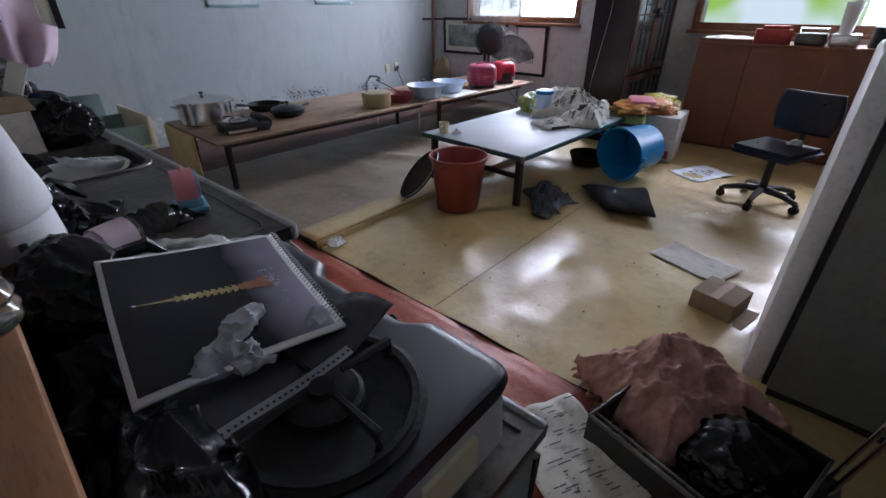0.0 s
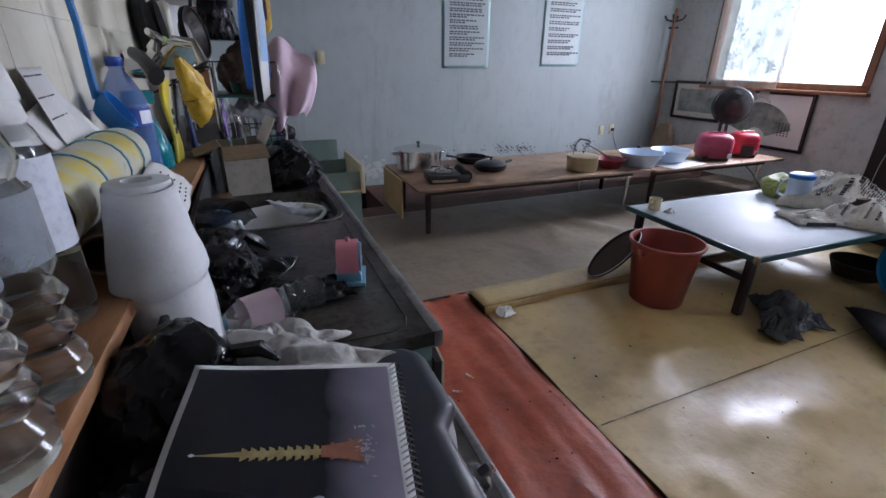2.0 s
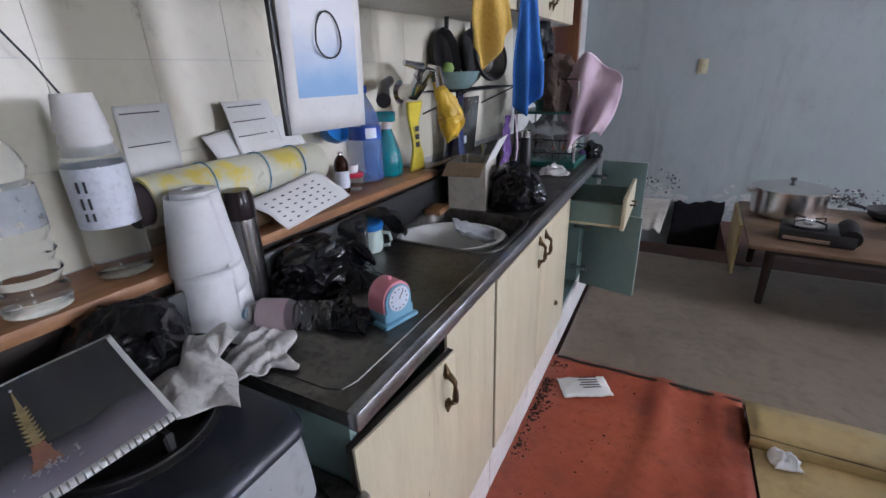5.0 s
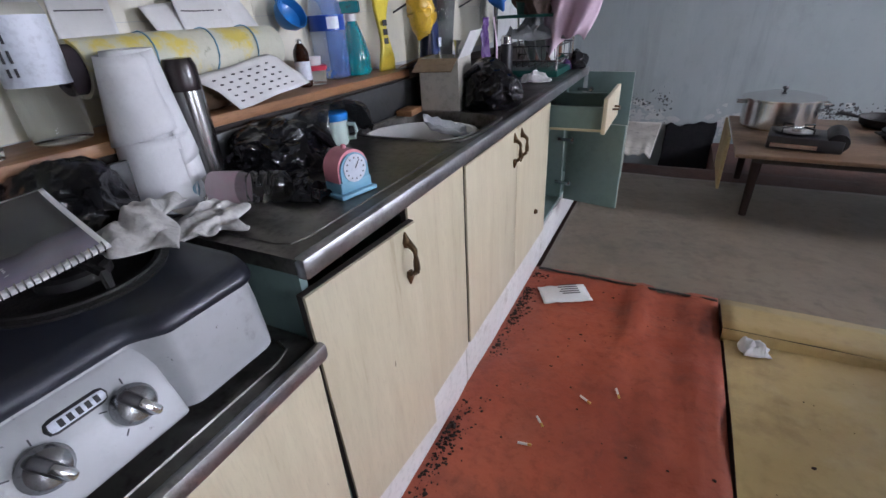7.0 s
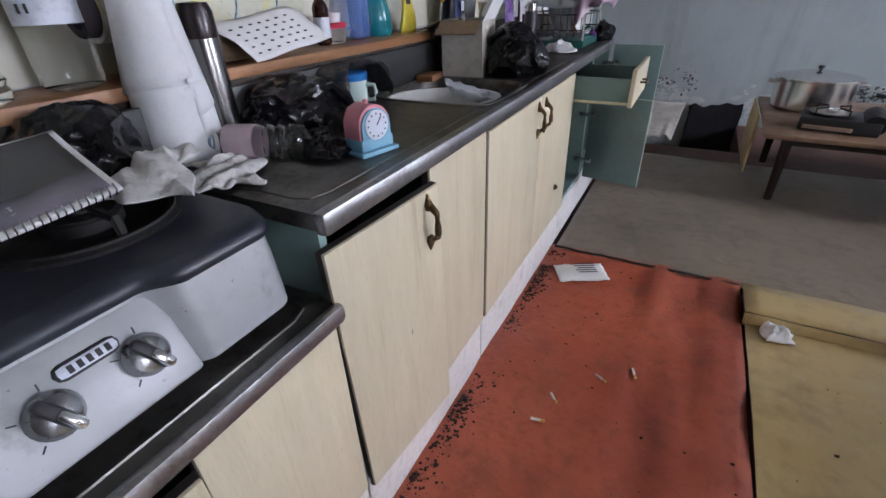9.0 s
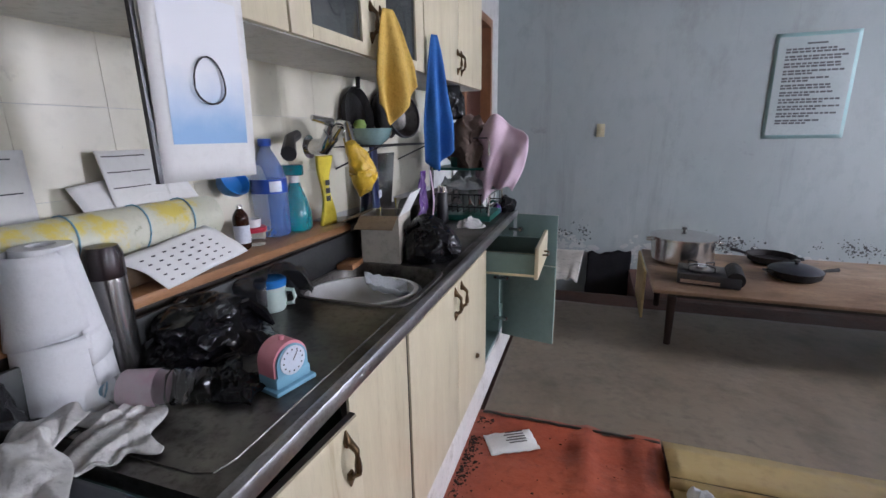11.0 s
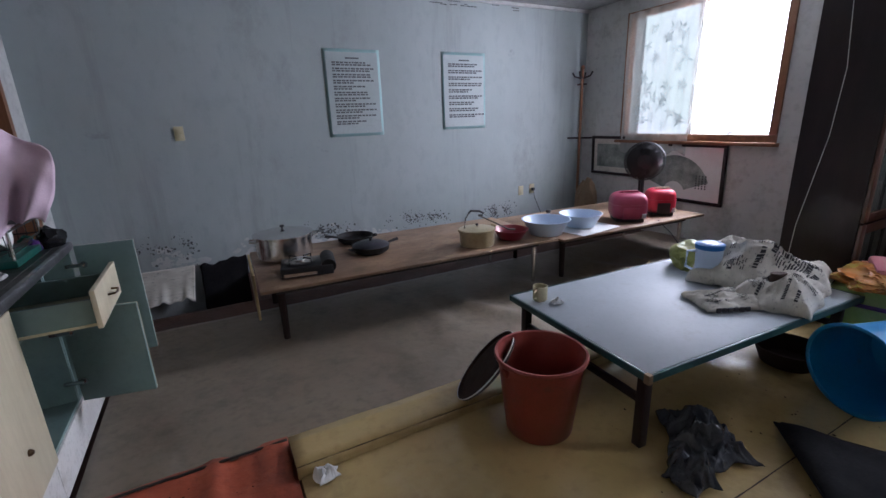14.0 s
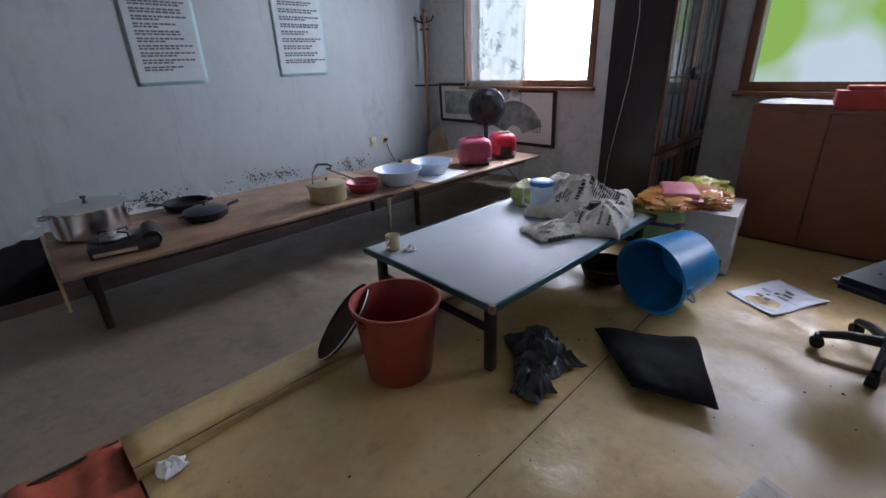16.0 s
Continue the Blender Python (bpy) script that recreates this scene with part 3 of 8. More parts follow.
sheet_floor("floor_yellow_sheet_north", 1.665, 6.2, 1.4582, 2.45, YLINO, "glossy yellow vinyl sheet, buckled and stained", 0.008, 3.2, 0.005, 60)
sheet_floor("floor_red_sheet_north", 0.6, 6.2, 4.28, 4.61, CONC, "dark reddish floor edge", 0.004, 3.0, -0.01, 30)

structure("floor_edge_strip", grid(40, 2, lambda u, v: (0.862 + u * 0.79, 2.634 + (v - 0.5) * 0.016 + 0.006 * nz(u * 12, 3, 0), 0.0185 + 0.004 * nz(u * 9, 1, 0) - 0.004 * abs(v - 0.5))), EDGEDARK, "dark frayed edge of the grey sheet", solid=0.003)
structure("floor_seam", grid(160, 2, lambda u, v: (1.68 + u * 4.5, 1.4575 + (v - 0.5) * (0.0035 + 0.003 * nz(u * 60, 1, 0)) + 0.002 * nz(u * 25, 2, 0), 0.0105)), EDGEDARK, "dark dirty seam between the yellow sheets")
sill = thing("threshold", "low yellow vinyl-covered threshold strip between the floors", "threshold", 1.655, 2.39, 0)
tagged(sill, kind="structure")


def threshold_top(u, v):
    x = u * 3.4
    return (x, v * 0.215, 0.052 - 0.006 * v + 0.004 * nz(x, v, 5, 5))


def threshold_face(u, v):
    x = u * 3.4
    return (x, -0.004 - 0.012 * (1 - v) + 0.004 * nz(x, v, 9, 6), 0.0 + v * 0.05)


part("cover", grid(60, 4, threshold_top), YLINO, sill, solid=0.004, smooth=60)
part("front_face", grid(60, 3, threshold_face), YLINO, sill, solid=0.003, smooth=60)
part("core", box(0.012, 3.4, 0.006, 0.20, 0.0, 0.043), EDGEDARK, sill)


# windows
def window(name, y0, y1, z0, z1, mullions, label):
    w = structure(name, box(6.20, 6.26, y0, y1, z0, z0 + 0.075, bevel=0.004), FRAMEWOOD, label)
    bm = bmesh.new()
    for a, b, c, d in ((y0, y0 + 0.07, z0 + 0.075, z1), (y1 - 0.07, y1, z0 + 0.075, z1), (y0 + 0.07, y1 - 0.07, z1 - 0.07, z1)):
        box_in(bm, 6.185, 6.26, a, b, c, d, bevel=0.004)
    part("window_frame", bm, FRAMEWOOD, w)
    part("window_sill", box(6.13, 6.20, y0 - 0.03, y1 + 0.03, z0 - 0.03, z0 + 0.004, bevel=0.004), FRAMEWOOD, w, "dark brown wooden sill")
    cuts = [y0 + 0.07, *mullions, y1 - 0.07]
    for m_ in mullions:
        part("mullion", box(6.215, 6.245, m_ - 0.028, m_ + 0.028, z0 + 0.075, z1 - 0.07, bevel=0.003), WHITEP, w, "white sash stile")
    for a, b in zip(cuts, cuts[1:]):
        p = part("pane", box(6.228, 6.232, a, b, z0 + 0.075, z1 - 0.07), GLASS, w, "clear glass pane", smooth=0)
        p.visible_shadow = False
    return w


w1 = window("window_1", 3.05, 4.83, 1.08, 2.52, (3.93,), "brown wooden window with bright panes")
part("sash_bar", box(6.216, 6.222, 3.470, 3.520, 1.156, 2.449, bevel=0.002), LACE, w1, "thin pale sash bar")
window("window_2", -0.75, 1.74, 1.06, 2.38, (0.42,), "brown wooden window with leaves outside")
tagged(part("backdrop_1", box(7.4, 7.42, 2.9, 6.5, 0.2, 3.9), SKYGLOW, None), "bright overcast sky outside", "backdrop", kind="structure")
tagged(part("backdrop_2", box(7.6, 7.62, -3.0, 2.6, 0.0, 3.0), LEAFGLOW, None), "pale blurred garden leaves outside", "backdrop", kind="structure")

# lace curtain
cur = thing("lace_curtain", "sheer white lace curtain over half the window", "curtain", 6.165, 4.775, 0)


def lace(u, v):
    return (0.012 * math.sin(u * 34) + 0.008 * nz(u * 4, v * 2) - 0.02, -0.92 * u * (1 - 0.05 * v), 2.5 - v * (1.55 + 0.03 * math.sin(u * 20)))


part("cloth", grid(70, 30, lace), LACE, cur, smooth=80)
bm = bmesh.new()
random.seed(5)
for k in range(44):
    u, v = random.uniform(0.08, 0.9), random.uniform(0.12, 0.80)
    c = Vector(lace(u, v)) + Vector((-0.006, 0, 0))
    a0 = random.uniform(0, 6.28)
    for j in range(5):
        a = a0 + j * 1.256
        r = random.uniform(0.045, 0.085)
        tip = c + Vector((0, math.cos(a) * r, math.sin(a) * r))
        s1 = c + Vector((0, math.cos(a + .3) * r * .6, math.sin(a + .3) * r * .6))
        s2 = c + Vector((0, math.cos(a - .3) * r * .6, math.sin(a - .3) * r * .6))
        bm.faces.new([bm.verts.new(p) for p in (c, s1, tip, s2)])
tagged(part("flower_pattern", bm, LACEPAT, cur), kind="stuff")

# mould along the foot of the grey wall
bm = bmesh.new()
random.seed(11)
for k in range(5200):
    x = random.uniform(0.6, 5.2)
    band = 0.30 + 0.10 * nz(x, 1.7, 0, 1.3) - 0.02 * (x - 1.5)
    if nz(x, 4.2, 0, 2.2) < random.uniform(-0.15, 0.45):
        continue
    z = band + random.gauss(0, 0.040) - (random.uniform(0, 0.16) if random.random() < 0.25 else 0)
    if nz(x, z, 8.0, 9.0) < random.uniform(-0.3, 0.2):
        continue
    r = abs(random.gauss(0.0, 0.0055)) + 0.0015
    n = 6
    ring = [bm.verts.new((x + r * random.uniform(.5, 1.3) * math.cos(i * 6.283 / n), 5.4825, z + r * random.uniform(.5, 1.2) * math.sin(i * 6.283 / n))) for i in range(n)]
    bm.faces.new(ring)
tagged(part("mould_spots", bm, MOULD, None), "black mould spots along the wall's foot", "mould", kind="stuff")
# short dark dashes that stand for cobweb marks along the cornice
for k in range(16):
    x, ln = random.uniform(1.2, 5.6), random.uniform(0.04, 0.22)
    lift = thing("torn_wallpaper", "thin dark dash for the cobweb marks under the cornice", "wallpaper", x, 5.4815, random.uniform(2.60, 2.645), 0, "lifted wallpaper slivers", ry=random.uniform(-3, 3))
    part("sliver", grid(10, 2, lambda u, v: ((u - .5) * ln, -0.004 * v * (0.5 + nz(u, k, 0, 4)), (v - .5) * (0.006 + 0.010 * abs(nz(u, k, 1, 5))))), MOULD, lift, smooth=0)
bm = bmesh.new()
for k in range(420):
    x = random.uniform(0.6, 3.4)
    z = 0.16 - 0.02 * (x - 1.5) + random.gauss(0, 0.07)
    if nz(x, z, 3.0, 3.0) < random.uniform(-0.2, 0.3):
        continue
    n, r = 9, random.uniform(0.01, 0.05)
    y = 5.4838 + 0.000002 * k
    bm.faces.new([bm.verts.new((x + r * random.uniform(.4, 1.3) * math.cos(i * 6.283 / n), y, z + 0.7 * r * random.uniform(.4, 1.3) * math.sin(i * 6.283 / n))) for i in range(n)])
tagged(part("peeled_patches", bm, PEELED, None, smooth=0), "pale bare patches where the wallpaper has peeled", "peeling paint", kind="stuff")

# ---- kitchen: cabinets ----


def pull(parent, y, z, x, length=0.10):
    """An upright antique pull with a waisted grip."""
    bm = bmesh.new()
    n = 16
    pts = [(x + 0.005 + 0.019 * min(1.0, 5 * min(k / n, 1 - k / n)), y, z + length * (0.08 + 0.84 * k / n)) for k in range(n + 1)]
    rad = [0.0042 + 0.0035 * abs(math.sin(math.pi * 1.5 * k / n)) for k in range(n + 1)]
    tube_in(bm, pts, rad, 8)
    for zz, q in ((z + 0.004, -1), (z + length - 0.004, 1)):
        tube_in(bm, [(x + 0.002, y, zz - q * 0.016), (x + 0.004, y, zz - q * 0.004), (x + 0.003, y, zz + q * 0.006), (x + 0.002, y, zz + q * 0.018)], [0.007, 0.010, 0.006, 0.002], 10)
    return part("handle", bm, BRASS, parent, "dark antique brass pull")


def leaf(parent, y0, y1, z0, z1, x, m=None, handle_y=None, hz=None, thick=0.018, name="door"):
    d = part(name, box(x, x + thick, y0, y1, z0, z1, bevel=0.0025), CREAMDOOR, parent)
    part("edge_band", box(x - 0.0015, x + 0.012, y0 - 0.0012, y1 + 0.0012, z0 - 0.0012, z1 + 0.0012), EDGEDARK, d)
    if handle_y is not None:
        pull(d, handle_y, hz, x + thick)
    if m is not None:
        d.matrix_basis = m
    return d


def hinge_at(x, y, z, rx=0, rz=0):
    """Turns a leaf about an upright line."""
    return Matrix.Translation((x, y, z)) @ pose(0, 0, 0, rx, 0, rz) @ Matrix.Translation((-x, -y, -z))


def carcass(c, y0, y1, z0, z1, x0, x1):
    t = 0.016
    for a in ((x0, x1, y0, y0 + t, z0, z1), (x0, x1, y1 - t, y1, z0, z1)):
        part("side_panel", box(*a), GREENCARC, c)
    part("base_panel", box(x0, x1, y0 + t, y1 - t, z0, z0 + t), GREENCARC, c)
    part("back_panel", box(x0, x0 + 0.006, y0 + t, y1 - t, z0 + t, z1), GREENCARC, c)
    part("top_rail", box(x1 - 0.05, x1, y0 + t, y1 - t, z1 - t, z1), GREENCARC, c)


# stove cupboard
c = thing("base_cabinet", "low cream-doored stove cabinet with a steel top", "cabinet", group="kitchen base cabinets")
carcass(c, 0.475, 1.128, 0.19, 0.672, 0.36, 0.83)
part("kick_board", box(0.40, 0.835, 0.475, 1.13, 0.003, 0.188, bevel=0.003), WHITEP, c, "dirty white kick board")
leaf(c, 0.845, 1.118, 0.195, 0.655, 0.833)
leaf(c, 0.478, 0.842, 0.175, 0.640, 0.836, hinge_at(0.836, 0.48, 0.4, 1.2, -4), 0.812, 0.515)
top = part("steel_top", box(0.36, 0.852, 0.472, 1.131, 0.674, 0.700, bevel=0.002), STEEL, c, "greasy dark steel top")
part("steel_rim", box(0.846, 0.868, 0.4715, 1.1315, 0.668, 0.7035, bevel=0.009), RIM, top, "rounded bright steel front edge")

part("pressed_ridge", tube([(0.822, 0.50, 0.7005), (0.822, 1.06, 0.7005), (0.812, 1.09, 0.7005), (0.785, 1.10, 0.7005), (0.50, 1.10, 0.7005)], 0.003, 6), STEEL, top)

# two-door unit with an askew door
c = thing("base_cabinet", "cream laminate sink cabinet with one door hanging askew", "cabinet", group="kitchen base cabinets")
carcass(c, 1.137, 1.762, 0.19, 0.826, 0.36, 0.83)
part("kick_board", box(0.40, 0.838, 1.132, 1.764, 0.003, 0.188, bevel=0.003), WHITEP, c, "dirty white kick board")
leaf(c, 1.14, 1.452, 0.165, 0.795, 0.834, hinge_at(0.834, 1.14, 0.2, 1.6, -6), 1.41, 0.675)
leaf(c, 1.455, 1.757, 0.195, 0.822, 0.833)

c = thing("base_cabinet", "cream laminate sink cabinet with two shut doors", "cabinet", group="kitchen base cabinets")
carcass(c, 1.768, 2.722, 0.19, 0.826, 0.36, 0.83)
part("kick_board", box(0.40, 0.838, 1.768, 2.724, 0.003, 0.188, bevel=0.003), WHITEP, c, "dirty white kick board")
leaf(c, 1.775, 2.243, 0.195, 0.815, 0.833, None, 2.205, 0.69)
d = leaf(c, 2.247, 2.718, 0.195, 0.815, 0.833, None, 2.285, 0.69)
part("child_lock", lathe([(0, 0), (0.012, 0), (0.012, 0.006), (0.006, 0.014), (0, 0.015)], 12, pose(0.851, 2.53, 0.37, 0, 90, 0)), BRASS, d, "small dull metal catch")

c = thing("base_cabinet", "sage green base cabinet with doors and drawer open", "cabinet", group="kitchen base cabinets")
carcass(c, 2.728, 3.165, 0.19, 0.826, 0.36, 0.83)
part("kick_board", box(0.40, 0.838, 2.728, 3.618, 0.003, 0.188, bevel=0.003), WHITEP, c, "dirty white kick board")
part("shelf_panel", box(0.37, 0.82, 2.745, 3.15, 0.655, 0.67), GREENCARC, c)
dr = part("drawer", box(0.56, 1.072, 2.752, 2.766, 0.700, 0.795), GREENCARC, c, "open drawer")
bm = bmesh.new()
box_in(bm, 0.56, 1.072, 3.115, 3.129, 0.700, 0.795)
box_in(bm, 0.56, 0.574, 2.766, 3.115, 0.700, 0.795)
part("drawer_side", bm, GREENCARC, dr)
part("drawer_bottom", box(0.55, 1.072, 2.748, 3.133, 0.690, 0.700), IVORY, dr, "pale drawer bottom")
part("drawer_lining", box(0.575, 1.07, 2.767, 3.114, 0.7005, 0.706), GREENIN, dr)
part("drawer_front", box(1.073, 1.091, 2.725, 3.155, 0.685, 0.835, bevel=0.003), CREAMDOOR, dr)
bm = bmesh.new()
tube_in(bm, [(1.091, 2.90, 0.76), (1.115, 2.905, 0.76), (1.118, 2.94, 0.755), (1.115, 2.975, 0.76), (1.091, 2.98, 0.76)], 0.0045, 8)
part("drawer_handle", bm, BRASS, dr, "dark bow handle")


def green_door(x0, x1, z0, z1, m):
    d = part("door", box(x0, x1, -0.016, 0.0, z0, z1, bevel=0.002), GREENCARC, c, "open door, sage green inside")
    part("door_face", box(x0, x1, 0.0005, 0.004, z0, z1), CREAMDOOR, d)
    for zz in (z0 + 0.10, z1 - 0.10):
        bm = bmesh.new()
        lathe_in(bm, [(0, 0), (0.017, 0), (0.017, 0.004), (0, 0.005)], 12, pose(x0 + 0.025, -0.016, zz, 90, 0, 0))
        box_in(bm, x0 - 0.05, x0 + 0.03, -0.032, -0.019, zz - 0.009, zz + 0.009, bevel=0.002)
        part("hinge", bm, CHROME, d, "chrome cup hinge")
    d.matrix_basis = m
    return d


green_door(0.02, 0.32, 0.20, 0.645, pose(0.835, 3.165, 0, 0, 0, -12))
green_door(0.02, 0.28, 0.20, 0.835, pose(0.835, 3.625, 0, 0, 0, -4))
c2 = thing("base_cabinet", "sage green end cabinet standing open", "cabinet", group="kitchen base cabinets")
carcass(c2, 3.170, 3.618, 0.192, 0.826, 0.36, 0.83)

# worktop with a sunken basin
wt = thing("sink_worktop", "dark stained steel sink worktop with a basin", "worktop")
bm = bmesh.new()
for a in ((0.40, 0.838, 1.133, 1.845), (0.40, 0.838, 2.225, 3.62), (0.40, 0.425, 1.845, 2.225), (0.80, 0.838, 1.845, 2.225)):
    box_in(bm, a[0], a[1], a[2], a[3], 0.828, 0.858)
part("steel_top", bm, STEEL, wt)
part("front_rim", box(0.828, 0.8545, 1.1315, 3.621, 0.820, 0.8615, bevel=0.009), RIM, wt, "rounded bright steel front edge")
part("upstand", box(0.402, 0.414, 1.133, 3.62, 0.859, 0.975, bevel=0.003), DRIFT, wt, "dark steel upstand")


def basin_ring(k, z):
    cx, cy, a, b = 0.613, 2.035, 0.196 * k, 0.196 * k
    out = []
    for i in range(40):
        t = 2 * math.pi * i / 40
        cs, sn = math.cos(t), math.sin(t)
        out.append((cx + a * math.copysign(abs(cs) ** 0.4, cs), cy + b * math.copysign(abs(sn) ** 0.4, sn), z))
    return out


bm = bmesh.new()
rings = [[bm.verts.new(p) for p in basin_ring(k, z)] for k, z in ((1.06, 0.859), (1.05, 0.863), (0.98, 0.862), (0.95, 0.85), (0.92, 0.72), (0.85, 0.69), (0.2, 0.685))]
for a, b in zip(rings, rings[1:]):
    for i in range(40):
        bm.faces.new((a[i], a[(i + 1) % 40], b[(i + 1) % 40], b[i]))
bm.faces.new(rings[-1])
part("basin", bm, STEEL, wt, "deep steel basin")

part("pressed_ridge", tube([(0.46, 1.165, 0.8585), (0.76, 1.165, 0.8585), (0.790, 1.175, 0.8585), (0.800, 1.205, 0.8585), (0.800, 1.80, 0.8585)], 0.0022, 6), STEEL, wt)
part("pressed_ridge", tube([(0.800, 2.27, 0.8585), (0.800, 3.55, 0.8585), (0.790, 3.58, 0.8585), (0.46, 3.59, 0.8585)], 0.0022, 6), STEEL, wt)

# long plank shelf behind the worktop
pk = thing("plank_shelf", "orange-brown wooden plank along the kitchen wall", "shelf")
part("board", box(0.002, 0.188, -0.95, 0.97, 0.982, 1.008, bevel=0.004, m=WM), PLANK, pk)

# upper cabinets
SAG = Matrix.Translation((0, 3.7, 1.61)) @ pose(0, 0, 0, 0.95, 0, 0) @ Matrix.Translation((0, -3.7, -1.61))


def upper(y0, y1, label, doors):
    c = thing("wall_cabinet", label, "cabinet", group="kitchen wall cabinets")
    c.matrix_basis = SAG
    xb = west(y0) + 0.02
    for a in ((xb, 0.57, y0, y0 + 0.016, 1.61, 2.32), (xb, 0.57, y1 - 0.016, y1, 1.61, 2.32), (xb, 0.57, y0 + 0.016, y1 - 0.016, 1.61, 1.628), (xb, 0.57, y0 + 0.016, y1 - 0.016, 2.30, 2.32), (xb, xb + 0.008, y0 + 0.016, y1 - 0.016, 1.628, 2.30), (xb, 0.55, y0 + 0.016, y1 - 0.016, 1.95, 1.965)):
        part("body_panel", box(*a), WHITEP, c)
    for a, b, glazed, hy in doors:
        if glazed:
            d = part("door", box(0.572, 0.590, a, a + 0.09, 1.612, 2.318, bevel=0.002), CREAMDOOR, c)
            bm = bmesh.new()
            box_in(bm, 0.572, 0.590, b - 0.09, b, 1.612, 2.318, bevel=0.002)
            box_in(bm, 0.572, 0.590, a + 0.09, b - 0.09, 1.612, 1.648)
            box_in(bm, 0.572, 0.590, a + 0.09, b - 0.09, 2.26, 2.318)
            part("door_frame", bm, CREAMDOOR, d)
            part("pane", box(0.578, 0.582, a + 0.09, b - 0.09, 1.648, 2.26), CABGLASS, d, "dark patterned glass pane")
            bm = bmesh.new()
            cy = (a + b) / 2
            for s in range(3):
                for k in range(10):
                    t0, t1 = k / 10 * 6.283, (k + 1) / 10 * 6.283
                    zc = 1.76 + 0.16 * s
                    tube_in(bm, [(0.584, cy + .05 * math.cos(t0), zc + .065 * math.sin(t0)), (0.584, cy + .05 * math.cos(t1), zc + .065 * math.sin(t1))], 0.0014, 4)
            for yy in (a + 0.105, b - 0.105):
                tube_in(bm, [(0.584, yy, 1.66), (0.584, yy, 2.25)], 0.0014, 4)
            tagged(part("glass_pattern", bm, FADEDINK, d, "etched scroll pattern"), kind="stuff")
        else:
            d = part("door", box(0.572, 0.590, a, b, 1.612, 2.318, bevel=0.002), CREAMDOOR, c)
        if hy is not None:
            pull(d, hy, 1.665, 0.590, 0.10)
    return c


upper(0.86, 1.738, "cream laminate wall cabinet with plain doors", [(0.863, 1.297, False, 1.26), (1.301, 1.735, False, None)])
upper(1.742, 2.656, "cream wall cabinet with etched glass doors", [(1.745, 2.197, True, 2.165), (2.201, 2.653, True, 2.235)])
upper(2.660, 3.695, "cream laminate wall cabinet with plain doors", [(2.663, 3.176, False, None), (3.180, 3.692, False, None)])
d = [o for o in bpy.data.objects if o.name.startswith("wall_cabinet")][-1]
d_ = [k for k in d.children if k.name.startswith("door")]
pull(d_[0], 3.145, 1.665, 0.590, 0.10)
pull(d_[1], 3.215, 1.665, 0.590, 0.10)

# ---- kitchen: the gas stove ----
ST = thing("gas_stove", "two-burner gas stove with black top and grey front", "stove", 0, 0, 0.700)


def front_x(y):
    """Front edge of the stove's top: the middle is set back."""
    t = min(1.0, max(0.0, (abs(y - 0.80) - 0.10) / 0.05))
    t = t * t * (3 - 2 * t)
    return 0.758 + 0.030 * t


ys = [0.50 + 0.60 * i / 120 for i in range(121)]


def slab(profile, xb=0.345, inset=0.0, corner=0.035):
    """A slab along y whose front follows front_x; profile gives (dx, z) up the front."""
    bm = bmesh.new()
    rows = []
    for y in ys:
        yy = 0.80 + (y - 0.80) * (1 - inset)
        k = max(0.0, abs(y - 0.80) - 0.30 + corner) / corner
        fx = front_x(y) - corner * (1 - math.sqrt(max(0.0, 1 - k * k)))
        pts = [(xb, profile[0][1])] + [(fx + dx, z) for dx, z in profile] + [(xb, profile[-1][1])]
        rows.append([bm.verts.new((px, yy, pz)) for px, pz in pts])
    n = len(rows[0])
    for a, b in zip(rows, rows[1:]):
        for k in range(n):
            bm.faces.new((a[k], a[(k + 1) % n], b[(k + 1) % n], b[k]))
    bm.faces.new(rows[0]), bm.faces.new(rows[-1])
    return bm


part("feet", box(0.36, 0.74, 0.53, 1.07, 0.0, 0.022), RUBBER, ST)
part("body", slab([(0.012, 0.020), (0.010, 0.05), (0.004, 0.10), (-0.004, 0.139)], inset=0.02), STOVEGREY, ST, smooth=50)
part("top_plate", slab([(-0.012, 0.137), (0.0, 0.139), (0.003, 0.145), (0.002, 0.152), (-0.004, 0.160), (-0.014, 0.166), (-0.026, 0.168)]), BLACKGL, ST, "black enamelled top, greasy", smooth=50)
part("control_panel", box(-0.062, 0.058, -0.125, 0.105, -0.012, 0.006, bevel=0.006, m=pose(0.780, 0.815, 0.078, 0, 62, 0)), STOVEGREY, ST, "speckled grey control panel")
for ky in (0.872, 0.775):
    K = pose(0.788, ky, 0.080, 0, 62, 0)
    kb = part("knob", lathe([(0, 0), (0.026, 0), (0.026, 0.006), (0.021, 0.016), (0.010, 0.021), (0, 0.022)], 24, K), KNOB, ST, "round silver knob")
    part("grip", box(-0.025, 0.025, -0.0075, 0.0075, 0.010, 0.030, bevel=0.006, m=K @ pose(0, 0, 0, 0, 0, 25)), DARKPLASTIC, kb, "dark grip bar")
    part("pointer", box(-0.004, 0.027, -0.0065, 0.0065, 0.014, 0.034, bevel=0.006, m=K @ pose(0, 0, 0, 0, 0, 25)), CHROME, kb, "bright oval grip end")
    bm = bmesh.new()
    for k in range(3):
        a = radians(-185 + k * 70)
        box_in(bm, 0.029, 0.037, -0.0008, 0.0008, 0.0058, 0.0068, m=K @ pose(0, 0, 0, 0, 0, math.degrees(a)))
    part("dial_marks", bm, INK, kb)
bd = pose(0.773, 0.826, 0.108, 0, 62, 0)
bg = part("badge", box(-0.0105, 0.0105, -0.034, 0.034, -0.012, 0.0068, bevel=0.0095, m=bd), INK, ST, "oval badge")
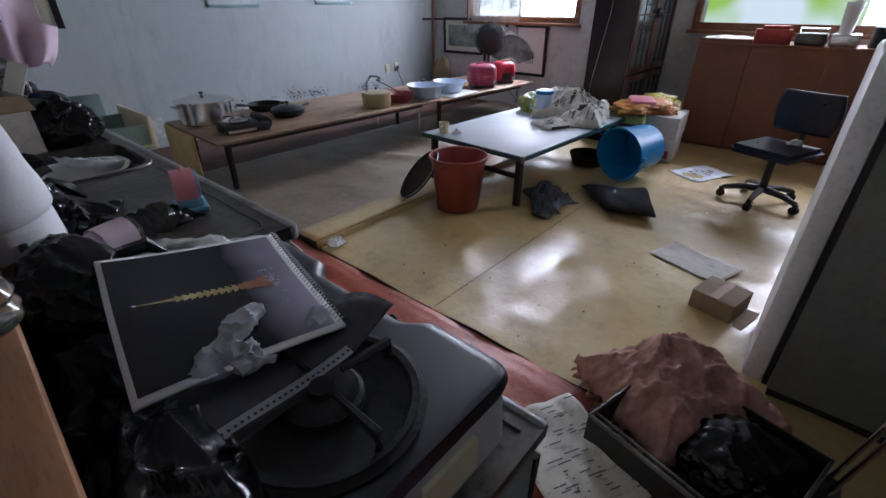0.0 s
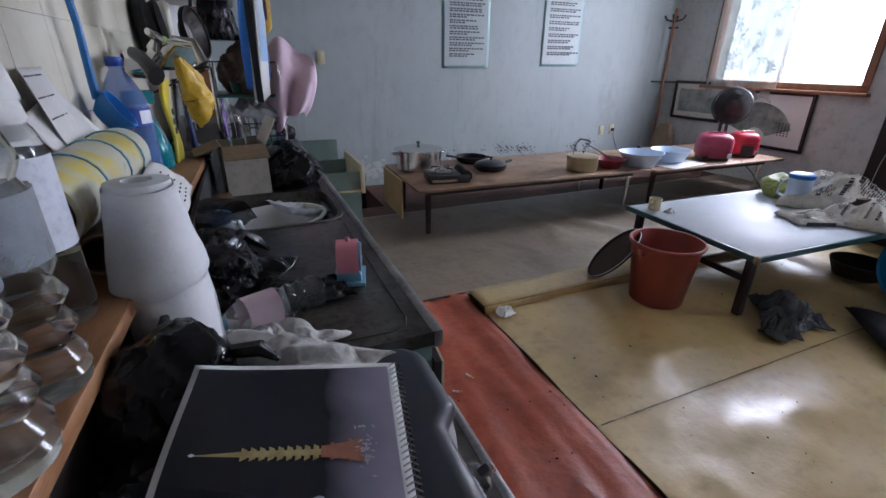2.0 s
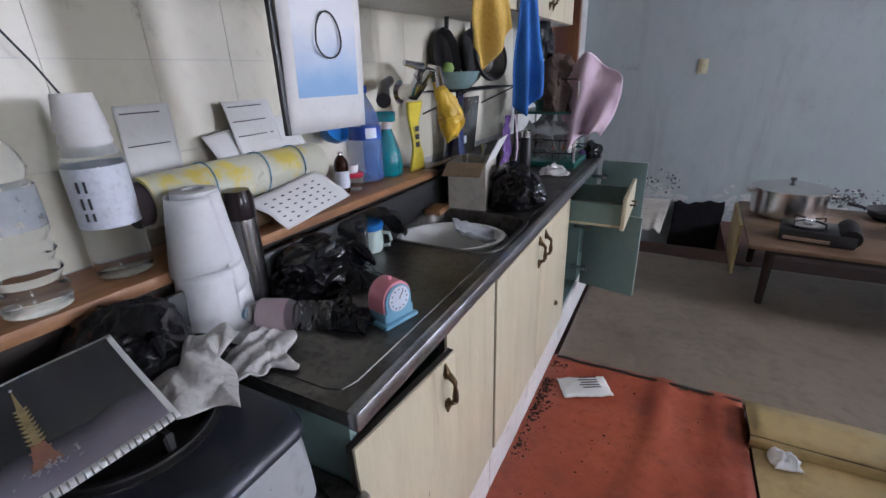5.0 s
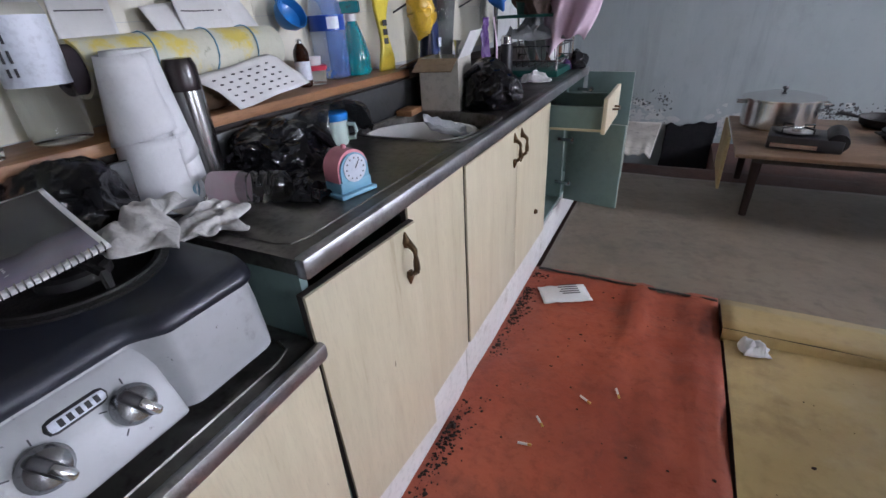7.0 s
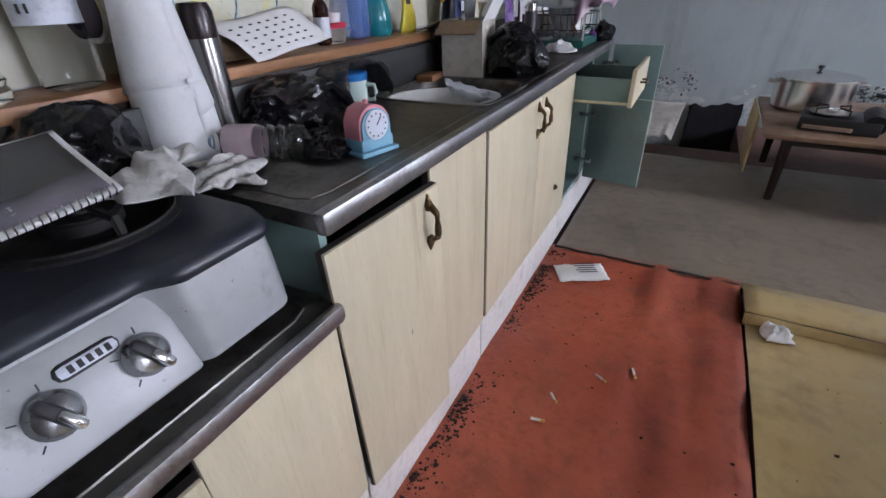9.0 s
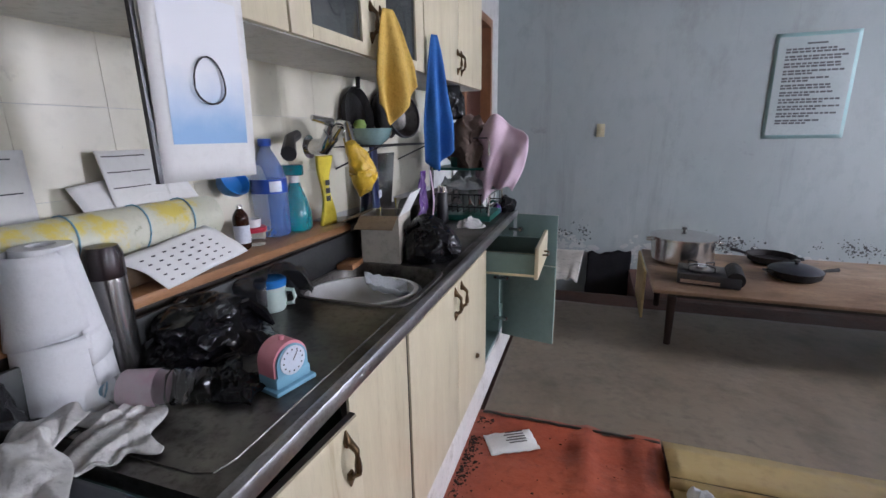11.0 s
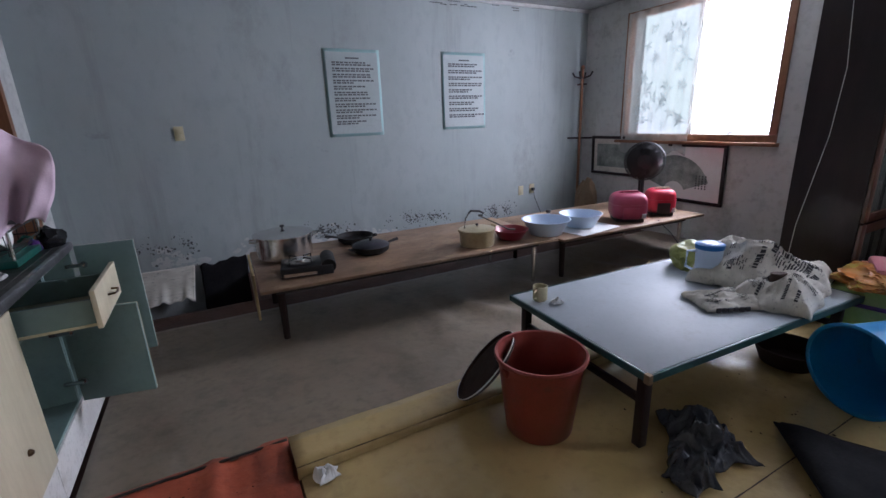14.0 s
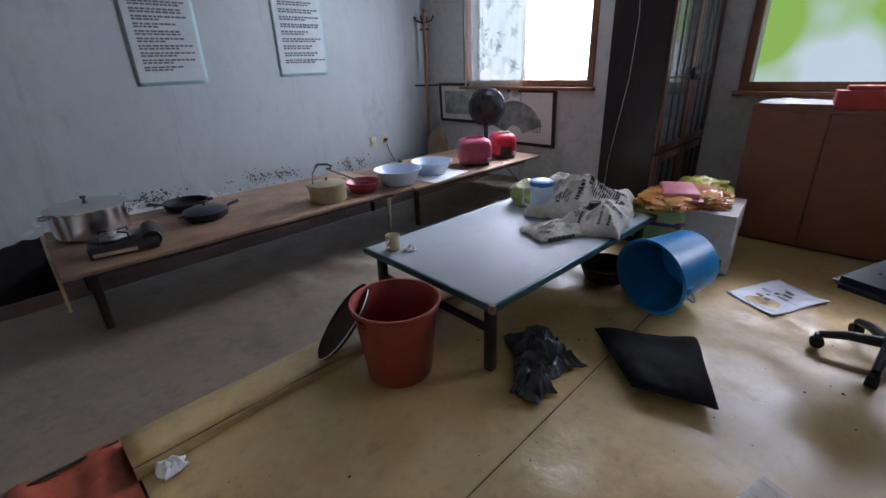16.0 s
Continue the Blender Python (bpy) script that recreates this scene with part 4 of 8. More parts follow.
part("badge_face", box(-0.009, 0.009, -0.0325, 0.0325, -0.010, 0.0074, bevel=0.0085, m=bd), WHITELAB, bg)
bm = bmesh.new()
for k in range(5):
    box_in(bm, -0.0045, 0.0045, -0.021 + 0.0095 * k, -0.0155 + 0.0095 * k, 0.0070, 0.0078, bevel=0.0003, m=bd)
part("badge_bars", bm, INK, bg)
for by, bx in ((0.645, 0.575), (0.955, 0.565)):
    B = pose(bx, by, 0.168)
    wl = part("burner", lathe([(0.125, 0.0), (0.128, 0.006), (0.118, 0.009), (0.104, 0.004), (0.095, 0.001), (0, 0.0008)], 36, B), BLACKIRON, ST, "black burner well with ring")
    part("burner_ring", lathe([(0.105, 0.004), (0.109, 0.011), (0.118, 0.012), (0.121, 0.005)], 36, B), BLACKIRON, wl)
    part("burner_cap", lathe([(0.05, 0.001), (0.05, 0.016), (0.044, 0.021), (0.018, 0.022), (0.016, 0.03), (0, 0.031)], 28, B), BLACKIRON, wl)
    for k in range(4):
        a = radians(-2 + 90 * k)
        pts = [(0.105 * math.cos(a), 0.105 * math.sin(a), 0.006), (0.105 * math.cos(a), 0.105 * math.sin(a), 0.032), (0.03 * math.cos(a), 0.03 * math.sin(a), 0.034)]
        part("pan_support", tube([B @ Vector(p) for p in pts], [0.006, 0.0075, 0.005], 6), BLACKIRON, wl)
part("warning_sticker", box(0.60, 0.70, 0.4985, 0.5065, 0.045, 0.105), IVORY, ST, "faded cream sticker")

# black plastic bag lying along the back of the stove
def film(name, label, cat, mat_, x, y, z, rz, w, l, h, seed, group="", n=64, fold=7.0, rag=0.0, up=0.0, soft=False):
    """A sheet of thin film or cloth in folds, resting on z."""
    t = thing(name, label, cat, x, y, z, rz, group)

    ku, kv = w / max(w, l), l / max(w, l)

    def f(u, v):
        e = 1 + rag * nz(u * 2.2, v * 2.2, seed)
        edge = min(1.0, min(u, v, 1 - u, 1 - v) * 3)
        s_, t_ = u, v
        u, v = u * ku, v * kv
        r1 = abs(nz(u, v, seed, 2.2)) * 1.6
        r2 = abs(nz(u + 3, v, seed, fold * 0.55))
        r3 = abs(nz(u, v + 5, seed, fold * 1.2))
        if soft:
            wave = 0.5 + 0.5 * math.sin(fold * 2.2 * (u + 0.6 * v) + 5 * nz(u, v, seed, 2.5))
            lift = 0.55 * r1 + 0.32 * wave + 0.12 * ridge(Vector((u, v, seed)), fold * 0.4) + 0.2 * r2
        else:
            q = Vector((u + 0.12 * nz(u, v, seed, 4), v + 0.12 * nz(v, u, seed + 3, 4), seed))
            lift = 0.5 * r1 + 0.48 * ridge(q, fold * 0.42) + 0.22 * ridge(q, fold * 1.1) + 0.12 * r3
        hh = h * (0.12 + 0.88 * edge ** 0.6) * lift + up * edge
        ang = 1.2 * nz(u, v, seed + 8, 1.3) * ku * kv
        u, v = s_, t_
        a, b = (u - 0.5) * w * e, (v - 0.5) * l * e
        a, b = a * math.cos(ang) - b * math.sin(ang), a * math.sin(ang) + b * math.cos(ang)
        return (a, b, 0.003 + max(0, hh))
    part("film" if "bag" in name else "cloth", grid(n, n, f), mat_, t, solid=0.0015, smooth=50)
    return t


film("plastic_bag", "black plastic bag spread along the stove's back", "plastic bag", BAG, 0.405, 0.83, 0.868, 2, 0.16, 0.70, 0.062, 1.0, n=120, fold=12, up=0.006)
t = thing("plastic_bag", "black plastic bag bunched beside the bottles", "plastic bag", 0.425, 1.035, 0.868, 10)
part("bag", blob(0.09, 0.10, 0.085, 3.1, 0.3, 3.0), BAG, t)
part("bag_mouth", tube([(0.05, 0.02, 0.06), (0.075, 0.0, 0.095), (0.11, -0.02, 0.10), (0.13, -0.03, 0.08)], [0.02, 0.010, 0.012, 0.004], 7), BAG, t)


def crumpled_tube(pts, radii, seed, amp=0.4, freq=40.0, seg=26, steps=10):
    """A gathered length of film: a tube through pts whose skin is pushed into creases."""
    bm = bmesh.new()
    P = [Vector(p) for p in pts]
    path, rad = [], []
    for a in range(len(P) - 1):
        for k in range(steps):
            f = k / steps
            path.append(P[a].lerp(P[a + 1], f))
            rad.append(radii[a] + (radii[a + 1] - radii[a]) * f * f * (3 - 2 * f))
    path.append(P[-1])
    rad.append(radii[-1])
    tube_in(bm, path, rad, seg)
    bm.normal_update()
    for v in bm.verts:
        q = v.co + Vector((seed, 0, seed * 0.5))
        near = min(rad[i] for i in sorted(range(len(path)), key=lambda j: (path[j] - v.co).length)[:2])
        v.co += v.normal * near * amp * (1.2 * ridge(q, freq) - 0.7 + 0.8 * noise.noise(q * freq * 0.6))
    return bm


t = thing("plastic_bag", "thin white bag knotted and lying over the calendars", "plastic bag", 0.515, 0.748, 0.914, -4)
t.scale = (0.92, 0.92, 0.85)
part("twist", crumpled_tube([(-0.085, 0.0, 0.004), (-0.05, -0.005, 0.012), (-0.012, -0.012, 0.022)], [0.004, 0.012, 0.020], 3.0), WHITEBAG, t)
part("gathered_film", crumpled_tube([(-0.02, -0.012, 0.018), (0.015, -0.02, 0.018), (0.045, -0.045, 0.006)], [0.012, 0.026, 0.006], 8.0, 0.5), WHITEBAG, t)
part("handle_loop", crumpled_tube([(-0.01, -0.005, 0.022), (0.03, 0.02, 0.036), (0.058, 0.038, 0.034), (0.07, 0.045, 0.022)], [0.014, 0.017, 0.014, 0.004], 5.0, 0.5), WHITEBAG, t)
part("handle_loop", crumpled_tube([(0.10, -0.025, 0.010), (0.125, -0.02, 0.022), (0.15, -0.015, 0.008)], [0.004, 0.014, 0.003], 7.0, 0.5), WHITEBAG, t)

# picture calendar lying open on the stove
nb = thing("wire_bound_calendar", "wire-bound calendar with a night tower photo", "calendar", 0.556, 0.848, 0.869, -11)


def page(u, v, lift=0.0):
    x, y = (u - 0.5) * 0.245, (v - 0.5) * 0.275
    h = (0.058 * (1 - u) + 0.046 * u) * (1 - v) + (0.118 * (1 - u) + 0.078 * u) * v
    return (x, y, h + 0.010 * math.sin(v * 4 + 2 * u) * (1 - u * 0.6) + lift)


part("page", grid(24, 30, page), PAPER, nb, "white page margin", solid=0.004, smooth=60)


def on_page(u0, u1, v0, v1, n, lift):
    return grid(n, n, lambda a, b: page(u0 + a * (u1 - u0), v0 + b * (v1 - v0), lift))


part("night_photo", on_page(0.03, 0.955, 0.03, 0.97, 24, 0.0034), NIGHT, nb, "night photo of a lit square")


def strip_on_page(spans, lift):
    bm = bmesh.new()
    for u0, u1, hw0, hw1 in spans:
        vs = [page(u0, 0.52 - hw0, lift), page(u1, 0.52 - hw1, lift), page(u1, 0.52 + hw1, lift), page(u0, 0.52 + hw0, lift)]
        bm.faces.new([bm.verts.new(p) for p in vs])
    return bm


spans = [(0.12, 0.30, 0.002, 0.012)]
for k in range(9):
    u = 0.30 + k * 0.036
    spans += [(u, u + 0.024, 0.030 + .001 * k, 0.018 + .001 * k), (u + 0.024, u + 0.036, 0.014, 0.014)]
tagged(part("tower_photo", strip_on_page(spans, 0.0042), TOWERGOLD, nb, "golden lit pagoda tower"), kind="stuff")
part("tower_base", strip_on_page([(0.62, 0.66, 0.026, 0.030), (0.66, 0.675, 0.040, 0.040), (0.675, 0.74, 0.034, 0.040), (0.74, 0.75, 0.055, 0.055), (0.75, 0.80, 0.045, 0.06)], 0.0046), TOWERRED, nb, "brick tower foot")
bm = bmesh.new()
random.seed(77)
for _ in range(45):
    u, v = random.gauss(0.81, 0.02), random.gauss(0.52, 0.055)
    d = random.uniform(0.004, 0.016)
    a = random.uniform(0, 3.1)
    cs, sn = d * math.cos(a), d * math.sin(a)
    bm.faces.new([bm.verts.new(page(u + p, v + q, 0.0048 + 0.00002 * _)) for p, q in ((cs, sn), (-sn * .4, cs * .4), (-cs, -sn), (sn * .4, -cs * .4))])
tagged(part("lit_railing", bm, NOTELILAC, nb, "pale lit stone railings"), kind="stuff")
part("tower_spire_light", strip_on_page([(0.105, 0.118, 0.001, 0.008), (0.118, 0.131, 0.008, 0.001)], 0.0048), WHITELAB, nb, "bright spire light")
bm = bmesh.new()
for k in range(34):
    v = 0.03 + 0.94 * k / 33
    p = Vector(page(1.0, v, 0.002))
    pts = [p + Vector((-0.008, 0, 0.003)), p + Vector((0.0, 0, 0.008)), p + Vector((0.007, 0, 0.002)), p + Vector((0.0, 0, -0.006))]
    tube_in(bm, pts, 0.0012, 5)
tagged(part("wire_binding", bm, CHROME, nb, "white wire binding"), kind="stuff")

# second calendar, propped over the near burner
nb2 = thing("wire_bound_calendar", "dark folded calendar page over the near burner", "calendar", 0.532, 0.714, 0.880, 0)


def page2(u, v):
    return ((u - 0.5) * 0.345 + 0.03 * max(0.0, u - 0.75) * (1 - v), (v - 0.5) * 0.105, 0.004 + 0.018 * u + 0.030 * max(0.0, u - 0.8) * 5 * (1 - v) + 0.012 * math.sin(v * 3) + 0.004 * math.sin(u * 7))


part("page", grid(20, 10, page2), NOTEDARK, nb2, solid=0.002)
part("margin", grid(16, 2, lambda u, v: tuple(Vector(page2(u * 0.8, v * 0.13)) + Vector((0, 0, 0.0015)))), NOTELILAC, nb2)
bm = bmesh.new()
for k in range(36):
    p = Vector(page2(0.01 + 0.78 * k / 35, 0.055)) + Vector((0, 0, 0.0024))
    box_in(bm, p.x - 0.0016, p.x + 0.0016, p.y - 0.0016, p.y + 0.0016, p.z - 0.0008, p.z + 0.0004)
part("punch_holes", bm, INK, nb2, "row of dark punch holes")

film("cloth", "grey-white rag over the stove and worktop edge", "rag", WHITECLOTH, 0.585, 1.05, 0.905, 40, 0.12, 0.22, 0.040, 7.0, fold=12, n=90, rag=0.7, soft=True, up=0.008)
film("cloth", "grey-white rag lying on the worktop", "rag", WHITECLOTH, 0.565, 1.20, 0.861, -30, 0.20, 0.12, 0.036, 9.0, fold=13, n=90, rag=0.9, soft=True)

# ---- kitchen: bottles on the plank ----
SHELF = 1.009


def bottle(x, y, z, h, r, mat_, label, name="plastic_bottle", ribs=True, cap=None, band=None, bandz=(0.45, 0.7), neck=0.28, capmat=None, group="bottles on the plank", tilt=None):
    t = thing(name, label, "bottle", x, y, z, 0, group)
    if tilt is not None:
        t.matrix_basis = tilt
    prof = [(0, 0.004), (r * 0.7, 0.0), (r * 0.95, 0.006), (r, 0.02)]
    body = h * (1 - neck)
    n = 26
    for i in range(1, n):
        zz = 0.02 + (body - 0.02) * i / n
        lo, hi = bandz
        inside = band is not None and lo * h < zz < hi * h
        prof.append((r * (1 - (0.17 * (0.5 + 0.5 * math.cos(i * 1.5708)) if ribs and not inside else 0.0)), zz))
    prof += [(r * 0.98, body), (r * 0.86, body + 0.25 * neck * h), (r * 0.55, body + 0.55 * neck * h), (r * 0.30, body + 0.75 * neck * h), (r * 0.28, h - 0.018), (0, h - 0.016)]
    part("body", lathe(prof, 28), mat_, t)
    if band is not None:
        part("label_band", lathe([(r * 1.012, bandz[0] * h), (r * 1.012, bandz[1] * h)], 32), band, t, "printed label")
    if capmat is not None:
        part("cap", lathe([(r * 0.34, h - 0.024), (r * 0.36, h - 0.022), (r * 0.36, h - 0.002), (r * 0.32, h), (0, h)], 20), capmat, t)
    return t


def wrapped_text(words, size, r, z, angle, parent, mat_):
    """Lettering bent round an upright cylinder."""
    cu = bpy.data.curves.new("lettering", "FONT")
    cu.body, cu.size, cu.align_x, cu.offset = words, size, "CENTER", 0.0009
    tmp = new("lettering", cu)
    me = bpy.data.meshes.new_from_object(tmp)
    bpy.data.objects.remove(tmp)
    for v in me.vertices:
        a = angle + v.co.x / r
        v.co = (r * math.cos(a), r * math.sin(a), z + v.co.y)
    me.materials.clear()
    me.materials.append(mat_)
    ob = new("lettering", me)
    ob.parent = parent
    return ob


b = bottle(0.290, 0.766, SHELF, 0.265, 0.047, SOYDARK, "dark red-brown bottle with an icy blue label", band=ICE, bandz=(0.26, 0.58), capmat=BLUELAB, ribs=False)
wrapped_text("EXTRA", 0.028, 0.0483, 0.106, radians(-34), b, INKNAVY)
wrapped_text("COLD", 0.028, 0.0483, 0.080, radians(-34), b, INKNAVY)
part("label_mark", grid(8, 4, lambda u, v: (0.0484 * math.cos(radians(-34) + (u - .5) * 0.55), 0.0484 * math.sin(radians(-34) + (u - .5) * 0.55), 0.134 + 0.012 * v)), INKNAVY, b, "dark printed mark")
b = bottle(0.270, 0.622, SHELF, 0.205, 0.046, BLUELAB, "deep blue can with a pale starburst", band=BLUELAB, bandz=(0.1, 0.6), neck=0.18, ribs=False, capmat=WHITEP)
bm = bmesh.new()
for k in range(10):
    a, L = k * 0.628, 0.026 if k % 2 else 0.016
    c0 = radians(-60)
    p = []
    for da, rr in ((a - 0.12, 0.004), (a, L), (a + 0.12, 0.004)):
        ang = c0 + rr * math.cos(da) / 0.053
        p.append((0.0475 * math.cos(ang), 0.0475 * math.sin(ang), 0.115 + rr * math.sin(da)))
    bm.faces.new([bm.verts.new(q) for q in p])
part("starburst", bm, IVORY, b)
bottle(0.325, 0.868, SHELF, 0.33, 0.052, PET, "empty clear ribbed water bottle with a faded label", band=THINLAB, bandz=(0.48, 0.66), capmat=WHITEP)
bottle(0.325, 0.978, SHELF, 0.33, 0.050, PET, "empty clear ribbed water bottle with a pale label", band=THINLAB, bandz=(0.44, 0.64), capmat=WHITEP)
b = bottle(0.295, 1.135, SHELF, 0.31, 0.050, PET, "empty clear bottle with white label under paper cups", band=WHITELAB, bandz=(0.34, 0.70), capmat=None, ribs=False)
bm = bmesh.new()
for y_, z_, w_, h_ in ((-.012, .185, .010, .02), (-.012, .155, .010, .02), (-.012, .13, .012, .014)):
    for dx in (0, 0.012):
        ang = radians(-18) + (y_ - dx - 0.016) / 0.053
        tube_in(bm, [(0.0537 * math.cos(ang), 0.0537 * math.sin(ang), z_ - h_ / 2), (0.0537 * math.cos(ang), 0.0537 * math.sin(ang), z_ + h_ / 2)], 0.0022, 5)
part("print_marks", bm, INK, b)
cups = thing("paper_cup", "stack of white paper cups upturned over a bottle", "cup", 0.295, 1.135, SHELF + 0.235)
cups.scale = (0.85, 0.85, 0.75)
for k in range(3):
    part("cup", lathe([(0.047, 0.028 * k), (0.0485, 0.028 * k), (0.0485, 0.028 * k + 0.004), (0.036, 0.028 * k + 0.085), (0, 0.028 * k + 0.085)], 28), PAPER, cups)

# rolled yellow vinyl and paper tube
r = thing("paper_tube", "grey paper tube lying on the plank", "tube", 0.310, 1.47, SHELF + 0.034, 4)
part("tube", lathe([(0.028, -0.20), (0.033, -0.20), (0.033, 0.18), (0.028, 0.18)], 24, pose(0, 0, 0, -90, 0, 0), close=True), CARD, r)
r = thing("vinyl_roll", "yellow flowered vinyl roll tied with cord", "roll", 0.287, 1.460, SHELF + 0.122, -1)
part("roll", lathe([(0.047, -0.255), (0.055, -0.255), (0.058, -0.1), (0.057, 0.1), (0.055, 0.245), (0.047, 0.245)], 30, pose(0, 0, 0, -90, 0, 0), close=True), CHECK, r)
part("core", lathe([(0.030, -0.285), (0.0455, -0.285), (0.0455, 0.22), (0.030, 0.22)], 24, pose(0, 0, 0, -90, 0, 0), close=True), TUBEPLUM, r, "dark plum cardboard core")
for yy in (-0.12, 0.03, 0.15):
    part("cord", tube([(0.0595 * math.cos(a * 0.3142), yy + 0.01 * math.sin(a * .3142), 0.0595 * math.sin(a * 0.3142)) for a in range(21)], 0.002, 5), LBLUE, r, "thin blue cord")


def card_sheet(name, label, w, h, m, mat_=PAPER, bars=0, curl=0.02, cat="paper", seed=1.0, dots=False):
    t = thing(name, label, cat)
    t.matrix_basis = m
    part("sheet", grid(14, 14, lambda u, v: ((u - .5) * w, (v - .5) * h, curl * (nz(u, v, seed, 2) + 4 * (u - .5) ** 2 * .5))), mat_, t, solid=0.0012, smooth=60)
    if bars:
        bm = bmesh.new()
        random.seed(int(seed * 10))
        for k in range(bars):
            v = 0.90 - 0.8 * k / bars
            if dots:
                for q in range(7):
                    u = 0.1 + 0.8 * q / 6.5
                    z = curl * (nz(u, v, seed, 2) + 4 * (u - .5) ** 2 * .5) + 0.0015
                    box_in(bm, (u - .5) * w - .005, (u - .5) * w + .005, (v - .5) * h - .005, (v - .5) * h + .005, z, z + .0004)
            else:
                z = curl * 0.6 + 0.0015
                for q in range(10):
                    u = 0.08 + 0.8 * q / 10
                    if u < random.uniform(0.6, 0.95):
                        zz = curl * (nz(u, v, seed, 2) + 4 * (u - .5) ** 2 * .5) + 0.0013
                        box_in(bm, (u - .5) * w, (u - .5) * w + w * .075, (v - .5) * h - .0013, (v - .5) * h + .0013, zz, zz + .0004)
        part("print", bm, INK, t)
    return t


t = thing("calendar_page", "white calendar page sagging over the plank's edge", "paper")
PQ = [Vector(p) for p in ((0.418, 1.45, 1.014), (0.418, 1.70, 1.040), (0.352, 1.63, 1.120), (0.352, 1.39, 1.090))]


def sag(u, v, lift=0.0):
    p = (PQ[0] * (1 - u) + PQ[1] * u) * (1 - v) + (PQ[3] * (1 - u) + PQ[2] * u) * v
    return p + Vector((0.8, 0, 0.6)) * (lift + 0.006 * nz(u, v, 3, 3) + 0.010 * math.sin(v * 3.14))


part("sheet", grid(14, 10, sag), PAPER, t, solid=0.001, smooth=60)
bm = bmesh.new()
for k in range(5):
    for q in range(7):
        p = sag(0.12 + 0.115 * q, 0.16 + 0.15 * k, 0.0012)
        tube_in(bm, [p + Vector((0, -0.004, 0)), p + Vector((0, 0.004, 0.0))], 0.0018, 5)
part("print", bm, INK, t, "rows of date figures")
card_sheet("wall_card", "small printed white card stuck on the wall", 0.12, 0.17, pose(west(1.28) + 0.012, 1.30, 1.235, 90, 0, 90), bars=2, curl=0.004, seed=3.0)
card_sheet("desk_calendar", "small wire-bound white calendar propped on the wall", 0.16, 0.14, pose(0.235, 1.56, 1.245, 75, 0, 95), bars=3, curl=0.006, seed=4.0)
card_sheet("paper_sheet", "white sheet propped behind the vinyl roll", 0.30, 0.12, pose(0.245, 1.56, 1.20, 60, -6, 95), bars=0, curl=0.01, seed=5.0)

bottle(0.300, 1.812, SHELF, 0.135, 0.023, BROWNGLASS, "small brown glass tonic bottle with white label", name="glass_bottle", band=WHITELAB, bandz=(0.15, 0.55), ribs=False, capmat=ALU)
t = thing("food_tub", "small clear tub with a red lid", "container", 0.290, 1.872, SHELF)
part("tub", lathe([(0, 0), (0.032, 0), (0.037, 0.045), (0.035, 0.045)], 24), PET, t)
part("lid", lathe([(0.039, 0.042), (0.040, 0.054), (0.036, 0.057), (0, 0.057)], 24), COOKERRED, t, "red lid")
part("small_cup", lathe([(0, 0.057), (0.022, 0.057), (0.026, 0.082), (0.023, 0.082), (0.02, 0.06)], 20), PAPER, t)
b = bottle(0.262, 2.0, SHELF, 0.325, 0.058, PETBLUE, "large translucent blue bottle with a dark label", band=BLUELAB, bandz=(0.46, 0.60), capmat=BLUELAB, ribs=False, neck=0.40)
part("label_disc", grid(8, 8, lambda u, v: (0.0592 * math.cos(radians(-30) + (u - .5) * 0.7), 0.0592 * math.sin(radians(-30) + (u - .5) * 0.7), 0.155 + 0.034 * v)), WHITELAB, b, "pale printed patch")
t = thing("spray_bottle", "teal trigger spray bottle", "bottle", 0.285, 2.105, SHELF, 200)
part("bottle", lathe([(0, 0), (0.045, 0), (0.052, 0.01), (0.052, 0.06), (0.040, 0.11), (0.022, 0.16), (0.018, 0.175), (0, 0.175)], 26), PETTEAL, t)
part("collar", lathe([(0.019, 0.172), (0.019, 0.195), (0, 0.195)], 18), WHITEP, t)
part("spray_head", box(-0.035, 0.05, -0.013, 0.013, 0.195, 0.235, bevel=0.008), PETTEAL, t)
part("trigger", tube([(0.035, 0, 0.2), (0.045, 0, 0.18), (0.04, 0, 0.155)], 0.006, 6), PETTEAL, t)
t = thing("condiment_packet", "bright yellow packet standing on the plank", "packet", 0.335, 2.225, SHELF, -6)
part("packet", grid(10, 24, lambda u, v: (0.006 * math.sin(v * 7), (u - 0.5) * (0.085 - 0.05 * math.sin(v * 3.14) ** 2), v * 0.26)), YELLOWPK, t, solid=0.012, smooth=60)
bm = bmesh.new()
for k in range(4):
    box_in(bm, 0.0095, 0.0105, -0.012, 0.012, 0.06 + 0.03 * k, 0.08 + 0.03 * k)
part("print", bm, INK, t)

# hanging ladle
t = thing("ladle", "blue plastic ladle hanging on the kitchen wall", "ladle", 0.245, 1.805, 1.20)
part("handle", tube([(-0.02, 0, 0.36), (0.0, -0.002, 0.30), (0.004, 0.004, 0.2), (0.0, 0.012, 0.08), (0.0, 0.015, 0.04)], [0.006, 0.008, 0.008, 0.009, 0.01], 10), BLUE, t)
part("bowl", lathe([(0, -0.02), (0.028, -0.014), (0.045, 0.01), (0.05, 0.035), (0.047, 0.035), (0.04, 0.012), (0, -0.015)], 24, pose(0.012, 0.02, 0.0, 0, 60, 0)), BLUE, t)
t = thing("power_lead", "thin dark lead hanging on the kitchen wall", "lead", 0.2, 1.15, 1.0)
part("cord", tube([(0.0, -0.12, 0.58), (0.012, -0.02, 0.40), (0.016, 0.05, 0.25), (0.014, 0.10, 0.12), (0.02, 0.11, 0.09)], 0.0022, 5), INK, t)

# ---- kitchen: things on the worktop ----
TOP = 0.859
